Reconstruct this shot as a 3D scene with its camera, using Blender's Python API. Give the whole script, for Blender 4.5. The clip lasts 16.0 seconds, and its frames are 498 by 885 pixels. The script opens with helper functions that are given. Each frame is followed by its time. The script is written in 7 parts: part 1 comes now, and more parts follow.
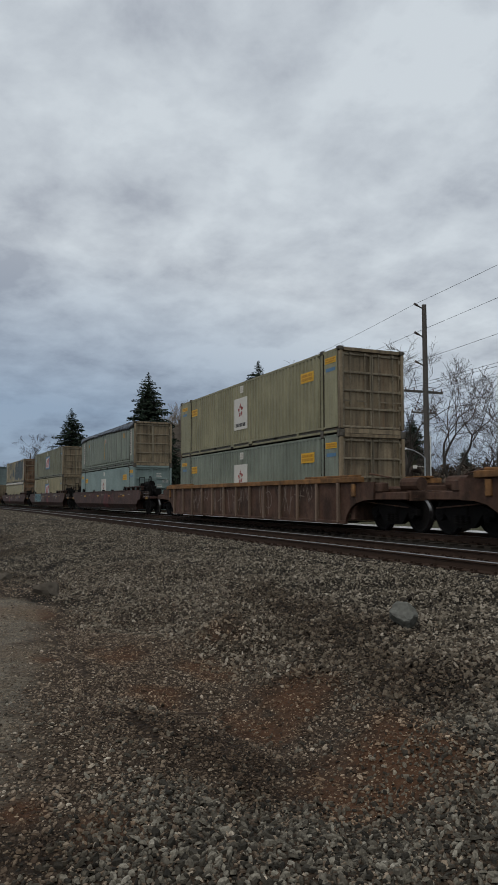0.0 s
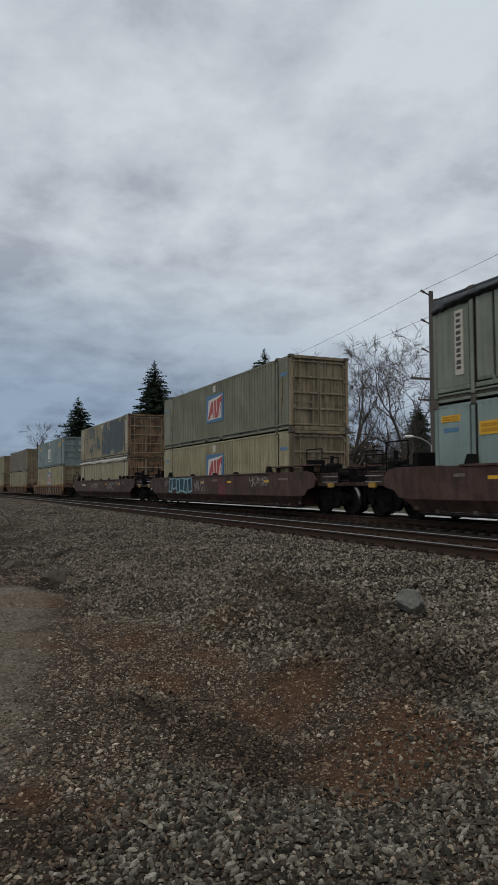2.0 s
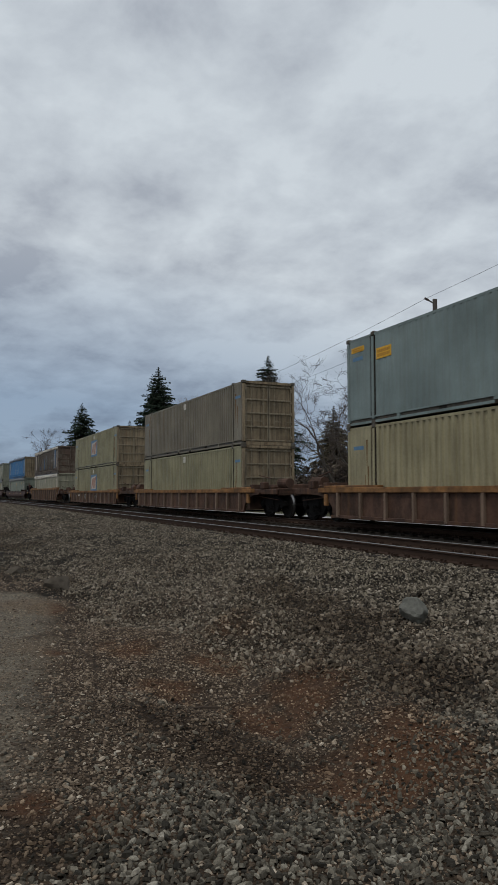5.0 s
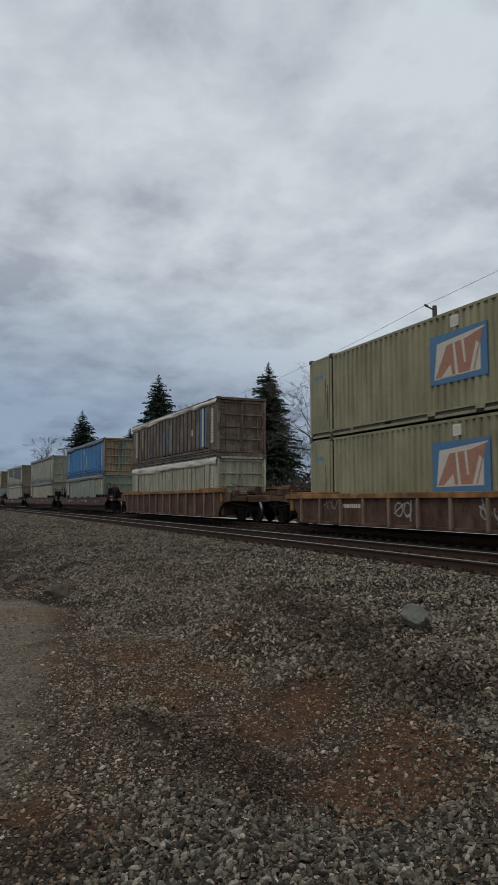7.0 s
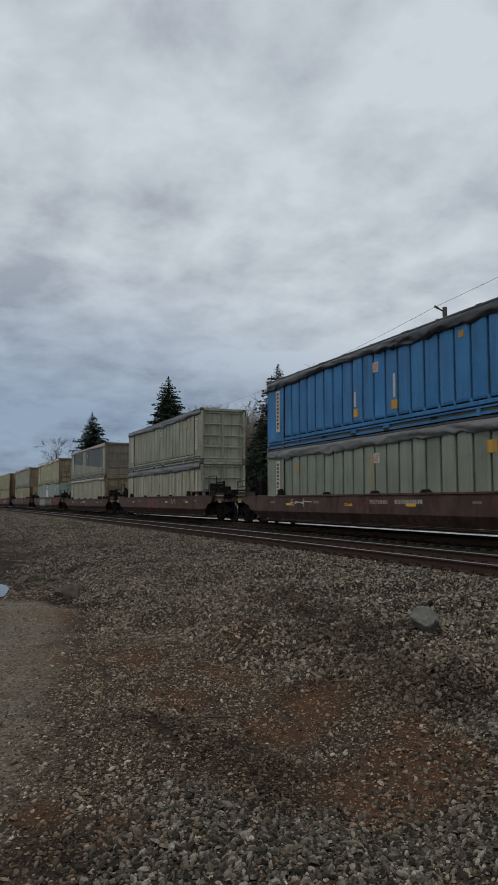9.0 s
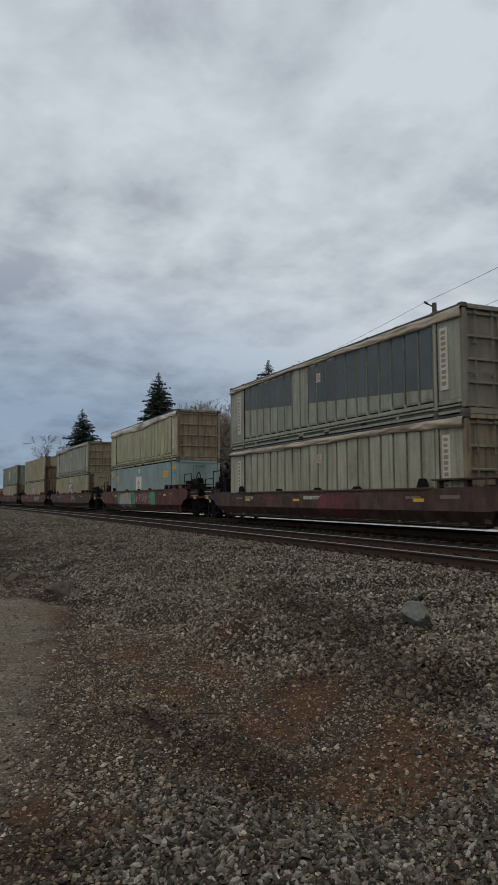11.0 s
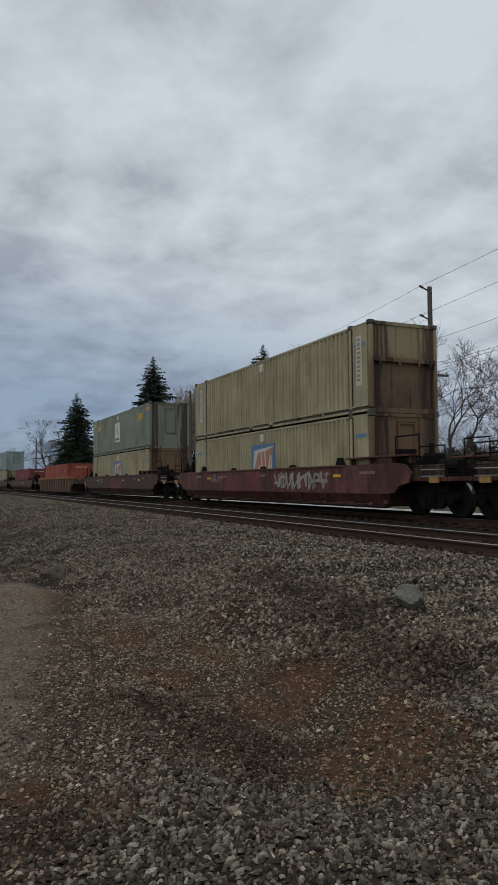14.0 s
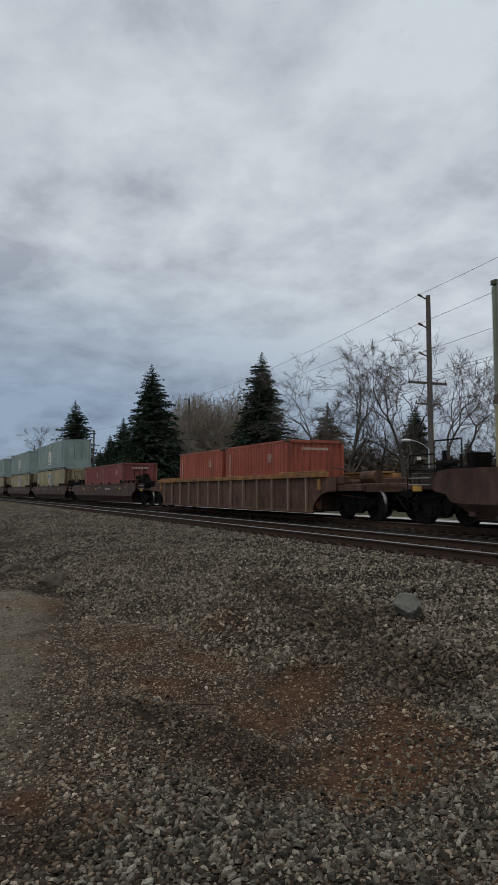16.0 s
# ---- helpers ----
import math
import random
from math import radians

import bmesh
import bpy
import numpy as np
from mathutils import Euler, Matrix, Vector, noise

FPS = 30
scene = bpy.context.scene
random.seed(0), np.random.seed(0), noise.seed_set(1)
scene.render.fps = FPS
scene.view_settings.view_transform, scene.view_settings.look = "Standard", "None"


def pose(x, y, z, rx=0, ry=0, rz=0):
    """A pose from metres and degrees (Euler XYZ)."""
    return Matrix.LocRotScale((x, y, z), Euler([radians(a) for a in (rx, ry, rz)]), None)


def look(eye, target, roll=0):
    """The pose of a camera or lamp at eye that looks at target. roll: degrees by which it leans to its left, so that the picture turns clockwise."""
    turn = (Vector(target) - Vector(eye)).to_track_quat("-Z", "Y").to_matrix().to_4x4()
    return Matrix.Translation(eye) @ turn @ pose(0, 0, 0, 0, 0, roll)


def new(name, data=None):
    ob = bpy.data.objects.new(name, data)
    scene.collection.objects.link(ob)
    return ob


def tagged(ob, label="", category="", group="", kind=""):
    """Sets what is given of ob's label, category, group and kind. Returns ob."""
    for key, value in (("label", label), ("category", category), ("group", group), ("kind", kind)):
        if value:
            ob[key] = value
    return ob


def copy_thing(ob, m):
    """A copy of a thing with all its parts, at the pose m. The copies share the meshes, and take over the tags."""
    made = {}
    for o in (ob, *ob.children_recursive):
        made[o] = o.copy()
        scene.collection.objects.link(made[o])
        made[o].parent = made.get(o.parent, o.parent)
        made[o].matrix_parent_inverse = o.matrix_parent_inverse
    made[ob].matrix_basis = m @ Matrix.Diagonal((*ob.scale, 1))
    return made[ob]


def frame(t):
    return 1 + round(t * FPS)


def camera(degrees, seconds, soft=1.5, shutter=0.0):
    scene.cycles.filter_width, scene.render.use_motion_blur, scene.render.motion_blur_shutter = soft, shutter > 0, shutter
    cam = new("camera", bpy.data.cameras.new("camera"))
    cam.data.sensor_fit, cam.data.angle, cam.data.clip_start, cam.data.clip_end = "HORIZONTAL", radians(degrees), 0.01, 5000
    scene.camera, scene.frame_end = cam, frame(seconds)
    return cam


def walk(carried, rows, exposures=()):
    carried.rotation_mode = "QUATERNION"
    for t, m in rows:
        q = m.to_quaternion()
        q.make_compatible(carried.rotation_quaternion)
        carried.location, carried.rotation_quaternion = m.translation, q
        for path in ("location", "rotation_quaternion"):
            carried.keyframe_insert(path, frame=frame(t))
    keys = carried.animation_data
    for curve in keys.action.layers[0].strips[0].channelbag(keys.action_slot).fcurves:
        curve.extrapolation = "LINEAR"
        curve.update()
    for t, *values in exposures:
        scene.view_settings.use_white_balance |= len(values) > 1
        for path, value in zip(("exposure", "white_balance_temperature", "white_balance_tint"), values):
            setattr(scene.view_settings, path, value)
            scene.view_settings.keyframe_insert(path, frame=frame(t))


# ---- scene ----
# x runs along the track in the direction the train travels, y away from the camera, z = 0 at the rail tops
cam = camera(38.49, 16.0, soft=0.65, shutter=0.07)
EYE = 0.99
LOOKS = [  # seconds, pitch, roll, yaw
    (0.0, 4.47, 0.07, 66.22),
    (0.5, 4.13, -0.08, 66.27),
    (1.0, 3.90, -0.04, 66.28),
    (1.5, 3.66, -0.07, 66.51),
    (2.0, 3.51, 0.20, 66.73),
    (2.5, 3.50, 0.30, 67.07),
    (3.0, 3.69, 0.30, 67.05),
    (3.5, 3.70, 0.10, 67.01),
    (4.0, 3.65, -0.10, 66.98),
    (6.5, 4.69, 0.12, 67.05),
    (7.0, 4.62, 0.11, 67.05),
    (7.5, 4.50, 0.16, 67.36),
    (8.0, 4.65, 0.46, 67.55),
    (8.5, 4.75, -0.03, 67.75),
    (9.0, 4.76, -0.01, 67.80),
    (11.5, 4.31, 0.32, 66.69),
    (12.0, 4.22, 0.26, 66.24),
    (12.5, 3.98, 0.24, 65.94),
    (13.0, 3.69, 0.19, 65.97),
    (13.5, 3.36, 0.27, 66.22),
    (14.0, 3.19, 0.37, 66.66),
    (14.5, 3.24, 0.23, 66.93),
    (15.0, 3.45, 0.17, 66.71),
    (15.5, 3.64, 0.26, 66.62),
    (16.0, 3.81, 0.19, 66.53),
]
walk(cam, [(t, pose(0, 0, EYE, 90 + pitch, roll, yaw)) for t, pitch, roll, yaw in LOOKS])

# ---------------- world, sun, exposure ----------------
world = bpy.data.worlds.new("overcast_sky")
scene.world = world
world.use_nodes = True
wn, wl = world.node_tree.nodes, world.node_tree.links
wn.clear()


def wnode(kind, **values):
    n = wn.new(kind)
    for k, val in values.items():
        n.inputs[k].default_value = val
    return n


sky = wn.new("ShaderNodeTexSky")
sky.sky_type, sky.sun_disc = "NISHITA", False
sky.sun_elevation, sky.sun_rotation = radians(59.4), radians(150.6)
coord = wn.new("ShaderNodeTexCoord")
split = wn.new("ShaderNodeSeparateXYZ")
wl.new(coord.outputs["Generated"], split.inputs[0])


def wmath(op, a, b):
    n = wn.new("ShaderNodeMath")
    n.operation = op
    for i, q in enumerate((a, b)):
        if isinstance(q, (int, float)):
            n.inputs[i].default_value = q
        else:
            wl.new(q, n.inputs[i])
    return n.outputs[0]


# cloud deck: the view ray meets a flat layer, and noise is read there
rise = wmath("ADD", wmath("MAXIMUM", split.outputs[2], 0.0), 0.24)
flat = wn.new("ShaderNodeCombineXYZ")
wl.new(wmath("DIVIDE", split.outputs[0], rise), flat.inputs[0])
wl.new(wmath("DIVIDE", split.outputs[1], rise), flat.inputs[1])


def clouds(scale, detail, rough, shift):
    m = wn.new("ShaderNodeMapping")
    m.inputs["Location"].default_value = (shift, shift * 0.7, shift * 0.3)
    wl.new(flat.outputs[0], m.inputs[0])
    n = wn.new("ShaderNodeTexNoise")
    n.inputs["Scale"].default_value, n.inputs["Detail"].default_value, n.inputs["Roughness"].default_value = scale, detail, rough
    n.inputs["Distortion"].default_value = 0.12
    wl.new(m.outputs[0], n.inputs["Vector"])
    return n.outputs[0]


def wramp(fac, stops):
    n = wn.new("ShaderNodeValToRGB")
    wl.new(fac, n.inputs[0])
    e = n.color_ramp.elements
    while len(e) < len(stops):
        e.new(0.5)
    for el, (p, c) in zip(e, stops):
        el.position, el.color = p, (*c, 1)
    return n.outputs[0]


deck = wmath("ADD", wmath("MULTIPLY", clouds(1.3, 6, 0.5, 3.0), 0.40), wmath("MULTIPLY", clouds(4.6, 8, 0.56, 9.0), 0.60))
cloud_colour = wramp(deck, [(0.38, (0.385, 0.42, 0.475)), (0.47, (0.505, 0.55, 0.60)), (0.59, (0.63, 0.685, 0.73))])
# the weather thickens to a blue-grey rain far off down the line
far_off = wmath("MULTIPLY", wmath("SUBTRACT", wmath("MULTIPLY", split.outputs[0], -1.0), wmath("ADD", wmath("MULTIPLY", split.outputs[2], 1.6), 0.40)), 2.6)
rain = wn.new("ShaderNodeMix")
rain.data_type, rain.blend_type = "RGBA", "MULTIPLY"
rain.inputs["B"].default_value = (0.44, 0.53, 0.66, 1)
wl.new(wmath("MINIMUM", wmath("MAXIMUM", far_off, 0.0), 1.0), rain.inputs["Factor"])
wl.new(cloud_colour, rain.inputs["A"])
cloud_colour = rain.outputs["Result"]
mix = wn.new("ShaderNodeMix")
mix.data_type = "RGBA"
mix.inputs["Factor"].default_value = 0.94
scaled = wn.new("ShaderNodeVectorMath")
scaled.operation = "SCALE"
scaled.inputs["Scale"].default_value = 0.1
wl.new(sky.outputs[0], scaled.inputs[0])
wl.new(scaled.outputs[0], mix.inputs["A"])
wl.new(cloud_colour, mix.inputs["B"])
back = wnode("ShaderNodeBackground", Strength=1.0)
wl.new(mix.outputs["Result"], back.inputs["Color"])
wl.new(back.outputs[0], wn.new("ShaderNodeOutputWorld").inputs[0])

sun_data = bpy.data.lights.new("sun", "SUN")
sun_data.energy, sun_data.angle, sun_data.color = 0.95, radians(12), (1.0, 0.96, 0.9)
sun = new("sun", sun_data)
sun.matrix_world = look((18, -32, 62), (0, 0, 0))

# ---------------- materials ----------------
MATS = {}


def shader(name):
    m = bpy.data.materials.new(name)
    m.use_nodes = True
    nt = m.node_tree
    nt.nodes.clear()
    out = nt.nodes.new("ShaderNodeOutputMaterial")
    bsdf = nt.nodes.new("ShaderNodeBsdfPrincipled")
    nt.links.new(bsdf.outputs[0], out.inputs[0])
    MATS[name] = m
    return m, nt, bsdf


def link(nt, a, b):
    nt.links.new(a, b)


def noise_tex(nt, vec, scale, detail=4, rough=0.55, stretch=None):
    if stretch:
        mp = nt.nodes.new("ShaderNodeMapping")
        mp.inputs["Scale"].default_value = stretch
        link(nt, vec, mp.inputs[0])
        vec = mp.outputs[0]
    n = nt.nodes.new("ShaderNodeTexNoise")
    n.inputs["Scale"].default_value, n.inputs["Detail"].default_value, n.inputs["Roughness"].default_value = scale, detail, rough
    link(nt, vec, n.inputs["Vector"])
    return n.outputs[0]


def ramp(nt, fac, stops):
    n = nt.nodes.new("ShaderNodeValToRGB")
    link(nt, fac, n.inputs[0])
    e = n.color_ramp.elements
    while len(e) < len(stops):
        e.new(0.5)
    for el, (p, c) in zip(e, stops):
        c = c if isinstance(c, tuple) else (c, c, c)
        el.position, el.color = p, (*c, 1)
    return n.outputs[0]


def blend(nt, fac, a, b, mode="MIX"):
    n = nt.nodes.new("ShaderNodeMix")
    n.data_type, n.blend_type = "RGBA", mode
    for s, q in (("Factor", fac), ("A", a), ("B", b)):
        sock = n.inputs[s] if s == "Factor" else n.inputs[s]
        if isinstance(q, (int, float)):
            sock.default_value = q
        elif isinstance(q, tuple):
            sock.default_value = (*q, 1)
        else:
            link(nt, q, sock)
    return n.outputs["Result"]


def calc(nt, op, a, b=0.0, c=None):
    n = nt.nodes.new("ShaderNodeMath")
    n.operation = op
    for i, q in enumerate((a, b) if c is None else (a, b, c)):
        if isinstance(q, (int, float)):
            n.inputs[i].default_value = q
        else:
            link(nt, q, n.inputs[i])
    return n.outputs[0]


def bump(nt, bsdf, height, strength, distance=0.02):
    n = nt.nodes.new("ShaderNodeBump")
    n.inputs["Strength"].default_value, n.inputs["Distance"].default_value = strength, distance
    link(nt, height, n.inputs["Height"])
    link(nt, n.outputs[0], bsdf.inputs["Normal"])


def local(nt, spread=37.0):
    """Object coordinates, shifted for each object by its random number."""
    tc = nt.nodes.new("ShaderNodeTexCoord")
    info = nt.nodes.new("ShaderNodeObjectInfo")
    add = nt.nodes.new("ShaderNodeVectorMath")
    sc = nt.nodes.new("ShaderNodeMath")
    sc.operation = "MULTIPLY"
    sc.inputs[1].default_value = spread
    link(nt, info.outputs["Random"], sc.inputs[0])
    link(nt, tc.outputs["Object"], add.inputs[0])
    link(nt, sc.outputs[0], add.inputs[1])
    return add.outputs[0], info.outputs["Random"]


def paint(name, rgb, dirt=(0.10, 0.085, 0.065), dirty=0.45, rust=0.25, rough=0.55, runs=(0.42, 0.78), drip=0.16, blot=0.0, flake=None, scab=None):
    """Weathered sheet-steel paint: faded patches, vertical streaks of grime, spots of rust."""
    m, nt, b = shader(name)
    vec, rnd = local(nt)
    fade = noise_tex(nt, vec, 0.7, 3)
    grain = noise_tex(nt, vec, 14, 5, 0.65)
    streak = noise_tex(nt, vec, 3.0, 4, 0.6, (2.2 if drip < 0.3 else 0.9, 2.2 if drip < 0.3 else 0.9, drip))
    spots = noise_tex(nt, vec, 2.6, 6, 0.7)
    lighter = tuple(min(1, c * 1.18 + 0.015) for c in rgb)
    darker = tuple(c * 0.82 for c in rgb)
    col = blend(nt, ramp(nt, fade, [(0.3, 0.0), (0.7, 1.0)]), darker, lighter)
    col = blend(nt, ramp(nt, streak, [(runs[0], 0.0), (runs[1], dirty)]), col, dirt)
    col = blend(nt, ramp(nt, grain, [(0.45, 0.0), (0.8, 0.35 * dirty)]), col, dirt)
    col = blend(nt, ramp(nt, spots, [(0.66, 0.0), (0.74, rust)]), col, (0.14, 0.055, 0.025))
    weep = noise_tex(nt, vec, 1.9, 4, 0.6, (1.3, 1.3, 0.07))
    col = blend(nt, ramp(nt, weep, [(0.60, 0.0), (0.74, 0.9 * rust)]), col, (0.15, 0.075, 0.032))
    smudge = noise_tex(nt, vec, 0.9, 6, 0.62)
    col = blend(nt, ramp(nt, smudge, [(0.60, 0.0), (0.72, 0.55 * dirty)]), col, dirt)
    if flake:
        # a second coat of paint that has come away in ragged patches, least of it left towards the rear
        tc = nt.nodes.new("ShaderNodeTexCoord")
        sep = nt.nodes.new("ShaderNodeSeparateXYZ")
        link(nt, tc.outputs["Object"], sep.inputs[0])
        big = noise_tex(nt, tc.outputs["Object"], 0.55, 3, 0.5, (1.0, 1.0, 0.8))
        ragged = noise_tex(nt, tc.outputs["Object"], 2.2, 5, 0.6, (1.6, 1.0, 0.55))
        left = calc(nt, "ADD", big, calc(nt, "MULTIPLY", calc(nt, "SUBTRACT", ragged, 0.5), 0.95))
        left = calc(nt, "ADD", left, calc(nt, "MULTIPLY", sep.outputs[0], 0.020))
        left = calc(nt, "SUBTRACT", left, calc(nt, "MULTIPLY", calc(nt, "MAXIMUM", calc(nt, "SUBTRACT", 0.95, sep.outputs[2]), 0.0), 0.30))
        col = blend(nt, ramp(nt, left, [(0.455, 0.0), (0.48, 0.93)]), col, blend(nt, ragged, tuple(c * 0.7 for c in flake), tuple(c * 1.3 for c in flake)))
    if scab:
        # where the top coat has lifted in small ragged scabs
        scale_off = noise_tex(nt, vec, 2.4, 6, 0.68, (1.0, 1.0, 0.7))
        where = noise_tex(nt, vec, 0.5, 3, 0.5)
        gone = calc(nt, "ADD", scale_off, calc(nt, "MULTIPLY", calc(nt, "SUBTRACT", where, 0.5), 0.7))
        col = blend(nt, ramp(nt, gone, [(0.50, 0.0), (0.60, 0.8)]), col, scab)
    if blot:
        soot = noise_tex(nt, vec, 1.1, 7, 0.62)
        col = blend(nt, ramp(nt, soot, [(0.47, 0.0), (0.60, blot)]), col, dirt)
    link(nt, col, b.inputs["Base Color"])
    link(nt, ramp(nt, grain, [(0.3, rough - 0.1), (0.7, rough + 0.15)]), b.inputs["Roughness"])
    b.inputs["Specular IOR Level"].default_value = 0.16 if "car" in name else 0.3
    bump(nt, b, calc(nt, "ADD", calc(nt, "MULTIPLY", fade, 3.0), grain), 0.25, 0.006)
    return m


def stained(name, rgb, soot, rust, low):
    """Front-wall paint: soot and rust have run down both edges in long streaks, and crept up from the sill by low."""
    m, nt, b = shader(name)
    vec, rnd = local(nt)
    tc = nt.nodes.new("ShaderNodeTexCoord")
    sep = nt.nodes.new("ShaderNodeSeparateXYZ")
    link(nt, tc.outputs["Object"], sep.inputs[0])
    fade = noise_tex(nt, vec, 0.8, 4)
    grain = noise_tex(nt, vec, 16, 5, 0.65)
    run = noise_tex(nt, vec, 2.6, 5, 0.6, (1.0, 2.4, 0.11))
    patch = noise_tex(nt, vec, 1.5, 6, 0.62)
    edge = calc(nt, "MULTIPLY", calc(nt, "ABSOLUTE", sep.outputs[1]), 0.86)
    edge = calc(nt, "ADD", edge, calc(nt, "MULTIPLY", calc(nt, "SUBTRACT", run, 0.5), 2.3))
    sill = calc(nt, "ADD", calc(nt, "MULTIPLY", calc(nt, "SUBTRACT", 2.9, sep.outputs[2]), low), calc(nt, "MULTIPLY", calc(nt, "SUBTRACT", patch, 0.5), 1.3))
    col = blend(nt, fade, tuple(c * 0.86 for c in rgb), tuple(c * 1.12 for c in rgb))
    col = blend(nt, ramp(nt, sill, [(0.55, 0.0), (1.0, 0.75)]), col, rust)
    col = blend(nt, ramp(nt, edge, [(0.38, 0.0), (0.78, 0.95)]), col, soot)
    col = blend(nt, ramp(nt, grain, [(0.5, 0.0), (0.8, 0.3)]), col, soot)
    link(nt, col, b.inputs["Base Color"])
    b.inputs["Roughness"].default_value = 0.65
    b.inputs["Specular IOR Level"].default_value = 0.3
    bump(nt, b, calc(nt, "ADD", calc(nt, "MULTIPLY", fade, 3.0), grain), 0.25, 0.006)
    return m


def plain(name, rgb, rough=0.6, metal=0.0, vary=0.2, scale=6.0):
    m, nt, b = shader(name)
    vec, rnd = local(nt)
    n = noise_tex(nt, vec, scale, 6, 0.65)
    n2 = noise_tex(nt, vec, scale * 7, 3)
    col = blend(nt, n, tuple(c * (1 - vary) for c in rgb), tuple(min(1, c * (1 + vary)) for c in rgb))
    link(nt, col, b.inputs["Base Color"])
    b.inputs["Roughness"].default_value, b.inputs["Metallic"].default_value = rough, metal
    b.inputs["Specular IOR Level"].default_value = 0.08 if rough > 0.75 else 0.4
    bump(nt, b, n2, 0.3, 0.004)
    return m


# rusty earth patches on the verge: x, y, radius
PATCHES = [(-7.72, 1.86, 0.36), (-7.69, 1.11, 0.16), (-7.0, 2.62, 0.35), (-5.65, 2.86, 0.42), (-5.35, 2.45, 0.36), (-3.95, 2.80, 0.46), (-3.87, 2.38, 0.36), (-3.74, 0.86, 0.24), (-4.0, 0.45, 0.18), (-14.0, 2.0, 0.5), (-10.7, 1.37, 0.3), (-7.85, 3.13, 0.3), (-6.2, 1.9, 0.3)]


# dark earth on the verge, and shade painted on the ridge's damp near slope
DAMP_SHADE = [(-9.6, 4.4, 0.6), (-8.3, 4.3, 0.75), (-7.1, 4.1, 0.75), (-6.0, 3.75, 0.7), (-5.0, 3.7, 0.6), (-8.3, 3.6, 0.5), (-5.4, 1.5, 0.4), (-4.7, 1.9, 0.6), (-3.6, 0.45, 0.3), (-24, 1.95, 1.2), (-31, 2.0, 1.8), (-16.5, 1.6, 0.8)]


def soil_patch(nt, pos, spots=PATCHES):
    """Rust, damp or painted shade on the earth: a few soft spots with ragged edges."""
    wob = noise_tex(nt, pos, 2.4, 5, 0.65)
    best = None
    for px, py, r in spots:
        mp = nt.nodes.new("ShaderNodeMapping")
        mp.inputs["Location"].default_value = (-px / (1.5 * r), -py / r, 0)
        mp.inputs["Scale"].default_value = (1 / (1.5 * r), 1 / r, 0)
        link(nt, pos, mp.inputs[0])
        ln = nt.nodes.new("ShaderNodeVectorMath")
        ln.operation = "LENGTH"
        link(nt, mp.outputs[0], ln.inputs[0])
        v = calc(nt, "SUBTRACT", 1.35, ln.outputs["Value"])
        best = v if best is None else calc(nt, "MAXIMUM", best, v)
    return calc(nt, "ADD", best, calc(nt, "MULTIPLY", calc(nt, "SUBTRACT", wob, 0.5), 2.6))


def island(name, stops, rough=0.85, scale=30.0, stain=0.0, lift=1.0):
    """Many small loose pieces in one mesh, each of its own shade."""
    m, nt, b = shader(name)
    geo = nt.nodes.new("ShaderNodeNewGeometry")
    col = ramp(nt, geo.outputs["Random Per Island"], stops)
    tc = nt.nodes.new("ShaderNodeTexCoord")
    n = noise_tex(nt, tc.outputs["Object"], scale, 4, 0.6)
    col = blend(nt, 1.0, col, ramp(nt, n, [(0.3, 0.54 * lift), (0.7, 1.29 * lift)]), "MULTIPLY")
    if stain:
        col = blend(nt, 1.0, col, (1.06, 1.0, 0.92), "MULTIPLY")
        rusty = blend(nt, 1.0, col, (1.08, 0.81, 0.58), "MULTIPLY")
        col = blend(nt, ramp(nt, soil_patch(nt, tc.outputs["Object"]), [(0.35, 0.0), (0.75, stain)]), col, rusty)
        col = blend(nt, ramp(nt, soil_patch(nt, tc.outputs["Object"], DAMP_SHADE), [(0.2, 0.0), (1.5, 0.9)]), col, blend(nt, 1.0, col, (0.44, 0.39, 0.34), "MULTIPLY"))
    link(nt, col, b.inputs["Base Color"])
    b.inputs["Roughness"].default_value = rough
    b.inputs["Specular IOR Level"].default_value = 0.25
    bump(nt, b, n, 0.4, 0.004)
    return m


def sheet(name, rgb, grime, rough):
    """Plastic tarp: long creases and stains that follow the roll."""
    m, nt, b = shader(name)
    vec, rnd = local(nt)
    run = noise_tex(nt, vec, 1.0, 5, 0.55, (0.5, 2.4, 2.4))
    spot = noise_tex(nt, vec, 3.0, 5, 0.6)
    col = blend(nt, ramp(nt, run, [(0.50, 0.0), (0.66, 0.85)]), rgb, grime)
    col = blend(nt, ramp(nt, spot, [(0.60, 0.0), (0.72, 0.6)]), col, grime)
    link(nt, col, b.inputs["Base Color"])
    b.inputs["Roughness"].default_value = rough
    bump(nt, b, calc(nt, "ADD", calc(nt, "MULTIPLY", run, 2.0), spot), 0.35, 0.012)
    return m


# container paints
OLIVE = paint("olive_grey_paint", (0.240, 0.222, 0.130), dirt=(0.07, 0.058, 0.04), dirty=0.5)
GREYGREEN = paint("grey_green_paint", (0.178, 0.201, 0.156), dirt=(0.06, 0.055, 0.042), dirty=0.5)
OLIVEGREEN = paint("olive_green_paint", (0.177, 0.179, 0.121), dirt=(0.06, 0.053, 0.038), dirty=0.5)
TEAL = paint("teal_grey_paint", (0.187, 0.244, 0.226), dirty=0.12, rust=0.1)
BLUEGREY = paint("blue_grey_paint", (0.160, 0.207, 0.201), dirty=0.3, rust=0.1)
BEIGE = paint("beige_paint", (0.303, 0.268, 0.158), dirt=(0.07, 0.055, 0.035), dirty=0.6)
BROWNGREY = paint("brown_grey_paint", (0.165, 0.145, 0.105), dirty=0.6)
TAN = paint("tan_paint", (0.285, 0.243, 0.150), dirty=0.7, rust=0.6)
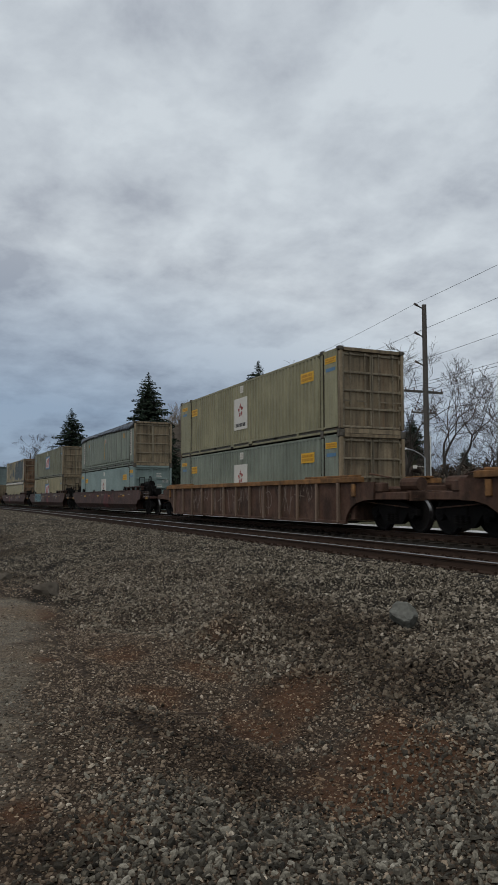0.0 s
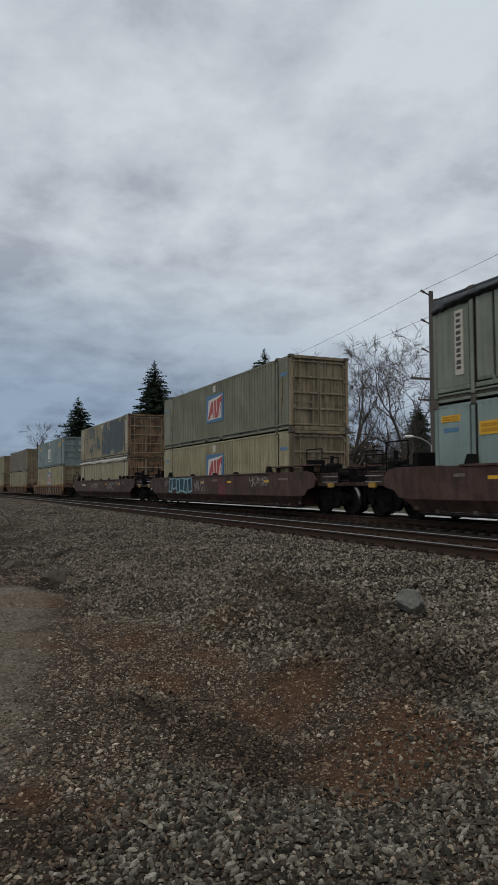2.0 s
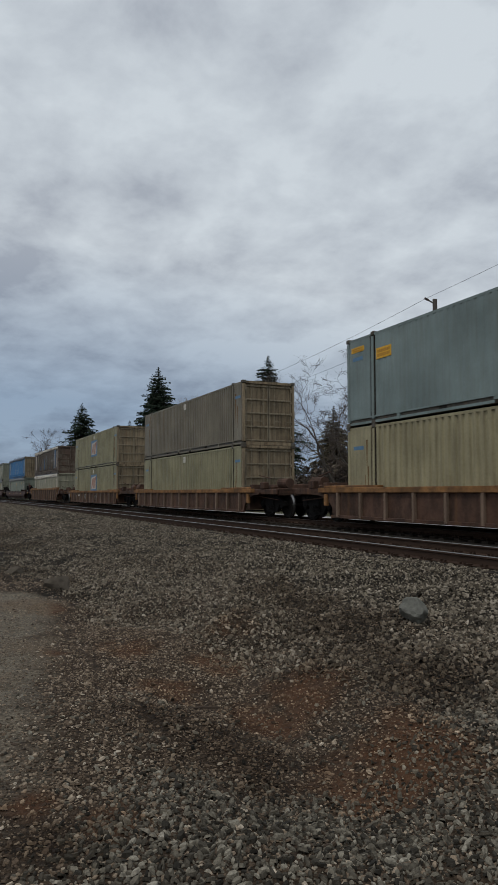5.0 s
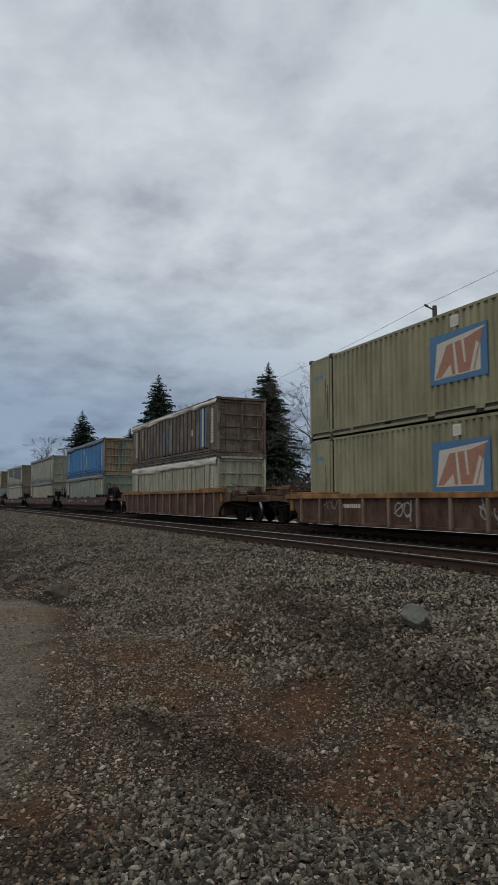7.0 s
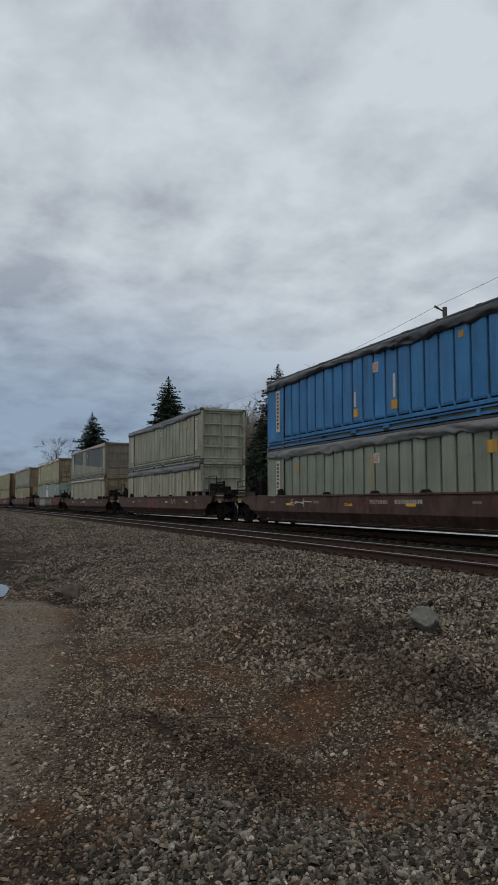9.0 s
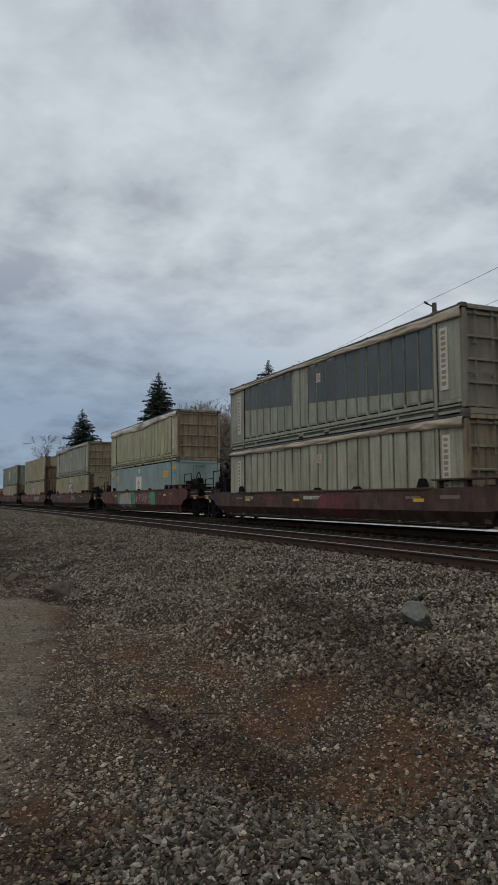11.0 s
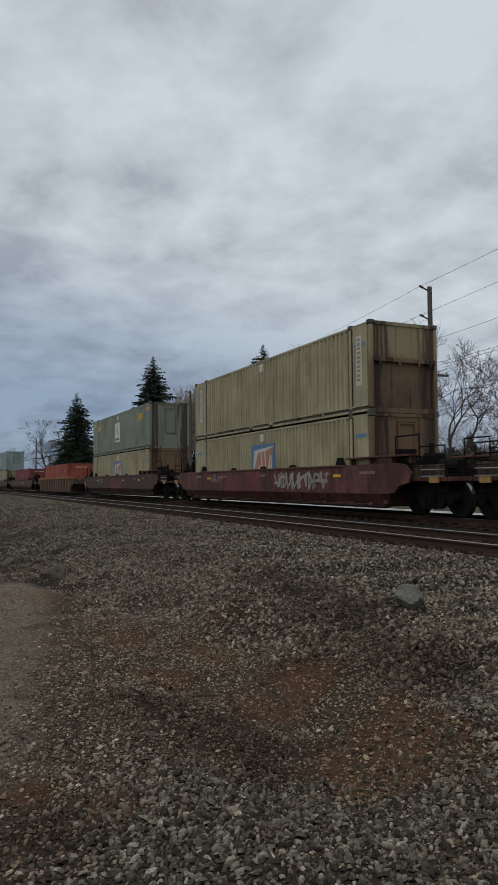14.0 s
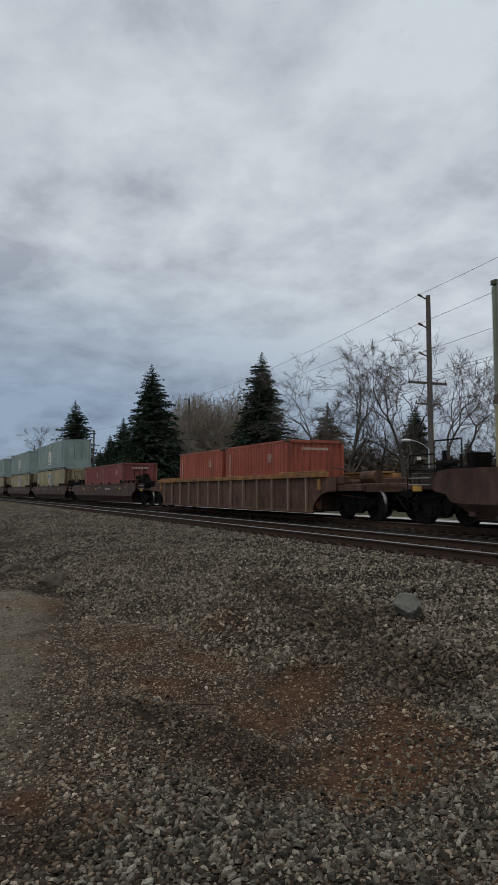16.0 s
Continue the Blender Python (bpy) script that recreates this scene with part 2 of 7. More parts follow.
TANFLAKED = paint("tan_paint_under_flaking_slate", (0.285, 0.243, 0.150), dirty=0.6, rust=0.5, flake=(0.066, 0.088, 0.102))
PALE = paint("pale_sage_paint", (0.284, 0.275, 0.197), dirt=(0.06, 0.048, 0.032), dirty=0.75, rust=0.4)
SAGE = paint("sage_grey_paint", (0.249, 0.255, 0.193), dirt=(0.066, 0.052, 0.036), dirty=0.65, rust=0.35)
MOSS = paint("mossy_olive_paint", (0.335, 0.318, 0.190), dirt=(0.055, 0.045, 0.03), dirty=0.7, rust=0.35)
BLUE = paint("blue_paint", (0.023, 0.146, 0.335), dirt=(0.035, 0.05, 0.06), dirty=0.6, rust=0.2)
TEALSPRAY = paint("teal_overspray", (0.045, 0.165, 0.185), dirty=0.8, rust=0.3, blot=0.5)
BROWN = paint("brown_paint", (0.092, 0.056, 0.038), dirt=(0.026, 0.018, 0.012), dirty=0.9, rust=0.7, scab=(0.150, 0.126, 0.092))
REDBOX = paint("red_orange_paint", (0.29, 0.062, 0.034), dirt=(0.07, 0.028, 0.018), dirty=0.7, rust=0.5)
DARKRED = paint("dark_red_paint", (0.17, 0.034, 0.03), dirty=0.4)
DOORGRIME = paint("grimy_door_paint", (0.239, 0.182, 0.109), dirt=(0.056, 0.040, 0.025), dirty=0.95, rust=0.6, runs=(0.44, 0.72), blot=0.2)
RUSTDOOR = paint("rusty_door_paint", (0.20, 0.112, 0.056), dirt=(0.045, 0.022, 0.012), dirty=0.9, rust=0.9, blot=0.85)
STAINED = stained("stained_front_paint", (0.245, 0.205, 0.120), (0.052, 0.027, 0.014), (0.105, 0.052, 0.025), 0.62)
RUSTFRONT = stained("rusted_front_paint", (0.150, 0.092, 0.050), (0.030, 0.017, 0.011), (0.060, 0.032, 0.019), 0.35)
STAINEDGREEN = stained("stained_green_front_paint", (0.165, 0.178, 0.142), (0.036, 0.024, 0.017), (0.11, 0.10, 0.075), 0.18)
# shade of seams, fork pockets and recesses put into one near-black colour
SEAMDARK = plain("seam_shade_steel", (0.028, 0.024, 0.019), 0.9, 0.0, 0.4)
DOOREDGE = paint("worn_door_frame_paint", (0.205, 0.170, 0.112), dirt=(0.05, 0.036, 0.024), dirty=0.75, rust=0.7)
STRIPTEXT = plain("faded_strip_lettering", (0.22, 0.17, 0.12), 0.6)
RUSTRUN = plain("rust_run", (0.15, 0.085, 0.038), 0.9, 0.0, 0.4)
RAILGRIME = paint("grimy_bottom_rail_paint", (0.085, 0.073, 0.054), dirt=(0.03, 0.024, 0.018), dirty=0.8, rust=0.6)
# car paints
MAROON = paint("maroon_car_paint", (0.076, 0.040, 0.031), dirt=(0.028, 0.019, 0.015), dirty=0.9, rust=0.6, rough=0.6, runs=(0.40, 0.70), drip=0.4)
REDCAR = paint("red_brown_car_paint", (0.125, 0.042, 0.033), dirt=(0.034, 0.021, 0.016), dirty=0.9, rust=0.6, rough=0.6, runs=(0.40, 0.70), drip=0.4, blot=0.4)
POSTPAINT = paint("worn_post_paint", (0.185, 0.125, 0.086), dirt=(0.06, 0.04, 0.028), dirty=0.8, rust=0.7, rough=0.7)
RUSTCAR = paint("rust_brown_car_paint", (0.095, 0.049, 0.032), dirt=(0.026, 0.017, 0.012), dirty=0.9, rust=0.9, rough=0.7, runs=(0.40, 0.70), drip=0.4, blot=0.3)
OCHRE = paint("faded_ochre_car_paint", (0.27, 0.132, 0.047), dirt=(0.07, 0.038, 0.02), dirty=0.8, rust=0.9, rough=0.7, runs=(0.40, 0.7), drip=0.9, blot=0.55)
BLACKIRON = plain("black_running_gear", (0.009, 0.008, 0.0075), 0.8, 0.0, 0.4)
WHEELRED = plain("red_brown_brake_wheel_paint", (0.085, 0.026, 0.02), 0.7, 0.0, 0.4)
TREAD = plain("polished_wheel_steel", (0.26, 0.25, 0.24), 0.35, 1.0, 0.1)
GRIMYPLATE = paint("grimy_lower_car_paint", (0.058, 0.038, 0.029), dirt=(0.02, 0.015, 0.012), dirty=0.9, rust=0.5, rough=0.7, runs=(0.38, 0.62))
TARPBLACK = sheet("black_tarp", (0.014, 0.014, 0.015), (0.035, 0.035, 0.035), 0.32)
TARPGREY = sheet("grey_tarp", (0.12, 0.12, 0.115), (0.035, 0.033, 0.03), 0.5)
TARPWHITE = sheet("dirty_white_tarp", (0.50, 0.46, 0.385), (0.19, 0.12, 0.07), 0.55)
TARPTAN = sheet("tan_tarp", (0.34, 0.28, 0.20), (0.11, 0.07, 0.04), 0.55)
STICKER = plain("yellow_sticker", (0.62, 0.34, 0.012), 0.5, 0.0, 0.15)
WORNLABEL = paint("worn_yellowed_label", (0.30, 0.26, 0.15), dirty=0.9, rust=0.4, blot=0.4)
WORNYELLOW = paint("worn_yellow_sticker", (0.46, 0.245, 0.025), dirty=0.8, rust=0.1, blot=0.4)
BLUETAG = plain("blue_sticker", (0.075, 0.165, 0.27), 0.5, 0.0, 0.5)
STICKERTEXT = plain("sticker_lettering", (0.40, 0.19, 0.015), 0.6)
WHITE = plain("white_decal", (0.55, 0.52, 0.46), 0.5, 0.0, 0.15)
FADEDWHITE = plain("faded_white_decal", (0.46, 0.42, 0.35), 0.6, 0.0, 0.25)
LOGORED = plain("red_decal", (0.34, 0.045, 0.035), 0.5, 0.0, 0.4)
FADEDRED = plain("faded_red_decal", (0.30, 0.145, 0.095), 0.6, 0.0, 0.35)
FADEDPINK = plain("worn_white_lettering", (0.34, 0.24, 0.19), 0.6, 0.0, 0.35)
LOGOBLUE = plain("blue_decal", (0.055, 0.14, 0.25), 0.5)
INK = plain("dark_decal", (0.05, 0.045, 0.04), 0.6)
PALETEAL = paint("pale_teal_overpaint", (0.115, 0.160, 0.145), dirty=0.8, rust=0.3, blot=0.3)
SLATE = paint("slate_patch_paint", (0.056, 0.072, 0.078), dirty=0.5, rust=0.1)
DIMSTENCIL = plain("worn_stencil_paint", (0.17, 0.135, 0.115), 0.7, 0.0, 0.5)
SPRAYWHITE = paint("white_spray_paint_on_car", (0.33, 0.32, 0.29), dirt=(0.10, 0.075, 0.06), dirty=0.7, rust=0.3, blot=0.35)
SPRAYPINK = paint("faded_red_spray_paint_on_car", (0.150, 0.034, 0.036), dirt=(0.060, 0.033, 0.027), dirty=0.9, rust=0.1, blot=0.9)
DIMSPRAY = plain("faded_spray_paint", (0.165, 0.125, 0.098), 0.7, 0.0, 0.6, 2.0)
SPRAYBLUE = plain("pale_blue_spray_paint", (0.20, 0.36, 0.37), 0.6, 0.0, 0.4, 2.0)
SPRAYTEAL = plain("dark_teal_spray_paint", (0.010, 0.028, 0.042), 0.6, 0.0, 0.3, 2.0)
SPRAYGREEN = plain("green_spray_paint", (0.04, 0.21, 0.10), 0.6, 0.0, 0.3, 2.0)
# place
RAILSIDE = plain("rusty_rail_steel", (0.046, 0.029, 0.021), 0.8, 0.0, 0.35)
RAILTOP = plain("polished_rail_head", (0.27, 0.265, 0.26), 0.38, 1.0, 0.1)
TIEWOOD = plain("creosoted_tie_wood", (0.030, 0.024, 0.019), 0.9, 0.0, 0.4)
FASTEN = plain("rusty_fastenings", (0.04, 0.025, 0.018), 0.8, 0.1, 0.3)
POLEWOOD = plain("weathered_pole_wood", (0.088, 0.079, 0.071), 0.9, 0.0, 0.25)
CONDUIT = plain("white_conduit", (0.62, 0.62, 0.60), 0.5, 0.0, 0.1)
STEELGREY = plain("galvanised_steel", (0.30, 0.31, 0.32), 0.45, 0.6, 0.1)
WIRE = plain("wire", (0.05, 0.05, 0.052), 0.6)
GLAZE = plain("glazed_insulator", (0.09, 0.06, 0.05), 0.3)
BARK = plain("bare_bark", (0.062, 0.054, 0.047), 0.9, 0.0, 0.3)
TWIG = plain("bare_twigs", (0.080, 0.066, 0.058), 0.9, 0.0, 0.3)
PALETWIG = plain("pale_bare_twigs", (0.22, 0.185, 0.15), 0.9, 0.0, 0.3)
CEDAR = island("brown_green_needles", [(0.0, (0.052, 0.046, 0.028)), (0.6, (0.098, 0.080, 0.048)), (1.0, (0.15, 0.115, 0.07))], 0.8, 3.0)
FIRBARK = plain("fir_bark", (0.045, 0.035, 0.03), 0.95, 0.0, 0.3)
FIR = island("fir_needles", [(0.0, (0.010, 0.019, 0.012)), (0.6, (0.022, 0.038, 0.022)), (1.0, (0.045, 0.062, 0.036))], 0.8, 3.0)
HEDGE = island("brown_undergrowth", [(0.0, (0.058, 0.044, 0.034)), (0.7, (0.125, 0.095, 0.072)), (1.0, (0.10, 0.10, 0.06))], 0.9, 3.0)
BALLAST = island("grey_ballast", [(0.0, (0.014, 0.011, 0.008)), (0.45, (0.072, 0.062, 0.048)), (0.85, (0.158, 0.142, 0.117)), (0.97, (0.205, 0.187, 0.158)), (1.0, (0.29, 0.27, 0.235))], scale=75.0, stain=0.3, lift=1.42)
HEAP = island("dark_grey_crushed_stone", [(0.0, (0.015, 0.0135, 0.0105)), (0.45, (0.070, 0.064, 0.052)), (0.85, (0.162, 0.152, 0.127)), (0.97, (0.23, 0.22, 0.188)), (1.0, (0.28, 0.268, 0.235))], scale=75.0, stain=0.2, lift=1.02)
OILY = island("oily_ballast", [(0.0, (0.012, 0.010, 0.008)), (0.6, (0.032, 0.027, 0.021)), (1.0, (0.075, 0.066, 0.052))])
DIRTSTONE = island("brown_stained_stones", [(0.0, (0.017, 0.0117, 0.008)), (0.45, (0.070, 0.053, 0.039)), (0.88, (0.142, 0.116, 0.089)), (0.975, (0.195, 0.17, 0.138)), (1.0, (0.26, 0.235, 0.20))], scale=75.0, stain=0.4, lift=1.74)
GRIT = island("dark_brown_grit", [(0.0, (0.020, 0.015, 0.011)), (0.6, (0.058, 0.046, 0.034)), (0.95, (0.125, 0.105, 0.082)), (1.0, (0.3, 0.27, 0.23))], stain=0.5, lift=1.2)
ROCKGREY = plain("grey_green_rock", (0.128, 0.126, 0.110), 0.85, 0.0, 0.85, 11.0)
ROCKBROWN = plain("brown_grey_rock", (0.09, 0.076, 0.06), 0.9, 0.0, 0.4, 5.0)
STICKWOOD = plain("dead_stick", (0.06, 0.045, 0.035), 0.9)

# ---------------- mesh helpers ----------------
def box(bm, x0, x1, y0, y1, z0, z1, bevel=0.0):
    vs = [bm.verts.new((x, y, z)) for x in (x0, x1) for y in (y0, y1) for z in (z0, z1)]
    fs = [bm.faces.new([vs[i] for i in q]) for q in ((0, 1, 3, 2), (4, 6, 7, 5), (0, 4, 5, 1), (2, 3, 7, 6), (0, 2, 6, 4), (1, 5, 7, 3))]
    if bevel:
        bmesh.ops.bevel(bm, geom=list({e for f in fs for e in f.edges}), offset=bevel, segments=1, affect="EDGES")


def prism(bm, outline, y0, y1):
    """A plate: an outline of (x, z), counter-clockwise seen from -y, from y0 to y1."""
    a = [bm.verts.new((x, y0, z)) for x, z in outline]
    b = [bm.verts.new((x, y1, z)) for x, z in outline]
    n = len(outline)
    bm.faces.new(a)
    bm.faces.new(b[::-1])
    for i in range(n):
        j = (i + 1) % n
        bm.faces.new((a[j], a[i], b[i], b[j]))


def rod(bm, p, q, r, sides=6, r2=None):
    p, q = Vector(p), Vector(q)
    r2 = r if r2 is None else r2
    d = (q - p).normalized()
    a = d.orthogonal().normalized()
    c = d.cross(a)
    rings = []
    for o, rr in ((p, r), (q, r2)):
        rings.append([bm.verts.new(o + (a * math.cos(k) + c * math.sin(k)) * rr) for k in (2 * math.pi * i / sides for i in range(sides))])
    for i in range(sides):
        j = (i + 1) % sides
        bm.faces.new((rings[0][i], rings[0][j], rings[1][j], rings[1][i]))
    bm.faces.new(rings[0][::-1])
    bm.faces.new(rings[1])


def to_mesh(name, bm, material, smooth=False):
    bmesh.ops.recalc_face_normals(bm, faces=bm.faces)
    me = bpy.data.meshes.new(name)
    bm.to_mesh(me)
    bm.free()
    for mat in material if isinstance(material, (list, tuple)) else (material,):
        me.materials.append(mat)
    if smooth:
        me.shade_smooth()
    return me


def part(name, mesh, material, parent, label="", at=None):
    """Links a bmesh, or a ready mesh, as one object under a thing or a part."""
    me = to_mesh(name, mesh, material) if isinstance(mesh, bmesh.types.BMesh) else mesh
    ob = new(name, me)
    ob.parent = parent
    if at is not None:
        ob.matrix_basis = at
    if label:
        ob["label"] = label
    if name in ("lettering_bar", "stencilled_lettering", "graffiti", "stencil_mark", "paint_patch", "rust_run", "reflector_strip"):
        ob["kind"] = "stuff"
    return ob


CACHE = {}


def shared(key, build):
    if key not in CACHE:
        CACHE[key] = build()
    return CACHE[key]


def raw_mesh(name, verts, faces, material):
    """A mesh from numpy arrays: verts (n, 3) and faces (m, 3) or (m, 4)."""
    me = bpy.data.meshes.new(name)
    k = faces.shape[1]
    me.vertices.add(len(verts))
    me.vertices.foreach_set("co", np.ascontiguousarray(verts, np.float32).ravel())
    me.loops.add(faces.size)
    me.loops.foreach_set("vertex_index", np.ascontiguousarray(faces, np.int32).ravel())
    me.polygons.add(len(faces))
    me.polygons.foreach_set("loop_start", np.arange(0, faces.size, k, dtype=np.int32))
    me.update(calc_edges=True)
    me.shade_flat()
    for mat in material if isinstance(material, (list, tuple)) else (material,):
        me.materials.append(mat)
    return me


# ---------------- the line ----------------
BEND = 0.42256e-3            # curvature of the line, bending to the camera's side far away
Y_NEAR, Y_FAR = 8.69, 13.605  # centrelines of the empty track and of the train's track, abeam of the camera


def along(s, y, z=0.0):
    """A pose on the line that passes at y abeam of the camera, s metres along."""
    return pose(s, y - BEND * s * s / 2, z, 0, 0, -math.degrees(BEND * s))


def travelled(t):
    return 23.0 * t


def bumps(x, y):
    return (0.055 * np.sin(1.7 * x + 0.6 * y + 1.0) * np.sin(0.9 * y - 0.7 * x) + 0.030 * np.sin(3.1 * x - 2.3 * y + 2.0)
            + 0.02 * np.sin(5.7 * y + 2.9 * x) * np.sin(4.3 * x - 1.1) + 0.008 * np.sin(11.0 * x + 7.0 * y) * np.sin(9.0 * y - 3.0 * x))


PROFILE_W = [-3000, -6, 0.6, 2.0, 3.4, 4.6, 6.0, 6.8, 7.25, 7.68, 7.82, 15.2, 17.2, 19.5, 40, 3000]
PROFILE_Z = [-0.7, -0.68, -0.66, -0.70, -0.60, -0.38, -0.31, -0.27, -0.205, -0.185, -0.235, -0.25, -0.75, -0.85, -0.8, -0.8]


def ground_z(x, y):
    """Height of the ground: a low verge, the ballast shoulder, the level bed of two tracks, and the land behind."""
    w = y + BEND * np.minimum(np.abs(x), 400) ** 2 / 2
    z = np.interp(w, PROFILE_W, PROFILE_Z)
    near = np.clip((16.5 - np.abs(w - 0.0)) / 2, 0, 1) * np.where((w > 7.0) & (w < 16.2), 0.12, 1.0)
    rough = np.where(w < 1.2 + 0.04 * x + 0.5, 0.35, 1.0)
    # a low spoil ridge that slants from the shoulder down to the verge
    crest = np.interp(x, [-26, -13, -9.5, -7.5, -5.5, -2], [3.2, 3.0, 3.2, 3.5, 3.2, 2.9])
    z = z + 0.13 * np.exp(-((w - crest) / 0.38) ** 2) * np.clip((x + 30) / 12, 0, 1) - 0.06 * np.exp(-((w - crest + 0.75) / 0.35) ** 2)
    return z + bumps(x, y) * near * rough - 0.13 * np.exp(-((x + 5.2) / 1.8) ** 2 - ((y - 2.6) / 0.9) ** 2)

# ---------------- ground and tracks ----------------
def ground_material():
    m, nt, b = shader("gravel_and_dirt")
    geo = nt.nodes.new("ShaderNodeNewGeometry")
    pos = geo.outputs["Position"]
    sep = nt.nodes.new("ShaderNodeSeparateXYZ")
    link(nt, pos, sep.inputs[0])
    x, y = sep.outputs[0], sep.outputs[1]
    w = calc(nt, "ADD", y, calc(nt, "MULTIPLY", calc(nt, "MULTIPLY", x, x), BEND / 2))
    big = noise_tex(nt, pos, 0.55, 5, 0.6)
    mid = noise_tex(nt, pos, 2.3, 5, 0.6)
    fine = noise_tex(nt, pos, 22, 5, 0.7)
    vor = nt.nodes.new("ShaderNodeTexVoronoi")
    vor.inputs["Scale"].default_value = 19.0
    link(nt, pos, vor.inputs["Vector"])
    stones = ramp(nt, vor.outputs["Color"], [(0.15, (0.035, 0.028, 0.02)), (0.5, (0.10, 0.083, 0.06)), (0.85, (0.22, 0.185, 0.137))])
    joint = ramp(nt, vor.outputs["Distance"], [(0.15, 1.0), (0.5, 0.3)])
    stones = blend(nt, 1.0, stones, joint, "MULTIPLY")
    # packed solid far off; near by, fines blackened to colour in the gaps' shade
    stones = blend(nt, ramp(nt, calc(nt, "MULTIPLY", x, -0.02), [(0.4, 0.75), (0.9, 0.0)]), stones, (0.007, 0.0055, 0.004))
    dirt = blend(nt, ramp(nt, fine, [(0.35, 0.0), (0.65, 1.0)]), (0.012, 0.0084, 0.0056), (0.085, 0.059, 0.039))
    dirt = blend(nt, ramp(nt, soil_patch(nt, pos), [(0.35, 0.0), (1.25, 0.62)]), dirt, blend(nt, fine, (0.042, 0.0185, 0.0088), (0.168, 0.072, 0.032)))
    dirt = blend(nt, ramp(nt, soil_patch(nt, pos, DAMP_SHADE), [(0.2, 0.0), (1.5, 0.8)]), dirt, blend(nt, 1.0, dirt, (0.42, 0.38, 0.34), "MULTIPLY"))
    road = blend(nt, ramp(nt, fine, [(0.3, 0.0), (0.7, 1.0)]), (0.095, 0.079, 0.058), (0.205, 0.176, 0.135))
    road = blend(nt, ramp(nt, mid, [(0.45, 0.0), (0.65, 0.6)]), road, (0.085, 0.068, 0.046))
    road = blend(nt, ramp(nt, big, [(0.52, 0.0), (0.66, 0.5)]), road, (0.13, 0.085, 0.05))
    edge = calc(nt, "MULTIPLY", calc(nt, "SUBTRACT", mid, 0.5), 1.6)
    # the trodden road runs beside the line; its edge swings away from the camera
    rim = calc(nt, "SUBTRACT", calc(nt, "MULTIPLY", x, -0.155), -0.05)
    rim = calc(nt, "MINIMUM", rim, 1.8)
    rim = calc(nt, "SUBTRACT", rim, calc(nt, "MULTIPLY", calc(nt, "MAXIMUM", calc(nt, "SUBTRACT", calc(nt, "MULTIPLY", x, -1.0), 12.4), 0.0), 1.6))
    rim = calc(nt, "SUBTRACT", rim, calc(nt, "MULTIPLY", calc(nt, "MAXIMUM", calc(nt, "ADD", x, 5.6), 0.0), 0.12))
    is_road = calc(nt, "MULTIPLY", calc(nt, "SUBTRACT", calc(nt, "ADD", rim, edge), w), 2.2)
    verge = calc(nt, "MAXIMUM", calc(nt, "MINIMUM", calc(nt, "ADD", calc(nt, "MULTIPLY", x, 0.4), 7.0), 4.0), 1.5)
    is_dirt = calc(nt, "MULTIPLY", calc(nt, "SUBTRACT", calc(nt, "ADD", verge, calc(nt, "MULTIPLY", edge, 2.0)), w), 0.9)
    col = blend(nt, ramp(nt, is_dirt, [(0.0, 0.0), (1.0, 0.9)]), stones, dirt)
    grit = nt.nodes.new("ShaderNodeTexVoronoi")
    grit.inputs["Scale"].default_value = 55.0
    link(nt, pos, grit.inputs["Vector"])
    road = blend(nt, 1.0, road, ramp(nt, grit.outputs["Color"], [(0.1, 0.42), (0.9, 1.5)]), "MULTIPLY")
    col = blend(nt, ramp(nt, is_road, [(0.0, 0.0), (1.0, 1.0)]), col, road)
    # oil-darkened bed under both tracks
    bed = calc(nt, "MULTIPLY", calc(nt, "SUBTRACT", w, 7.72), 6.0)
    col = blend(nt, ramp(nt, bed, [(0.0, 0.0), (1.0, 0.85)]), col, (0.018, 0.015, 0.012))
    # the land behind the tracks: winter grass and bare soil
    field = blend(nt, big, (0.045, 0.042, 0.024), (0.095, 0.078, 0.05))
    field = blend(nt, ramp(nt, mid, [(0.4, 0.0), (0.6, 0.6)]), field, (0.04, 0.055, 0.022))
    col = blend(nt, ramp(nt, calc(nt, "SUBTRACT", w, 17.5), [(0.0, 0.0), (1.0, 1.0)]), col, field)
    link(nt, col, b.inputs["Base Color"])
    b.inputs["Roughness"].default_value = 0.92
    b.inputs["Specular IOR Level"].default_value = 0.15
    bump(nt, b, calc(nt, "ADD", calc(nt, "MULTIPLY", vor.outputs["Distance"], -1.0), fine), 0.9, 0.03)
    return m


def steps(stops):
    out = []
    for a, b, d in stops:
        out += list(np.arange(a, b, d))
    return np.array(out)


def build_ground():
    xs = steps([(-3000, -400, 200), (-400, -120, 20), (-120, -40, 2.0), (-40, -16, 0.4), (-16, 1, 0.11), (1, 8, 0.5), (8, 60, 4), (60, 400, 40), (400, 3001, 260)])
    ys = steps([(-3000, -200, 200), (-200, -20, 20), (-20, -1, 1.0), (-1, 8, 0.11), (8, 20, 0.25), (20, 60, 2), (60, 400, 20), (400, 3001, 200)])
    gx, gy = np.meshgrid(xs, ys, indexing="ij")
    verts = np.stack([gx, gy, ground_z(gx, gy)], -1).reshape(-1, 3)
    i = np.arange(len(xs) * len(ys)).reshape(len(xs), len(ys))
    faces = np.stack([i[:-1, :-1], i[1:, :-1], i[1:, 1:], i[:-1, 1:]], -1).reshape(-1, 4)
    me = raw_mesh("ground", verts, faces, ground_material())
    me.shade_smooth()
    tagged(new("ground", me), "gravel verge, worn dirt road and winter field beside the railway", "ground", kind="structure")


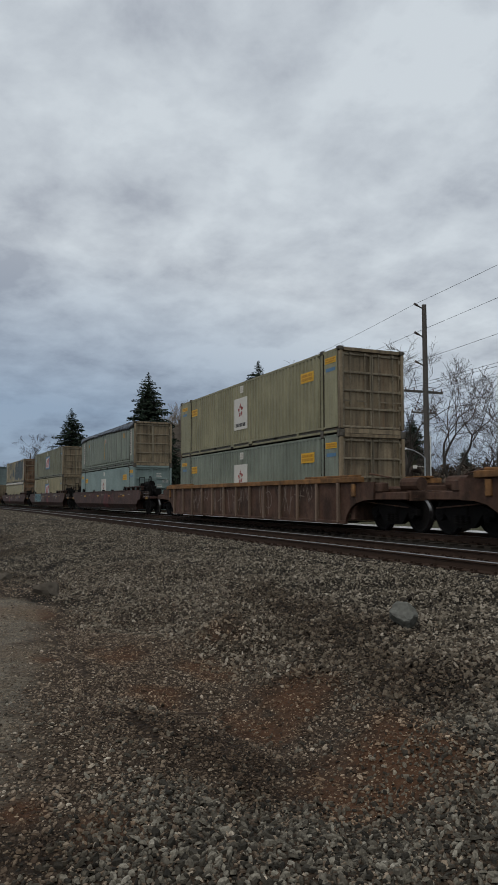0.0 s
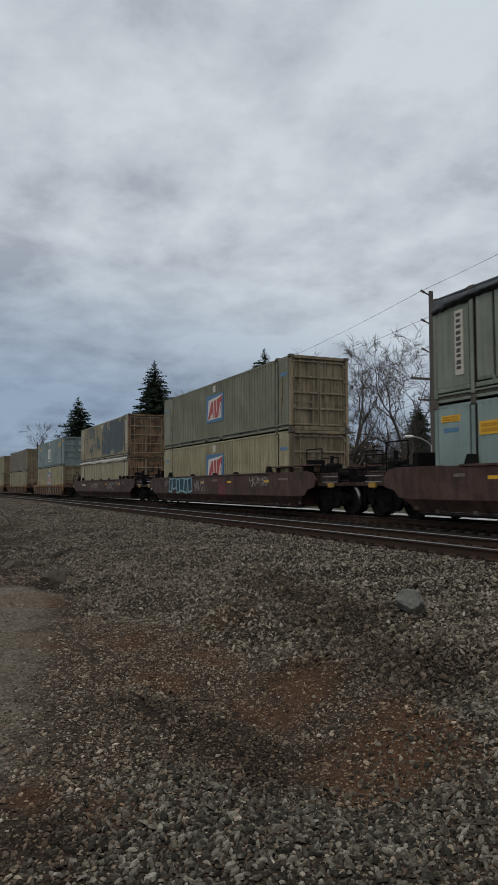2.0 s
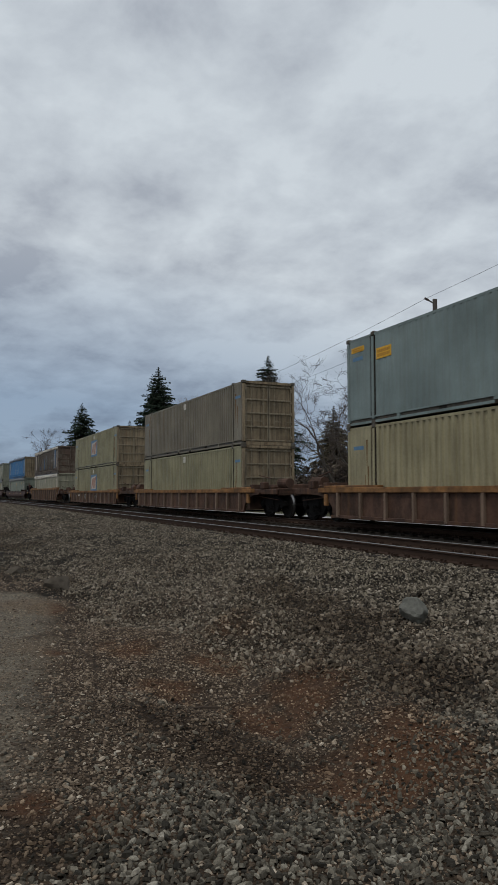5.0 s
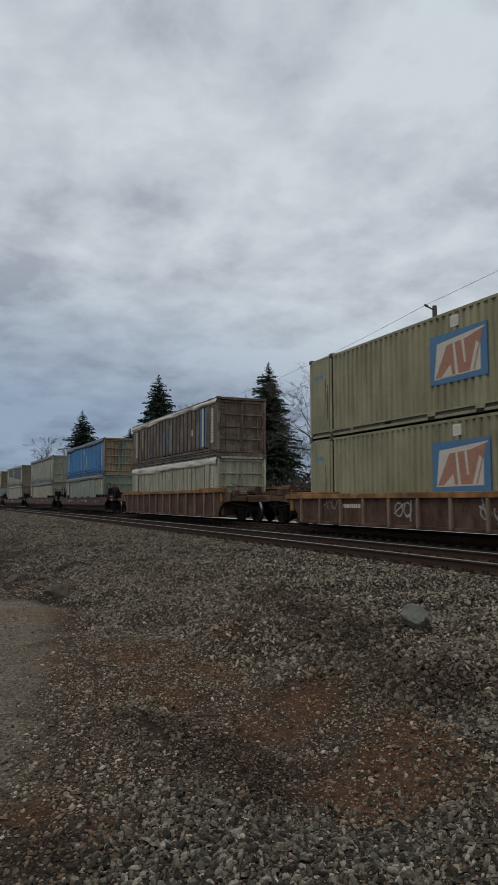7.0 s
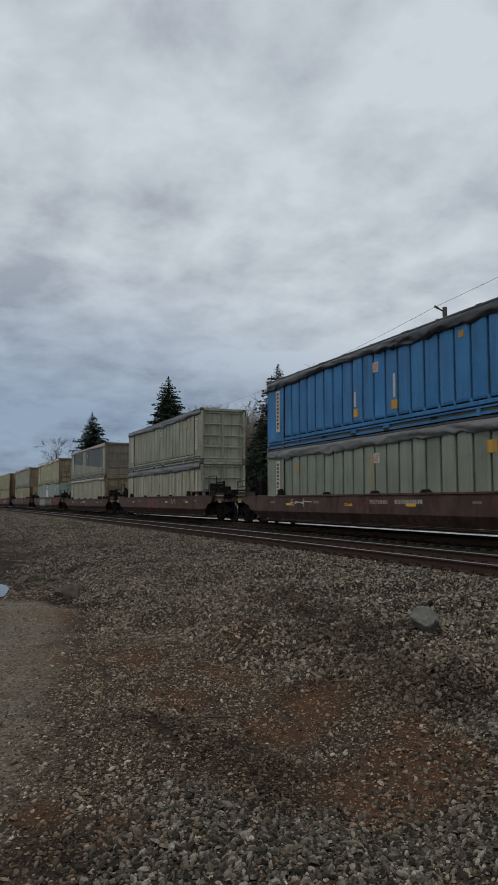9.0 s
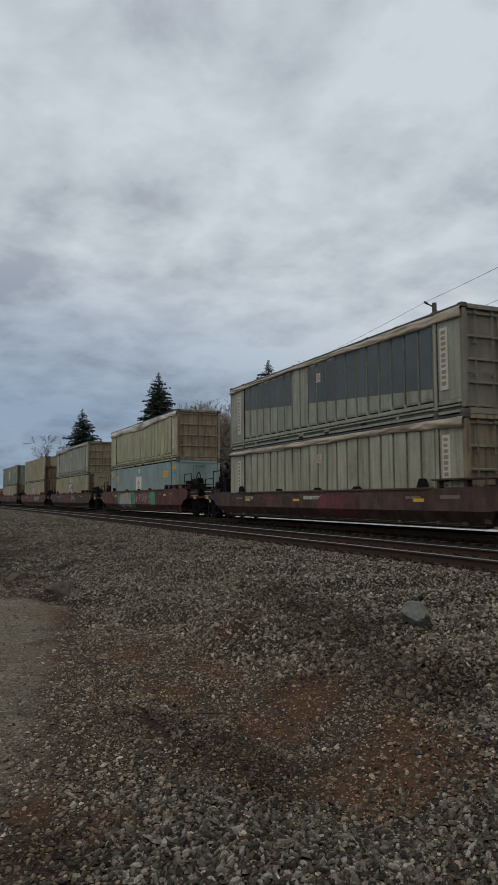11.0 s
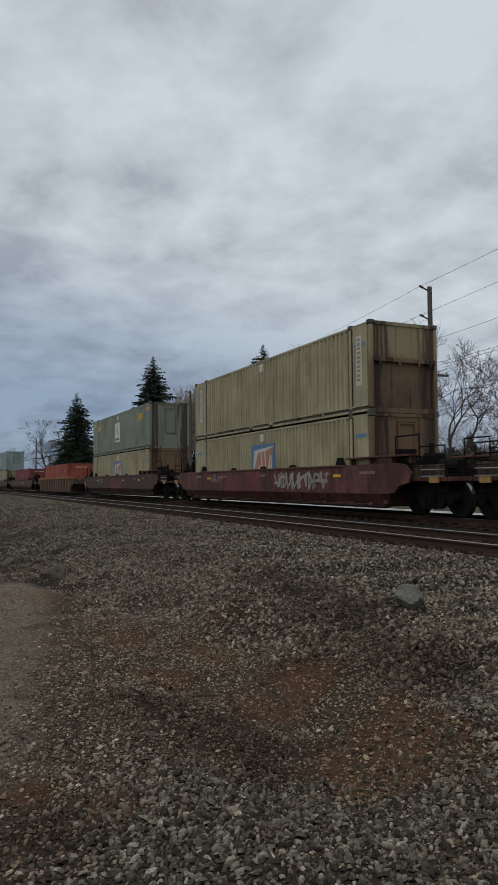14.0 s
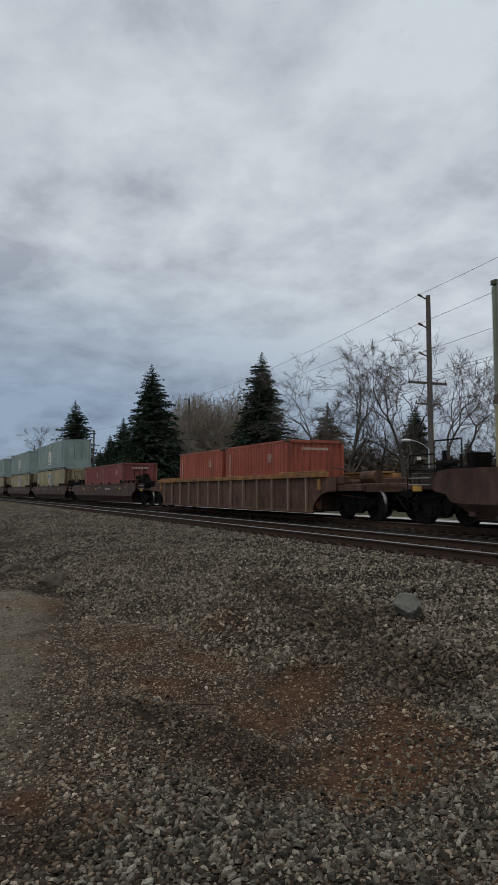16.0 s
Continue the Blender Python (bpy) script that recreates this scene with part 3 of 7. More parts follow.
def sweep(name, profile, y, s0, s1, step, materials, index_of):
    """A rail: a profile of (lateral, height) carried along the curved line."""
    ss = np.arange(s0, s1 + 0.01, step)
    lat, hei = np.array(profile).T
    verts = np.stack([ss[:, None] + lat * np.sin(BEND * ss)[:, None], y - BEND * ss[:, None] ** 2 / 2 + lat + 0 * ss[:, None], hei + 0 * ss[:, None]], -1)
    n = len(profile)
    i = np.arange(len(ss) * n).reshape(len(ss), n)
    j = np.roll(i, -1, axis=1)
    faces = np.stack([i[:-1], j[:-1], j[1:], i[1:]], -1).reshape(-1, 4)
    me = raw_mesh(name, verts.reshape(-1, 3), faces, materials)
    me.polygons.foreach_set("material_index", np.tile(np.array(index_of, np.int32), len(ss) - 1))
    return me


RAIL = [(-0.075, -0.18), (0.075, -0.18), (0.075, -0.168), (0.012, -0.145), (0.010, -0.045), (0.036, -0.035), (0.036, -0.008), (0.026, 0.0),
        (-0.026, 0.0), (-0.036, -0.008), (-0.036, -0.035), (-0.010, -0.045), (-0.012, -0.145), (-0.075, -0.168)]


def build_track(name, y, label, first, last):
    track = tagged(new(name), label, "railway track", kind="structure")
    track.matrix_world = Matrix.Identity(4)
    for lat in (-0.7535, 0.7535):
        part("rail", sweep("rail", [(a + lat, b) for a, b in RAIL], y, -330, 70, 2.0, [RAILSIDE, RAILTOP], [0] * 7 + [1, 1] + [0] * 5), None, track, "worn steel rail with a polished head")

    def tie():
        bm = bmesh.new()
        box(bm, -0.115, 0.115, -1.32, 1.32, -0.34, -0.178, 0.012)
        return to_mesh("tie", bm, TIEWOOD)

    mesh = shared("tie", tie)
    rng = random.Random(5)
    far = bmesh.new()
    fix = bmesh.new()
    for k in range(int((40 + 120) / 0.51)):
        s = 40 - k * 0.51 + rng.uniform(-0.03, 0.03)
        m = along(s, y, rng.uniform(-0.012, 0.006)) @ pose(0, rng.uniform(-0.05, 0.05), 0, 0, 0, rng.uniform(-1.5, 1.5))
        if last < s < first:
            part("tie", mesh, None, track, at=m)
        else:
            box(far, s - 0.115, s + 0.115, y - BEND * s * s / 2 - 1.32, y - BEND * s * s / 2 + 1.32, -0.34, -0.178)
        if -48 < s < 2:
            for lat in (-0.7535, 0.7535):
                c = along(s, y) @ Vector((0, lat, 0))
                box(fix, c.x - 0.09, c.x + 0.09, c.y - 0.18, c.y + 0.18, -0.182, -0.166)
                for dx, dy in ((-0.05, -0.10), (0.05, -0.10), (0.05, 0.10), (-0.05, 0.10)):
                    box(fix, c.x + dx - 0.014, c.x + dx + 0.014, c.y + dy - 0.02, c.y + dy + 0.02, -0.17, -0.125)
                if k % 2:
                    box(fix, c.x + 0.13, c.x + 0.17, c.y - 0.16, c.y + 0.16, -0.21, -0.14)
    tagged(part("tie_row", far, TIEWOOD, track), kind="stuff")
    tagged(part("rail_fastening", fix, FASTEN, track), kind="stuff")
    return track


# ---------------- loose stones ----------------
def stones(name, count, place, size, material, label, seed, cell=0.0, thick=(0.30, 0.62), tilt=0.28, lie=0.10, tiny=False):
    """Crushed chips scattered by place(rng) -> x, y: a six-sided rim that narrows to a broken, nearly flat top."""
    rng = np.random.default_rng(seed)
    x, y = place(rng, count)
    if cell:
        # one stone to a cell, so that they lie side by side and lean on one another
        ix, iy = np.floor(x / cell), np.floor(y / cell + 0.5 * (np.floor(x / cell) % 2))
        first = np.unique(ix * 100003 + iy, return_index=True)[1]
        ix, iy = ix[first], iy[first]
        x = (ix + 0.5 + rng.uniform(-0.34, 0.34, len(ix))) * cell
        y = (iy + 0.5 - 0.5 * (ix % 2) + rng.uniform(-0.34, 0.34, len(ix))) * cell
    n = len(x)
    if tiny:
        k = 6
        v = np.array([(1, 0, 0), (-1, 0, 0), (0, 1, 0), (0, -1, 0), (0, 0, 1), (0, 0, -1)]) * 0.9 * rng.uniform(0.7, 1.2, (n, k, 1))
        tri = np.array([(0, 2, 4), (2, 1, 4), (1, 3, 4), (3, 0, 4), (2, 0, 5), (1, 2, 5), (3, 1, 5), (0, 3, 5)])
    else:
        k = 12
        ang = (np.arange(6) / 6 * 2 * np.pi)[None] + rng.normal(0, 0.22, (n, 6))
        rim_r = rng.uniform(0.82, 1.12, (n, 6))
        top_r = rim_r * rng.uniform(0.5, 0.9, (n, 1)) * rng.uniform(0.85, 1.1, (n, 6))
        low = np.stack([np.cos(ang) * rim_r, np.sin(ang) * rim_r, rng.uniform(-0.75, -0.25, (n, 6))], -1)
        high = np.stack([np.cos(ang) * top_r, np.sin(ang) * top_r, rng.uniform(0.45, 0.85, (n, 6))], -1)
        v = np.concatenate([low, high], 1)
        tri = np.array([(i, (i + 1) % 6, 6 + (i + 1) % 6) for i in range(6)] + [(i, 6 + (i + 1) % 6, 6 + i) for i in range(6)] + [(6, 7, 8), (6, 8, 11), (8, 9, 11), (9, 10, 11)])
    v = v * np.stack([rng.uniform(0.95, 1.45, n), rng.uniform(0.58, 0.92, n), rng.uniform(*thick, n)], -1)[:, None]
    r = np.clip(rng.lognormal(-0.05, 0.30, n), 0.45, 1.6) * size * 0.5
    v = v * r[:, None, None]
    turn = rng.uniform(0, 2 * np.pi, n)
    c, d = np.cos(turn)[:, None], np.sin(turn)[:, None]
    lean = rng.normal(0, tilt, (n, 2))
    px, py = v[..., 0] * c - v[..., 1] * d, v[..., 0] * d + v[..., 1] * c
    pz = v[..., 2] + px * lean[:, :1] + py * lean[:, 1:]
    v = np.stack([px, py, pz], -1)
    v += np.stack([x, y, ground_z(x, y) + r * (lie + rng.uniform(-0.1, 0.35, n))], -1)[:, None]
    faces = (tri[None] + (np.arange(n) * k)[:, None, None]).reshape(-1, 3)
    me = raw_mesh(name, v.reshape(-1, 3), faces, material)
    return tagged(new(name, me), label, "gravel", kind="stuff")


def wedge(rng, count, r0, r1, power=1.0):
    """Points in the fan of ground before the camera, from r0 to r1 metres away."""
    u = rng.random(count)
    r = (r0 ** power + u * (r1 ** power - r0 ** power)) ** (1 / power)
    a = rng.uniform(43, 91, count)
    stray = rng.random(count) < 0.2
    a = np.radians(np.where(stray, np.where(a > 67, 89 + rng.exponential(9, count), 45 - rng.exponential(9, count)), a))
    return -r * np.sin(a), r * np.cos(a)


def patchy(x, y):
    return 0.5 + 0.5 * np.sin(0.9 * x + 1.3 * np.sin(0.7 * y)) * np.sin(1.1 * y + 0.8 * np.sin(0.9 * x) + 0.5)


def road_rim(x):
    return np.minimum(-0.155 * x + 0.05, 1.8) - 1.6 * np.maximum(-x - 12.4, 0) - 0.12 * np.maximum(x + 5.6, 0)


def rusty_at(x, y):
    return np.clip(np.max([1.2 - np.hypot((x - px) / (1.5 * r), (y - py) / r) for px, py, r in PATCHES], axis=0) * 1.6, 0, 1)


def heap_reach(x, y):
    """How far the coarse heap at the camera's feet reaches: past 0 it has given way to trodden earth."""
    reach = np.interp(y, [0.3, 0.7, 1.2, 1.9, 2.3, 2.7, 3.1, 3.6], [3.2, 3.9, 4.3, 4.35, 4.3, 4.45, 4.9, 5.8])
    return np.hypot(x, y) - reach - 0.5 * (patchy(x * 2.5, y * 2.5) - 0.5)


def near_bed(rng, n):
    x, y = wedge(rng, n, 2.2, 6.2, 1.6)
    keep = np.clip(0.5 - heap_reach(x, y) * 1.8, 0.03, 1) * np.clip((y - 0.5 + 0.4 * patchy(x * 2, y * 2)) * 1.8, 0.05, 1)
    ok = rng.random(n) < keep * (1 - 0.45 * rusty_at(x, y))
    return x[ok], y[ok]


def heap_top(rng, n):
    x, y = wedge(rng, n, 2.2, 5.6, 1.6)
    keep = np.clip(-0.1 - heap_reach(x, y) * 1.5, 0, 1) * np.clip((y - 0.7 + 0.4 * patchy(x * 2, y * 2)) * 1.8, 0, 1)
    ok = rng.random(n) < keep * 0.35
    return x[ok], y[ok]


def verge_stones(rng, n):
    x, y = wedge(rng, n, 3.2, 16, 1.35)
    w = y + BEND * x * x / 2
    keep = np.clip(0.45 + 0.6 * patchy(x, y), 0, 1) * (1 - 0.7 * rusty_at(x, y)) * np.clip((y - road_rim(x) + 0.35) * 1.6, 0.04, 1) * (w < 5.0)
    ok = rng.random(n) < keep
    return x[ok], y[ok]


def verge_chips(rng, n):
    x, y = wedge(rng, n, 3.2, 11, 1.3)
    keep = np.clip((y - road_rim(x) + 0.5) * 1.2, 0.22, 1) * np.clip(heap_reach(x, y) + 0.6, 0.1, 1) * (1 - 0.5 * rusty_at(x, y)) * (y < 4.6)
    ok = rng.random(n) < keep
    return x[ok], y[ok]


def fine_grit(rng, n):
    x, y = wedge(rng, n, 2.3, 10, 1.25)
    keep = np.clip((y - road_rim(x) + 0.6) * 1.2, 0.45, 1) * np.clip((np.hypot(x, y) - 3.2) * 1.2, 0.15, 1)
    ok = rng.random(n) < keep
    return x[ok], y[ok]


def bank_ballast(rng, n):
    x, y = wedge(rng, n, 5.0, 34, 1.15)
    return shoulder_only(rng, x, y)


def far_ballast(rng, n):
    s, w = -rng.uniform(30, 130, n), rng.uniform(0.5, 7.8, n)
    return shoulder_only(rng, s, w - BEND * s * s / 2)


def shoulder_only(rng, x, y):
    w = y + BEND * x * x / 2
    low = np.interp(x, [-16, -10, -7, -5.5, -3], [0.9, 1.6, 2.2, 2.9, 2.7])
    keep = np.clip((w - low - 0.8 * patchy(x, y)) * 1.1, 0, 1) * (w < 7.72 + 0.10 * patchy(x * 3, y * 3)) * np.clip((y - road_rim(x) + 0.2) * 2, 0.05, 1)
    ok = rng.random(len(x)) < keep
    return x[ok], y[ok]


def bed_ballast(rng, n):
    s = -rng.random(n) ** 1.3 * 40 + 1
    w = rng.uniform(7.2, 11.8, n)
    ok = (np.abs(w - (Y_NEAR - 0.7535)) > 0.1) & (np.abs(w - (Y_NEAR + 0.7535)) > 0.1)
    return s[ok], (w - BEND * s * s / 2)[ok]


def build_back_road():
    """A pale concrete road behind the line."""
    m, nt, b = shader("pale_wet_concrete")
    vec, rnd = local(nt, 0.0)
    n = noise_tex(nt, vec, 0.8, 5)
    link(nt, blend(nt, n, (0.42, 0.41, 0.39), (0.60, 0.59, 0.57)), b.inputs["Base Color"])
    link(nt, ramp(nt, n, [(0.35, 0.15), (0.65, 0.4)]), b.inputs["Roughness"])
    me = sweep("road", [(-3.6, -0.95), (3.6, -0.95), (3.6, -0.70), (-3.6, -0.70)], 22.6, -330, 130, 2.0, m, [0, 0, 0, 0])
    tagged(new("road", me), "pale wet concrete road behind the railway", "road", kind="structure")


build_ground()
build_back_road()
build_track("track_1", Y_NEAR, "empty railway track with rusty-sided rails and dark ties", 6, -60)
build_track("track_2", Y_FAR, "railway track under the passing train", -5, -45)
stones("gravel", 90000, near_bed, 0.0305, HEAP, "loose grey crushed stone in the foreground", 1, 0.0355, (0.5, 0.8), 0.38, 0.22)
stones("gravel", 40000, heap_top, 0.031, HEAP, "grey crushed stones lying on top of the heap", 11, 0.047, (0.42, 0.7), 0.34, 0.6)
stones("gravel", 190000, verge_stones, 0.0265, DIRTSTONE, "brown-stained flat stones bedded in the dirt verge", 2, 0.036, (0.28, 0.55), 0.2, 0.15)
stones("gravel", 140000, verge_chips, 0.014, DIRTSTONE, "small flat chips pressed into the dirt", 5, 0.021, (0.35, 0.7), 0.2, 0.25)
stones("gravel", 45000, fine_grit, 0.008, GRIT, "fine brown grit over the dirt", 6, tiny=True)
stones("gravel", 460000, bank_ballast, 0.039, BALLAST, "grey ballast stones on the track shoulder", 3, 0.0415, (0.5, 0.85), 0.42, 0.2)
stones("gravel", 90000, far_ballast, 0.065, BALLAST, "grey ballast stones far down the line", 7, 0.075, (0.35, 0.7), 0.3, 0.2)
stones("gravel", 14000, bed_ballast, 0.055, OILY, "grey ballast stones between the ties", 4)

# ---------------- containers ----------------
LONG, WIDE, HIGH = 16.15, 2.59, 2.90
HALF = LONG / 2
POST = {1: 6.98, -1: 6.60}   # the lifting posts, from the middle towards the front and the rear
MOVERS = []   # things that ride with the train: object, place of its unit, height


def grid_text(bm, x0, x1, z0, z1, y, rows, rng, upright=False):
    """Unreadable lettering as plain bars."""
    if upright:
        n = rows
        for i in range(n):
            a = z1 - (z1 - z0) * i / n
            b = a - (z1 - z0) / n * rng.uniform(0.5, 0.75)
            box(bm, x0, x1 - rng.uniform(0, 0.2) * (x1 - x0), y - 0.004, y, b, a)
    else:
        h = (z1 - z0) / rows
        for r in range(rows):
            x = x0
            while x < x1 - h * 0.3:
                wd = h * rng.uniform(0.35, 0.8)
                box(bm, x, min(x + wd, x1), y - 0.004, y, z0 + h * r + 0.15 * h, z0 + h * (r + 0.85))
                x += wd + h * 0.18


def corrugated(x0, x1, z0, z1, y, out, pitch, depth):
    """A sheet with trapezoid corrugations; out is -1 for the side that faces the camera."""
    bm = bmesh.new()
    n = max(2, int(round((x1 - x0) / pitch)))
    p = (x1 - x0) / n
    pts = []
    for i in range(n):
        a = x0 + i * p
        pts += [(a, 0), (a + p * 0.42, 0), (a + p * 0.55, -depth), (a + p * 0.87, -depth)]
    pts.append((x1, 0))
    lo = [bm.verts.new((x, y + out * d, z0)) for x, d in pts]
    hi = [bm.verts.new((x, y + out * d, z1)) for x, d in pts]
    for i in range(len(pts) - 1):
        bm.faces.new((lo[i], lo[i + 1], hi[i + 1], hi[i]))
    back = [bm.verts.new((x, y - out * 0.05, z)) for x, z in ((x0, z0), (x1, z0), (x1, z1), (x0, z1))]
    bm.faces.new(back)
    bm.faces.new((lo[0], hi[0], back[3], back[0]))
    bm.faces.new((lo[-1], hi[-1], back[2], back[1]))
    return bm


def add_door_end(box_ob, length, high, doors, mark):
    h = length / 2

    def leaf():
        bm = bmesh.new()
        box(bm, -0.05, -0.02, 0.012, 1.15, 0.16, high - 0.12)
        return to_mesh("door", bm, doors)

    edge = DOOREDGE if doors in (DOORGRIME, RUSTDOOR) else doors

    def leaf_frame():
        bm = bmesh.new()
        for k in range(5):
            z = 0.18 + (high - 0.44) * k / 4
            box(bm, -0.02, 0.05, 0.02, 1.14, z, z + 0.075, 0.015)
        for yy in (0.015, 1.095):
            box(bm, -0.02, 0.045, yy, yy + 0.05, 0.19, high - 0.20)
        return to_mesh("door_frame", bm, edge)

    def bar():
        bm = bmesh.new()
        rod(bm, (0.055, 0, 0.14), (0.055, 0, high - 0.1), 0.016)
        for z in (0.2, high * 0.35, high * 0.65, high - 0.2):
            box(bm, 0.03, 0.085, -0.045, 0.045, z - 0.03, z + 0.03)
        box(bm, 0.06, 0.085, -0.02, 0.33, high * 0.37, high * 0.37 + 0.04)
        return to_mesh("lock_rod", bm, edge)

    def hinges():
        bm = bmesh.new()
        box(bm, -0.01, 0.07, 1.10, 1.235, 0.0, 0.14, 0.015)
        return to_mesh("hinge", bm, edge)

    for side in (-1, 1):
        turn = pose(h - 0.10, 0, 0) if side == 1 else pose(h - 0.10, 0, 0) @ Matrix.Diagonal((1, -1, 1, 1))
        d = part("door", shared(("door", doors.name, high), leaf), None, box_ob, at=turn)
        part("door_frame", shared(("dframe", edge.name, high), leaf_frame), None, d)
        for k in range(5):
            part("hinge", shared(("hinge", doors.name, high), hinges), None, d, at=pose(0, 0, 0.3 + (high - 0.75) * k / 4))
        for yy in (0.28, 0.86):
            part("lock_rod", shared(("lock_rod", doors.name, high), bar), None, d, "long vertical locking rod", at=pose(0, yy, 0))
    if mark:
        bm = bmesh.new()
        r = random.Random(len(MOVERS))
        for y0, z0 in ((0.25, high - 0.75), (0.7, high - 1.1), (0.3, high - 1.5)):
            for row in range(3):
                yy = y0
                while yy < y0 + 0.35:
                    wd = r.uniform(0.03, 0.08)
                    box(bm, h - 0.096, h - 0.092, yy, yy + wd, z0 + row * 0.1, z0 + row * 0.1 + 0.06)
                    yy += wd + 0.02
        part("stencilled_lettering", bm, WHITE, box_ob, "rows of small faded white stencilling")


def add_hatch_end(box_ob, length, high, front, split):
    """A smooth front wall with an upright hatch, or, where split, a plain upper wall over a cross beam and a rusted lower wall set back."""
    h = length / 2
    bm = bmesh.new()
    box(bm, h - 0.10, h - 0.035, -1.16, 1.16, high * 0.60 if split else 0.16, high - 0.12)
    fp = part("front_panel", bm, front, box_ob, "smooth front wall streaked with grime")
    if split:
        bm = bmesh.new()
        box(bm, h - 0.16, h - 0.10, -1.16, 1.16, 0.16, high * 0.56)
        part("lower_panel", bm, RUSTFRONT, box_ob, "rusted lower front wall, set back")
        bm = bmesh.new()
        box(bm, h - 0.12, h + 0.03, -1.20, 1.20, high * 0.555, high * 0.605, 0.012)
        for y in (-0.95, -0.2, 0.55, 1.0):
            box(bm, h - 0.02, h + 0.05, y - 0.03, y + 0.03, high * 0.52, high * 0.60, 0.008)
        part("cross_beam", bm, RUSTFRONT, box_ob, "rusty cross beam with latches")
        return
    bm = bmesh.new()
    y0, y1, z0, z1 = -0.28, 0.36, high * 0.34, high * 0.90
    for a in (y0, y1 - 0.05):
        box(bm, h - 0.035, h + 0.012, a, a + 0.05, z0, z1)
    for a in (z0, z1 - 0.05):
        box(bm, h - 0.035, h + 0.012, y0 + 0.05, y1 - 0.05, a, a + 0.05)
    for a in (z0 - 0.06, z0 + 0.5, z1 - 0.4):
        box(bm, h - 0.03, h + 0.03, y1, y1 + 0.07, a, a + 0.10)
    part("inspection_hatch", bm, front, fp, "upright framed inspection hatch")
    bm = bmesh.new()
    for a, b in ((y0 - 0.03, y0 - 0.004), (y1 + 0.004, y1 + 0.03)):
        box(bm, h - 0.036, h - 0.031, a, b, z0 - 0.03, z1 + 0.03)
    box(bm, h - 0.036, h - 0.031, y0, y1, z0 - 0.03, z0 - 0.004)
    box(bm, h - 0.036, h - 0.031, y0, y1, z1 + 0.004, z1 + 0.03)
    part("hatch_seal", bm, SEAMDARK, fp, "dark outline round the hatch")


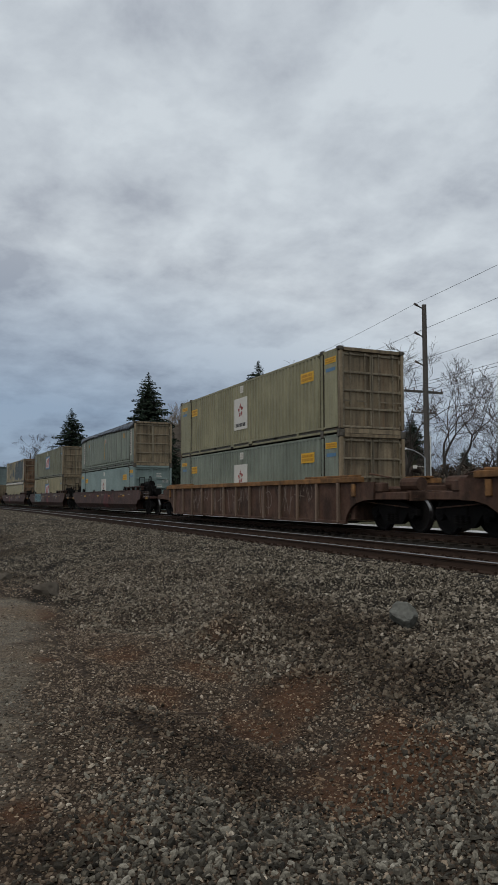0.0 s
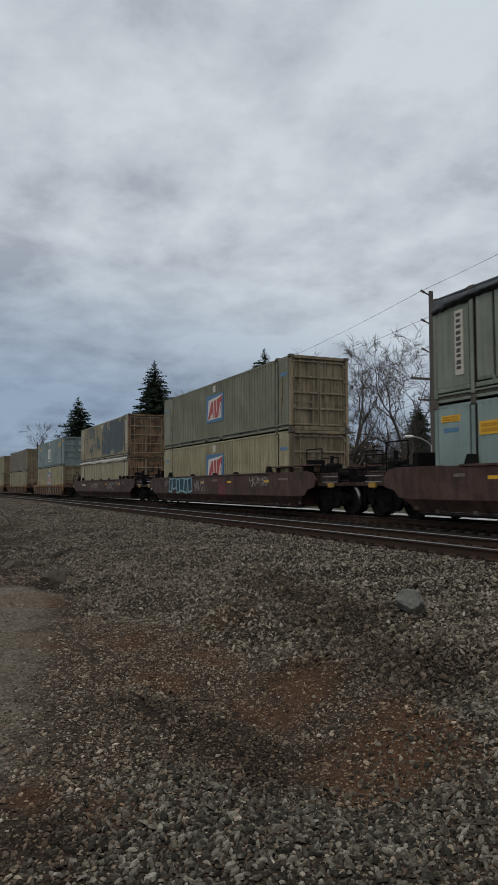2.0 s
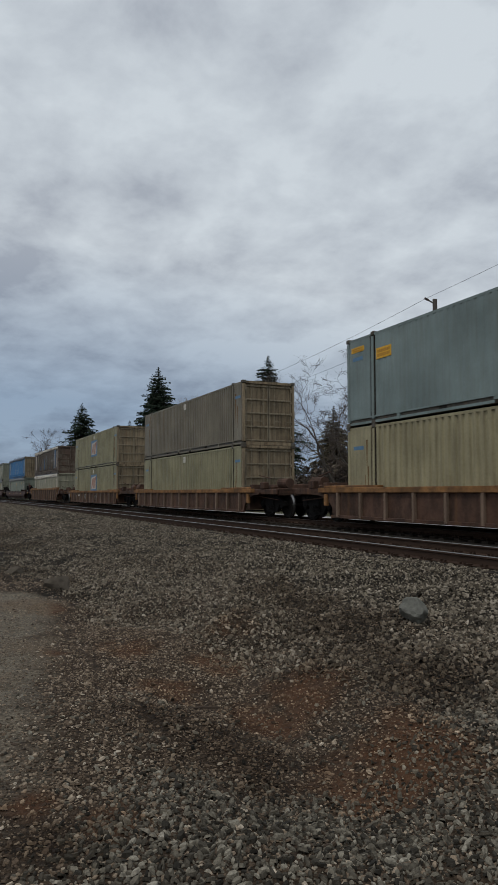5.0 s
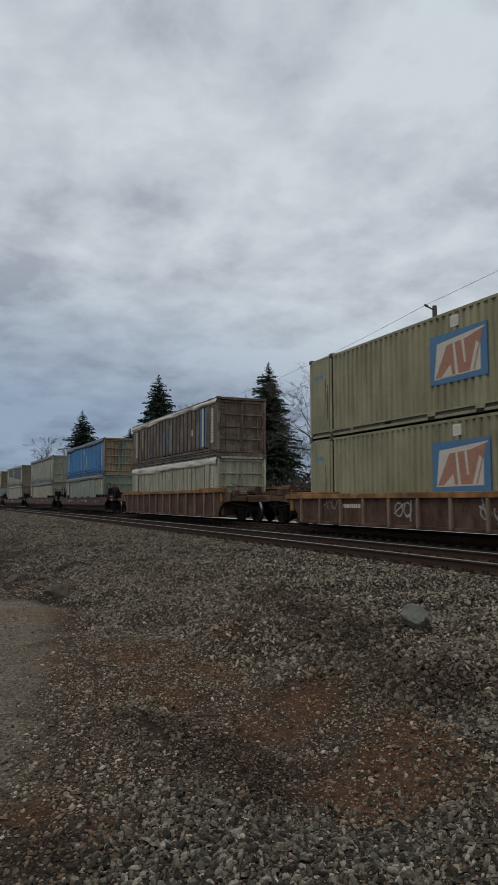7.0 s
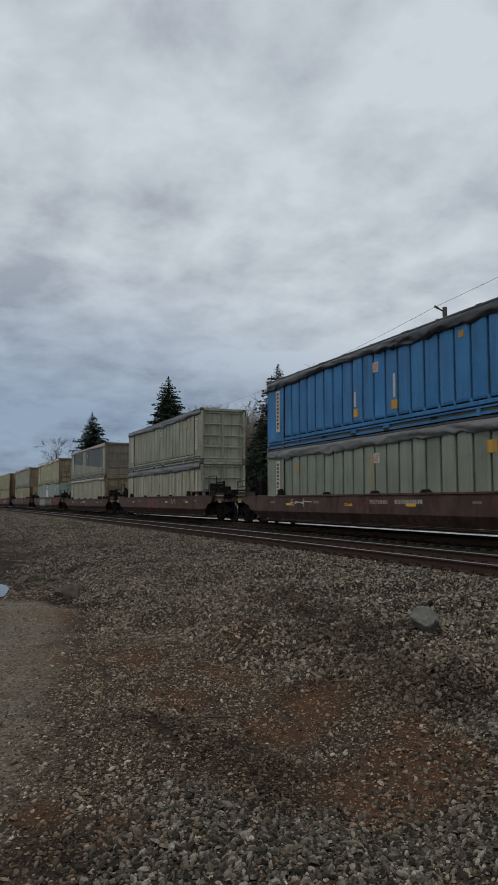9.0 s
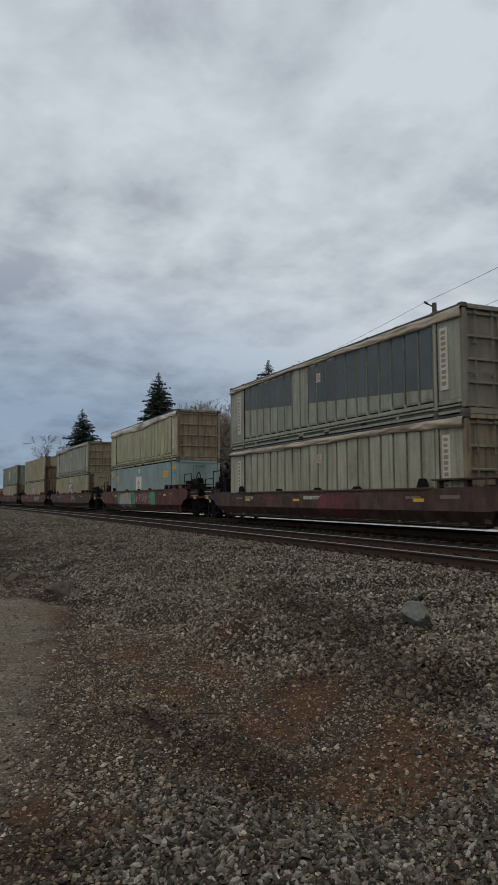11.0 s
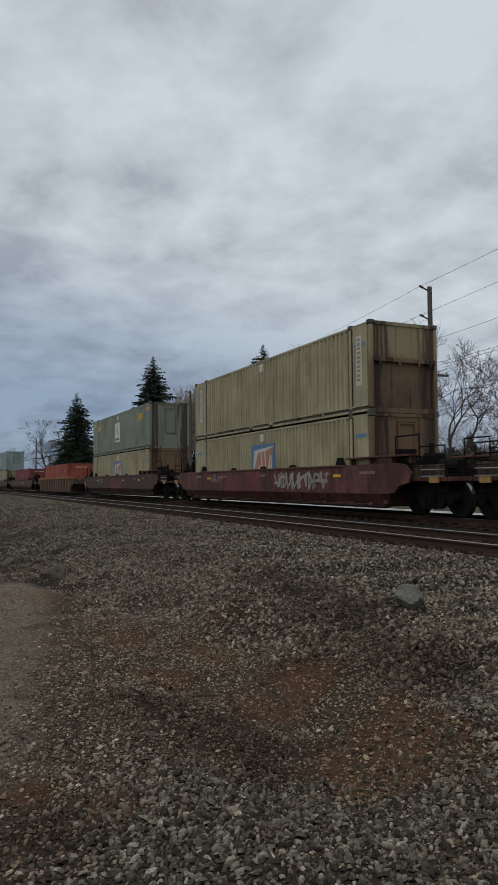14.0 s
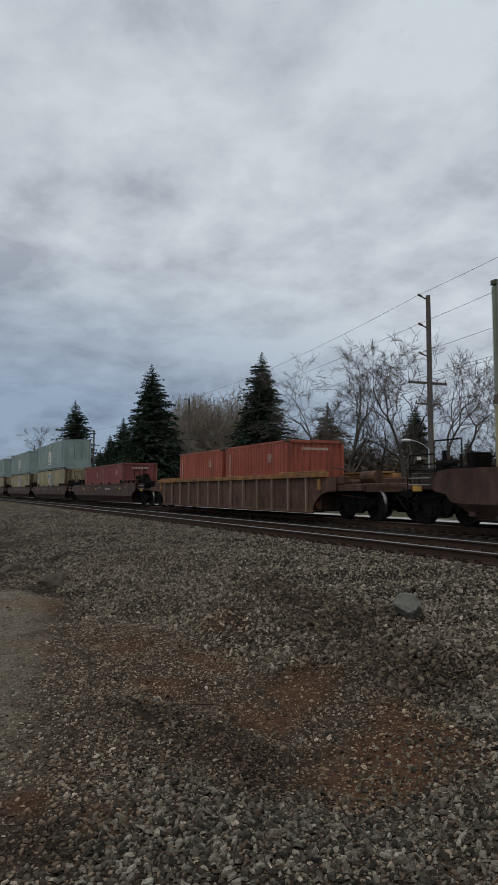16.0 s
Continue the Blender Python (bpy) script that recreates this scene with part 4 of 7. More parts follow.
def frame_parts(box_ob, length, high, body, posts, front=None):
    front = front or body
    h = length / 2

    def corner(mat):
        bm = bmesh.new()
        box(bm, -0.14, 0, 0, 0.12, 0.16, high - 0.12, 0.012)
        return to_mesh("corner_post", bm, mat)

    def casting():
        bm = bmesh.new()
        box(bm, -0.18, 0.006, -0.03, 0.16, 0, 0.125, 0.012)
        box(bm, -0.13, -0.05, -0.036, -0.026, 0.03, 0.09)
        return to_mesh("corner_casting", bm, RAILGRIME)

    # dark strips drawn for the shade in the gaps beside a post
    def joint():
        bm = bmesh.new()
        for a, b in ((-0.105, -0.071), (0.071, 0.105)):
            box(bm, a, b, -0.004, 0.03, 0.26, high - 0.10)
        return to_mesh("post_joint", bm, SEAMDARK)

    for sx in (1, -1):
        for sy in (-1, 1):
            at = pose(sx * h, sy * WIDE / 2, 0) @ Matrix.Diagonal((sx, -sy, 1, 1))
            mat = front if sx == 1 else body
            part("corner_post", shared(("corner", mat.name, high), lambda: corner(mat)), None, box_ob, at=at)
            for x in ([sx * h, sx * POST[sx]] if posts else [sx * h]):
                for z in (0, high - 0.098):
                    part("corner_casting", shared("cast", casting), None, box_ob, at=pose(x, sy * WIDE / 2, z) @ Matrix.Diagonal((sx, -sy, 1, 1)))
            if posts:
                part("post_joint", shared(("joint", high), joint), None, box_ob, at=pose(sx * (POST[sx] - 0.07), sy * WIDE / 2, 0) @ Matrix.Diagonal((sx, -sy, 1, 1)))
                part("intermediate_post", shared(("corner", body.name, high), lambda: corner(body)), None, box_ob, at=pose(sx * POST[sx], sy * (WIDE / 2 + 0.022), 0) @ Matrix.Diagonal((sx, -sy, 1, 1)))
    for sy in (-1, 1):
        bm = bmesh.new()
        y0, y1 = sorted((sy * WIDE / 2 - sy * 0.07, sy * WIDE / 2 + sy * 0.002))
        box(bm, -h + 0.18, h - 0.18, y0, y1, high - 0.10, high - 0.025)
        part("top_rail", bm, body, box_ob)
        bm = bmesh.new()
        y0, y1 = sorted((sy * WIDE / 2 - sy * 0.20, sy * WIDE / 2 - sy * 0.045))
        box(bm, -h + 0.18, h - 0.18, y0, y1, 0.04, 0.24)
        part("rail_web", bm, RAILGRIME, box_ob)

        # no hole is cut: a dark plate stands for the shade inside
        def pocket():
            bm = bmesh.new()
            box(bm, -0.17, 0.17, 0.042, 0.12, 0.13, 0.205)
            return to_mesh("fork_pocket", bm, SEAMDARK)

        for x in ((-3.2, 3.2) if posts else (-1.0, 1.0)):
            part("fork_pocket", shared("pocket", pocket), None, box_ob, "fork pocket, its shaded hole drawn as a dark plate", at=pose(x, sy * WIDE / 2, 0) @ Matrix.Diagonal((1, -sy, 1, 1)))
        bm = bmesh.new()
        y0, y1 = sorted((sy * WIDE / 2 - sy * 0.12, sy * WIDE / 2 - sy * 0.005))
        box(bm, -h + 0.18, h - 0.18, y0, y1, 0.045, 0.12)
        y0, y1 = sorted((sy * WIDE / 2 - sy * 0.12, sy * WIDE / 2 + sy * 0.004))
        box(bm, -h + 0.18, h - 0.18, y0, y1, 0.215, 0.265)
        for x in ((-5.2, 5.1) if posts else ()):
            box(bm, x - 0.07, x + 0.07, y0, y1, 0.03, 0.22)
        for x in (-1.05, 0.9):
            box(bm, x - 0.17, x + 0.17, y0, y1 , 0.13, 0.22)
        part("bottom_rail", bm, body, box_ob)
        for x in (-1.05, 0.9):
            bm = bmesh.new()
            y0, y1 = sorted((sy * WIDE / 2 - sy * 0.12, sy * WIDE / 2 + sy * 0.008))
            box(bm, x - 0.14, x + 0.14, y0, y1, 0.02, 0.128)
            part("fork_pocket", bm, SEAMDARK, box_ob, "fork pocket, its shaded hole drawn as a dark plate")
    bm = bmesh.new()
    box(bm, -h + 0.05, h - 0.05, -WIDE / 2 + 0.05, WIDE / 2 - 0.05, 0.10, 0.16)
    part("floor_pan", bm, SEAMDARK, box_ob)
    bm = bmesh.new()
    box(bm, -h, -h + 0.06, -1.17, 1.17, 0.16, high - 0.12)
    for k in range(5):
        z = 0.35 + (high - 0.8) * k / 4
        box(bm, -h - 0.03, -h, -1.12, 1.12, z, z + 0.1)
    part("rear_wall", bm, body, box_ob)
    for x, name in ((h, "end_header"), (-h, "end_header")):
        s = 1 if x > 0 else -1
        for z0, z1 in ((0.0, 0.155), (high - 0.115, high - 0.004)):
            bm = bmesh.new()
            box(bm, min(x - s * 0.12, x - s * 0.006), max(x - s * 0.12, x - s * 0.006), -1.12, 1.12, z0, z1)
            part(name if z0 else "end_sill", bm, front if s == 1 else body, box_ob)


def star_logo(box_ob, x, z0, z1, white, ink):
    """A white square decal with a red figure of plain shapes and a dark bar of lettering."""
    s = z1 - z0
    y = -WIDE / 2 - 0.008
    bm = bmesh.new()
    box(bm, x - s * 0.5, x + s * 0.5, y, y + 0.03, z0, z1)
    panel = part("logo_decal", bm, white, box_ob, "white square decal with a red emblem")
    bm = bmesh.new()
    c = z0 + s * 0.60
    for k in range(5):
        a = math.pi / 2 + k * 2 * math.pi / 5
        p = [(x + s * 0.22 * math.cos(a), c + s * 0.25 * math.sin(a)), (x + s * 0.14 * math.cos(a + 0.75), c + s * 0.15 * math.sin(a + 0.75)),
             (x + s * 0.07 * math.cos(a + 0.5), c + s * 0.07 * math.sin(a + 0.5)), (x + s * 0.10 * math.cos(a - 0.35), c + s * 0.1 * math.sin(a - 0.35))]
        vs = [bm.verts.new((px, y - 0.004, pz)) for px, pz in p]
        bm.faces.new(vs)
    bmesh.ops.solidify(bm, geom=bm.faces[:], thickness=0.002)
    part("emblem", bm, ink, panel)
    bm = bmesh.new()
    for i in range(7):
        a = x - s * 0.38 + i * s * 0.11
        box(bm, a, a + s * 0.085, y - 0.004, y, z0 + s * 0.09, z0 + s * 0.2)
    part("lettering_bar", bm, INK, panel)


def slant_logo(box_ob, x, z0, z1, white, ink, bar):
    """A blue frame round a white field with a slanted red figure cut by pale slits, as plain shapes."""
    w, s = (z1 - z0) * 0.80, z1 - z0
    y = -WIDE / 2 - 0.008
    bm = bmesh.new()
    box(bm, x - w * 1.04, x + w * 1.04, y, y + 0.03, z0, z1)
    panel = part("logo_decal", bm, bar, box_ob, "blue-framed decal with a slanted red figure on white")

    def shape(points, out):
        bm = bmesh.new()
        prism(bm, [(x + u * w * 0.84, z0 + s * (0.10 + 0.74 * v)) for u, v in points], y - out, y - out + 0.004)
        return bm

    part("logo_field", shape([(-1.06, 0.0), (0.96, 0.02), (0.98, 0.86), (1.16, 1.12), (-0.90, 0.98)], 0.004), white, panel)
    figure = part("emblem", shape([(-1.0, 0.04), (0.72, 0.06), (1.12, 1.08), (0.45, 0.94), (-0.45, 0.88)], 0.008), ink, panel)
    for slit in ([(-0.72, 0.03), (-0.22, 0.03), (-0.30, 0.34)], [(-0.08, 0.03), (0.04, 0.03), (-0.10, 0.92), (-0.18, 0.92)],
                 [(0.30, 0.30), (0.38, 0.30), (0.30, 0.94), (0.20, 0.94)], [(0.52, 0.03), (0.66, 0.03), (0.92, 0.70), (0.82, 0.78)]):
        part("emblem_slit", shape(slit, 0.012), white, panel)


def stickers(box_ob, rng, tags):
    y = -WIDE / 2 - 0.006
    spots = [(5.85, 2.0, 0.95, 0.36), (7.47, 2.42, 0.70, 0.20), (-5.92, 2.0, 0.80, 0.34), (-7.4, 2.42, 0.75, 0.17)]
    for x, z, wd, ht in spots[:tags]:
        bm = bmesh.new()
        box(bm, x - wd / 2, x + wd / 2, y - 0.002, y + 0.03, z, z + ht)
        st = part("warning_sticker", bm, STICKER, box_ob, "yellow warning sticker")
        bm = bmesh.new()
        grid_text(bm, x - wd * 0.42, x + wd * 0.42, z + ht * 0.12, z + ht * 0.88, y - 0.002, 2, rng)
        part("lettering_bar", bm, STICKERTEXT, st)
    for x in (7.47, -7.4):
        bm = bmesh.new()
        box(bm, x - 0.3, x + 0.3, y + 0.002, y + 0.03, 2.14, 2.26)
        part("blue_sticker", bm, BLUETAG, box_ob, "small faded blue sticker")
    bm = bmesh.new()
    box(bm, -0.16, 0.16, y + 0.002, y + 0.03, 2.42, 2.72)
    pl = part("data_plate", bm, WHITE, box_ob, "small pale square plate")
    bm = bmesh.new()
    grid_text(bm, -0.13, 0.13, 2.46, 2.68, y + 0.002, 3, rng)
    part("lettering_bar", bm, FADEDWHITE, pl)


def dry_container(unit, z, body, doors, label, logo=None, tags=0, hatch=False, flaked=None, strip=False):
    rng = random.Random(unit * 7 + int(z * 3))
    ob = tagged(new("shipping_container"), label, "container", "containers on the train")
    frame_parts(ob, LONG, HIGH, body, True, doors)
    for sy in (-1, 1):
        for x0, x1, pitch, depth in ((-6.375, 6.755, 0.275, 0.014 if body in (TEAL, BLUEGREY) else 0.038 if logo == "star" else 0.055), (7.055, 7.90, 0.42, 0.006), (-7.90, -6.675, 0.42, 0.006)):
            skin = flaked if flaked and x0 == -6.375 else body
            key = ("sheet", skin.name, sy, x0, depth)
            me = shared(key, lambda: to_mesh("side_panel", corrugated(x0, x1, 0.26, HIGH - 0.10, sy * WIDE / 2, sy, pitch, depth), skin))
            part("side_panel", me, None, ob)
    bm = bmesh.new()
    box(bm, -HALF + 0.1, HALF - 0.1, -WIDE / 2 + 0.06, WIDE / 2 - 0.06, HIGH - 0.06, HIGH - 0.02)
    for k in range(52):
        x = -HALF + 0.3 + k * 0.3
        box(bm, x, x + 0.14, -WIDE / 2 + 0.1, WIDE / 2 - 0.1, HIGH - 0.02, HIGH - 0.005)
    part("roof", bm, body, ob)
    if hatch:
        add_hatch_end(ob, LONG, HIGH, doors, hatch == "split")
    else:
        add_door_end(ob, LONG, HIGH, doors, doors in (TEAL, BLUEGREY))
    if logo == "star":
        star_logo(ob, -0.1, 0.82, 2.2, WHITE, LOGORED)
    elif logo == "ink":
        star_logo(ob, -0.1, 0.62, 2.0, WHITE, INK)
    elif logo == "slant":
        slant_logo(ob, 0.1, 0.95, 2.3, WHITE, LOGORED, LOGOBLUE)
    elif logo == "faded":
        slant_logo(ob, 0.1, 0.95, 2.3, FADEDWHITE, FADEDRED, LOGOBLUE)
    stickers(ob, rng, tags)
    if doors in (DOORGRIME, RUSTDOOR) and not tags:
        bm = bmesh.new()
        for s in (1, -1):
            for _ in range(3):
                x = s * (POST[s] + 0.12) + s * rng.uniform(0, 0.35)
                z1 = rng.uniform(1.2, 2.7)
                w = rng.uniform(0.012, 0.04)
                prism(bm, [(x - w * 0.3, z1 - rng.uniform(0.6, 1.1)), (x + w * 0.3, z1 - rng.uniform(0.6, 1.1)), (x + w, z1), (x - w, z1)], -WIDE / 2 - 0.004, -WIDE / 2 + 0.02)
        part("rust_run", bm, RUSTRUN, ob, "rust runs beside the posts")
    if strip:
        label_strip(ob, 7.42, rng)
        label_strip(ob, -7.2, rng)
    MOVERS.append((ob, unit, z))
    return ob


def label_strip(ob, x, rng, z0=0.9, z1=2.5, ink=None):
    bm = bmesh.new()
    y = -WIDE / 2 - 0.006
    box(bm, x - 0.16, x + 0.16, y, y + 0.03, z0, z1)
    s = part("label_strip", bm, FADEDWHITE, ob, "upright pale strip of faded lettering")
    bm = bmesh.new()
    grid_text(bm, x - 0.10, x + 0.10, z0 + 0.08, z1 - 0.08, y, 10, rng, True)
    part("lettering_bar", bm, ink or STRIPTEXT, s)


def drape(rng, low, high_drop, torn):
    """The slack of a tarp, gathered and hung along both long edges of the open top."""
    n, flap = 420, 18
    verts, faces = [], []
    for sy in (-1, 1):
        seed = rng.uniform(0, 90)
        knots = [rng.uniform(low, high_drop) for _ in range(6)]
        base = len(verts)
        for i in range(n):
            x = -HALF + 0.05 + (LONG - 0.1) * i / (n - 1)
            k = (len(knots) - 1) * i / (n - 1)
            j = min(int(k), len(knots) - 2)
            f = k - j
            drop = knots[j] * (1 - f) + knots[j + 1] * f
            drop *= 1 + 0.25 * noise.noise(Vector((x * 0.7, seed, 0))) + 0.05 * noise.noise(Vector((x * 3.0, seed, 2)))
            drop *= 1 + torn * (0.35 * max(0, noise.noise(Vector((x * 1.7, seed, 3)))) + 0.12 * noise.noise(Vector((x * 7.0, seed, 5))))
            fat = max(0.05 + 0.05 * noise.noise(Vector((x * 0.6, seed, 7))), 0.012)
            head = HIGH - 0.06 + 0.02 * noise.noise(Vector((x * 0.8, seed, 11)))
            for q in range(flap):
                u = q / (flap - 1)
                a = math.pi * (u - 0.5)
                # long slanting folds, with a few sharp tucks
                fold = 0.07 * abs(noise.noise(Vector((x * 0.45 + u * 1.1, u * 1.3, seed)))) - 0.035 * abs(noise.noise(Vector((x * 1.1 - u * 1.4, u * 2.0, seed + 4))))
                tuck = 0.016 * noise.noise(Vector((x * 3.5 + u * 2.0, u * 3.0, seed + 9)))
                out = WIDE / 2 + 0.006 + fat * math.cos(a) * 1.1 + (fold + tuck) * math.sin(math.pi * u) ** 0.7
                verts.append((x, sy * max(out, WIDE / 2 + 0.006), head - drop * (0.5 - 0.5 * math.sin(a))))
        for i in range(n - 1):
            for j in range(flap - 1):
                p = base + i * flap + j
                faces.append((p, p + 1, p + flap + 1, p + flap))
    return np.array(verts), np.array(faces)


BAYS, BAY0, BAY1 = 20, -6.435, 6.815


def open_container(unit, z, body, doors, tarp, label, low=0.3, drop=0.5, squares=False, tint=None):
    """An open-topped waste container: dished side plates between seams, heavy rails and a tarp over the top."""
    rng = random.Random(unit * 11 + int(z * 3))
    ob = tagged(new("open_top_container"), label, "container", "containers on the train")
    frame_parts(ob, LONG, HIGH, body, True, doors)
    p = (BAY1 - BAY0) / BAYS
    for sy in (-1, 1):
        # near-black backing: shade of the seams put into its colour
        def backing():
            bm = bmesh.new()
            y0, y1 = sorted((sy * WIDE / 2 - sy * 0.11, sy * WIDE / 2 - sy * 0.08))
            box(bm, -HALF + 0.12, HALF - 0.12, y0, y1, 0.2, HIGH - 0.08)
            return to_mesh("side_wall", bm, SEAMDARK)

        def plate():
            bm = bmesh.new()
            h = p / 2 - (0.055 if body is BROWN else 0.042)
            prism(bm, [(-h, 0.47), (h, 0.47), (h, HIGH - 0.11), (-h, HIGH - 0.11)], 0.028, 0.075)
            a = [bm.verts.new((x, 0.028, zz)) for x, zz in ((-h, 0.47), (h, 0.47), (h, HIGH - 0.11), (-h, HIGH - 0.11))]
            b = [bm.verts.new((x, 0.010, zz)) for x, zz in ((-h + 0.05, 0.55), (h - 0.05, 0.55), (h - 0.05, HIGH - 0.2), (-h + 0.05, HIGH - 0.2))]
            bm.faces.new(b)
            for i in range(4):
                bm.faces.new((a[i], a[(i + 1) % 4], b[(i + 1) % 4], b[i]))
            return to_mesh("side_panel", bm, body)

        def rib():
            bm = bmesh.new()
            box(bm, -0.020, 0.020, -0.028, 0.08, 0.44, HIGH - 0.1, 0.006)
            return to_mesh("side_rib", bm, RAILGRIME)

        def foot():
            bm = bmesh.new()
            box(bm, -0.045, 0.045, -0.004, 0.08, 0.41, 0.52, 0.008)
            return to_mesh("rib_foot", bm, body)

        part("side_wall", shared(("osheet", body.name, sy), backing), None, ob)
        flip = Matrix.Diagonal((1, -sy, 1, 1))
        for k in range(BAYS):
            x = BAY0 + (k + 0.5) * p
            part("side_panel", shared(("oplate", body.name), plate), None, ob, at=pose(x, sy * WIDE / 2, 0) @ flip)
            if k:
                name, make = ("side_rib", rib) if body is BROWN else ("rib_foot", foot)
                part(name, shared((name, body.name), make), None, ob, at=pose(x - p / 2, sy * WIDE / 2, 0) @ flip)
        y0, y1 = sorted((sy * WIDE / 2 - sy * 0.1, sy * WIDE / 2))
        bm = bmesh.new()
        box(bm, -HALF + 0.15, HALF - 0.15, y0, y1, 0.30, 0.42, 0.015)
        part("side_beam", bm, body, ob)
        for s in (1, -1):
            bm = bmesh.new()
            x0, x1 = sorted((s * (POST[s] + 0.025), s * (HALF - 0.15)))
            y0, y1 = sorted((sy * WIDE / 2 - sy * 0.1, sy * WIDE / 2 - sy * 0.014))
            box(bm, x0, x1, y0, y1, 0.43, HIGH - 0.1)
            part("end_bay", bm, body, ob)
    add_door_end(ob, LONG, HIGH, doors, False)
    ink = INK if body in (BLUE, GREYGREEN) else STRIPTEXT
    label_strip(ob, 7.28, rng, 0.70, 2.40, ink)
    label_strip(ob, -7.02, rng, 0.70, 2.40, ink)
    if tags_on(unit):
        for x, zz, s in ((-0.87, 0.66, 0.3), (1.34, 0.66, 0.32), (4.5, 2.2, 0.22)) if body is BLUE else ((5.55, 1.97, 0.36), (-5.25, 1.97, 0.24)):
            bm = bmesh.new()
            box(bm, x - s / 2, x + s / 2, -WIDE / 2 - 0.002, -WIDE / 2 + 0.03, zz, zz + s * 0.9)
            part("warning_sticker", bm, WORNYELLOW, ob, "worn square yellow sticker")
        for x, z0, z1, w in ((-0.93, 1.0, 1.5, 0.05), (1.36, 1.02, 1.75, 0.05)) if body is BLUE else ((0.03, 0.75, 2.2, 0.03),):
            bm = bmesh.new()
            box(bm, x - w, x + w, -WIDE / 2 - 0.002, -WIDE / 2 + 0.03, z0, z1)
            part("faded_strip", bm, FADEDWHITE if body is BLUE else WORNYELLOW, ob, "thin faded upright strip")
    if not tint:
        bm = bmesh.new()
        box(bm, 0.18, 0.48, -WIDE / 2 - 0.002, -WIDE / 2 + 0.03, 1.97, 2.28)
        plate_ob = part("data_plate", bm, FADEDWHITE, ob, "small pale square plate")
        bm = bmesh.new()
        grid_text(bm, 0.21, 0.45, 2.0, 2.25, -WIDE / 2 - 0.002, 4, rng)
        part("lettering_bar", bm, FADEDRED, plate_ob)
    if body is BLUE:
        bm = bmesh.new()
        for y0, y1, z0, z1 in ((0.08, 0.25, 0.35, 2.55), (0.31, 0.52, 0.75, 2.62), (0.08, 0.25, 1.9, 2.6)):
            box(bm, HALF - 0.121, HALF - 0.116, y0, y1, z0, z1)
        part("paint_patch", bm, TEALSPRAY, ob, "teal overspray down the door")
    if squares:
        bm = bmesh.new()
        for k in range(BAYS):
            if k in (7, 8):
                continue
            x = BAY0 + k * p
            lo, hi = 1.70 - 0.045 * k, 1.70 - 0.045 * (k + 1)
            prism(bm, [(x + 0.06, lo), (x + p - 0.06, hi), (x + p - 0.06, 2.62), (x + 0.06, 2.62)], -WIDE / 2 + 0.007, -WIDE / 2 + 0.03)
        part("paint_patch", bm, SLATE, ob, "dark slate paint across the panels with a slanting lower edge")
    if tint:
        bm = bmesh.new()
        x = BAY0 + 10 * p
        box(bm, x + 0.07, x + 0.59, -WIDE / 2 + 0.006, -WIDE / 2 + 0.03, 0.58, 2.2)
        part("paint_patch", bm, tint, ob, "pale teal repainted panel")
        for x, w, lo, hi in ((BAY0 + 8.5 * p, 0.10, 0.56, 1.85), (BAY0 + 4.3 * p, 0.06, 0.6, 0.95), (BAY0 + 13.6 * p, 0.07, 0.6, 0.85)):
            bm = bmesh.new()
            box(bm, x - w, x + w, -WIDE / 2 + 0.003, -WIDE / 2 + 0.03, lo, hi, 0.01)
            part("paint_patch", bm, BLUE, ob, "bright blue smear of paint")
        bm = bmesh.new()
        box(bm, -5.75, -5.40, -WIDE / 2 + 0.003, -WIDE / 2 + 0.03, 1.2, 2.35)
        part("faded_strip", bm, WORNLABEL, ob, "faded yellowed label strip")
        for x, w, mat, name in ((5.62, 0.10, BLUE, "paint_patch"), (5.98, 0.17, FADEDWHITE, "faded_strip"), (6.35, 0.10, BLUE, "paint_patch"), (4.25, 0.15, FADEDWHITE, "data_plate")):
            bm = bmesh.new()
            box(bm, x - w, x + w, -WIDE / 2 + 0.003, -WIDE / 2 + 0.03, 1.25 if w == 0.15 else 0.56, 1.6 if w == 0.15 else 2.55, 0.004)
            part(name, bm, mat, ob, "white strip between two blue ones" if w == 0.17 else "")
    bm = bmesh.new()
    box(bm, -HALF + 0.02, HALF - 0.02, -WIDE / 2 - 0.016, WIDE / 2 + 0.016, HIGH - 0.07, HIGH + 0.012, 0.02)
    for k in range(9):
        x = -HALF + 1.2 + k * 1.72 + rng.uniform(-0.2, 0.2)
        box(bm, x, x + rng.uniform(0.15, 0.4), -WIDE / 2 - 0.01, WIDE / 2, HIGH + 0.005, HIGH + rng.uniform(0.015, 0.03), 0.01)
    part("tarp_cover", bm, TARPBLACK, ob, "dark cover over the open top")
    v, f = drape(rng, low, drop, 1.0 if tarp in (TARPBLACK, TARPGREY) else 0.25)
    me = raw_mesh("tarp", v, f, tarp)
    me.shade_smooth()
    part("tarp", me, None, ob, "slack tarp rolled up along the top edge")
    MOVERS.append((ob, unit, z))
    return ob


def tags_on(unit):
    return unit in (2, 9, 10)


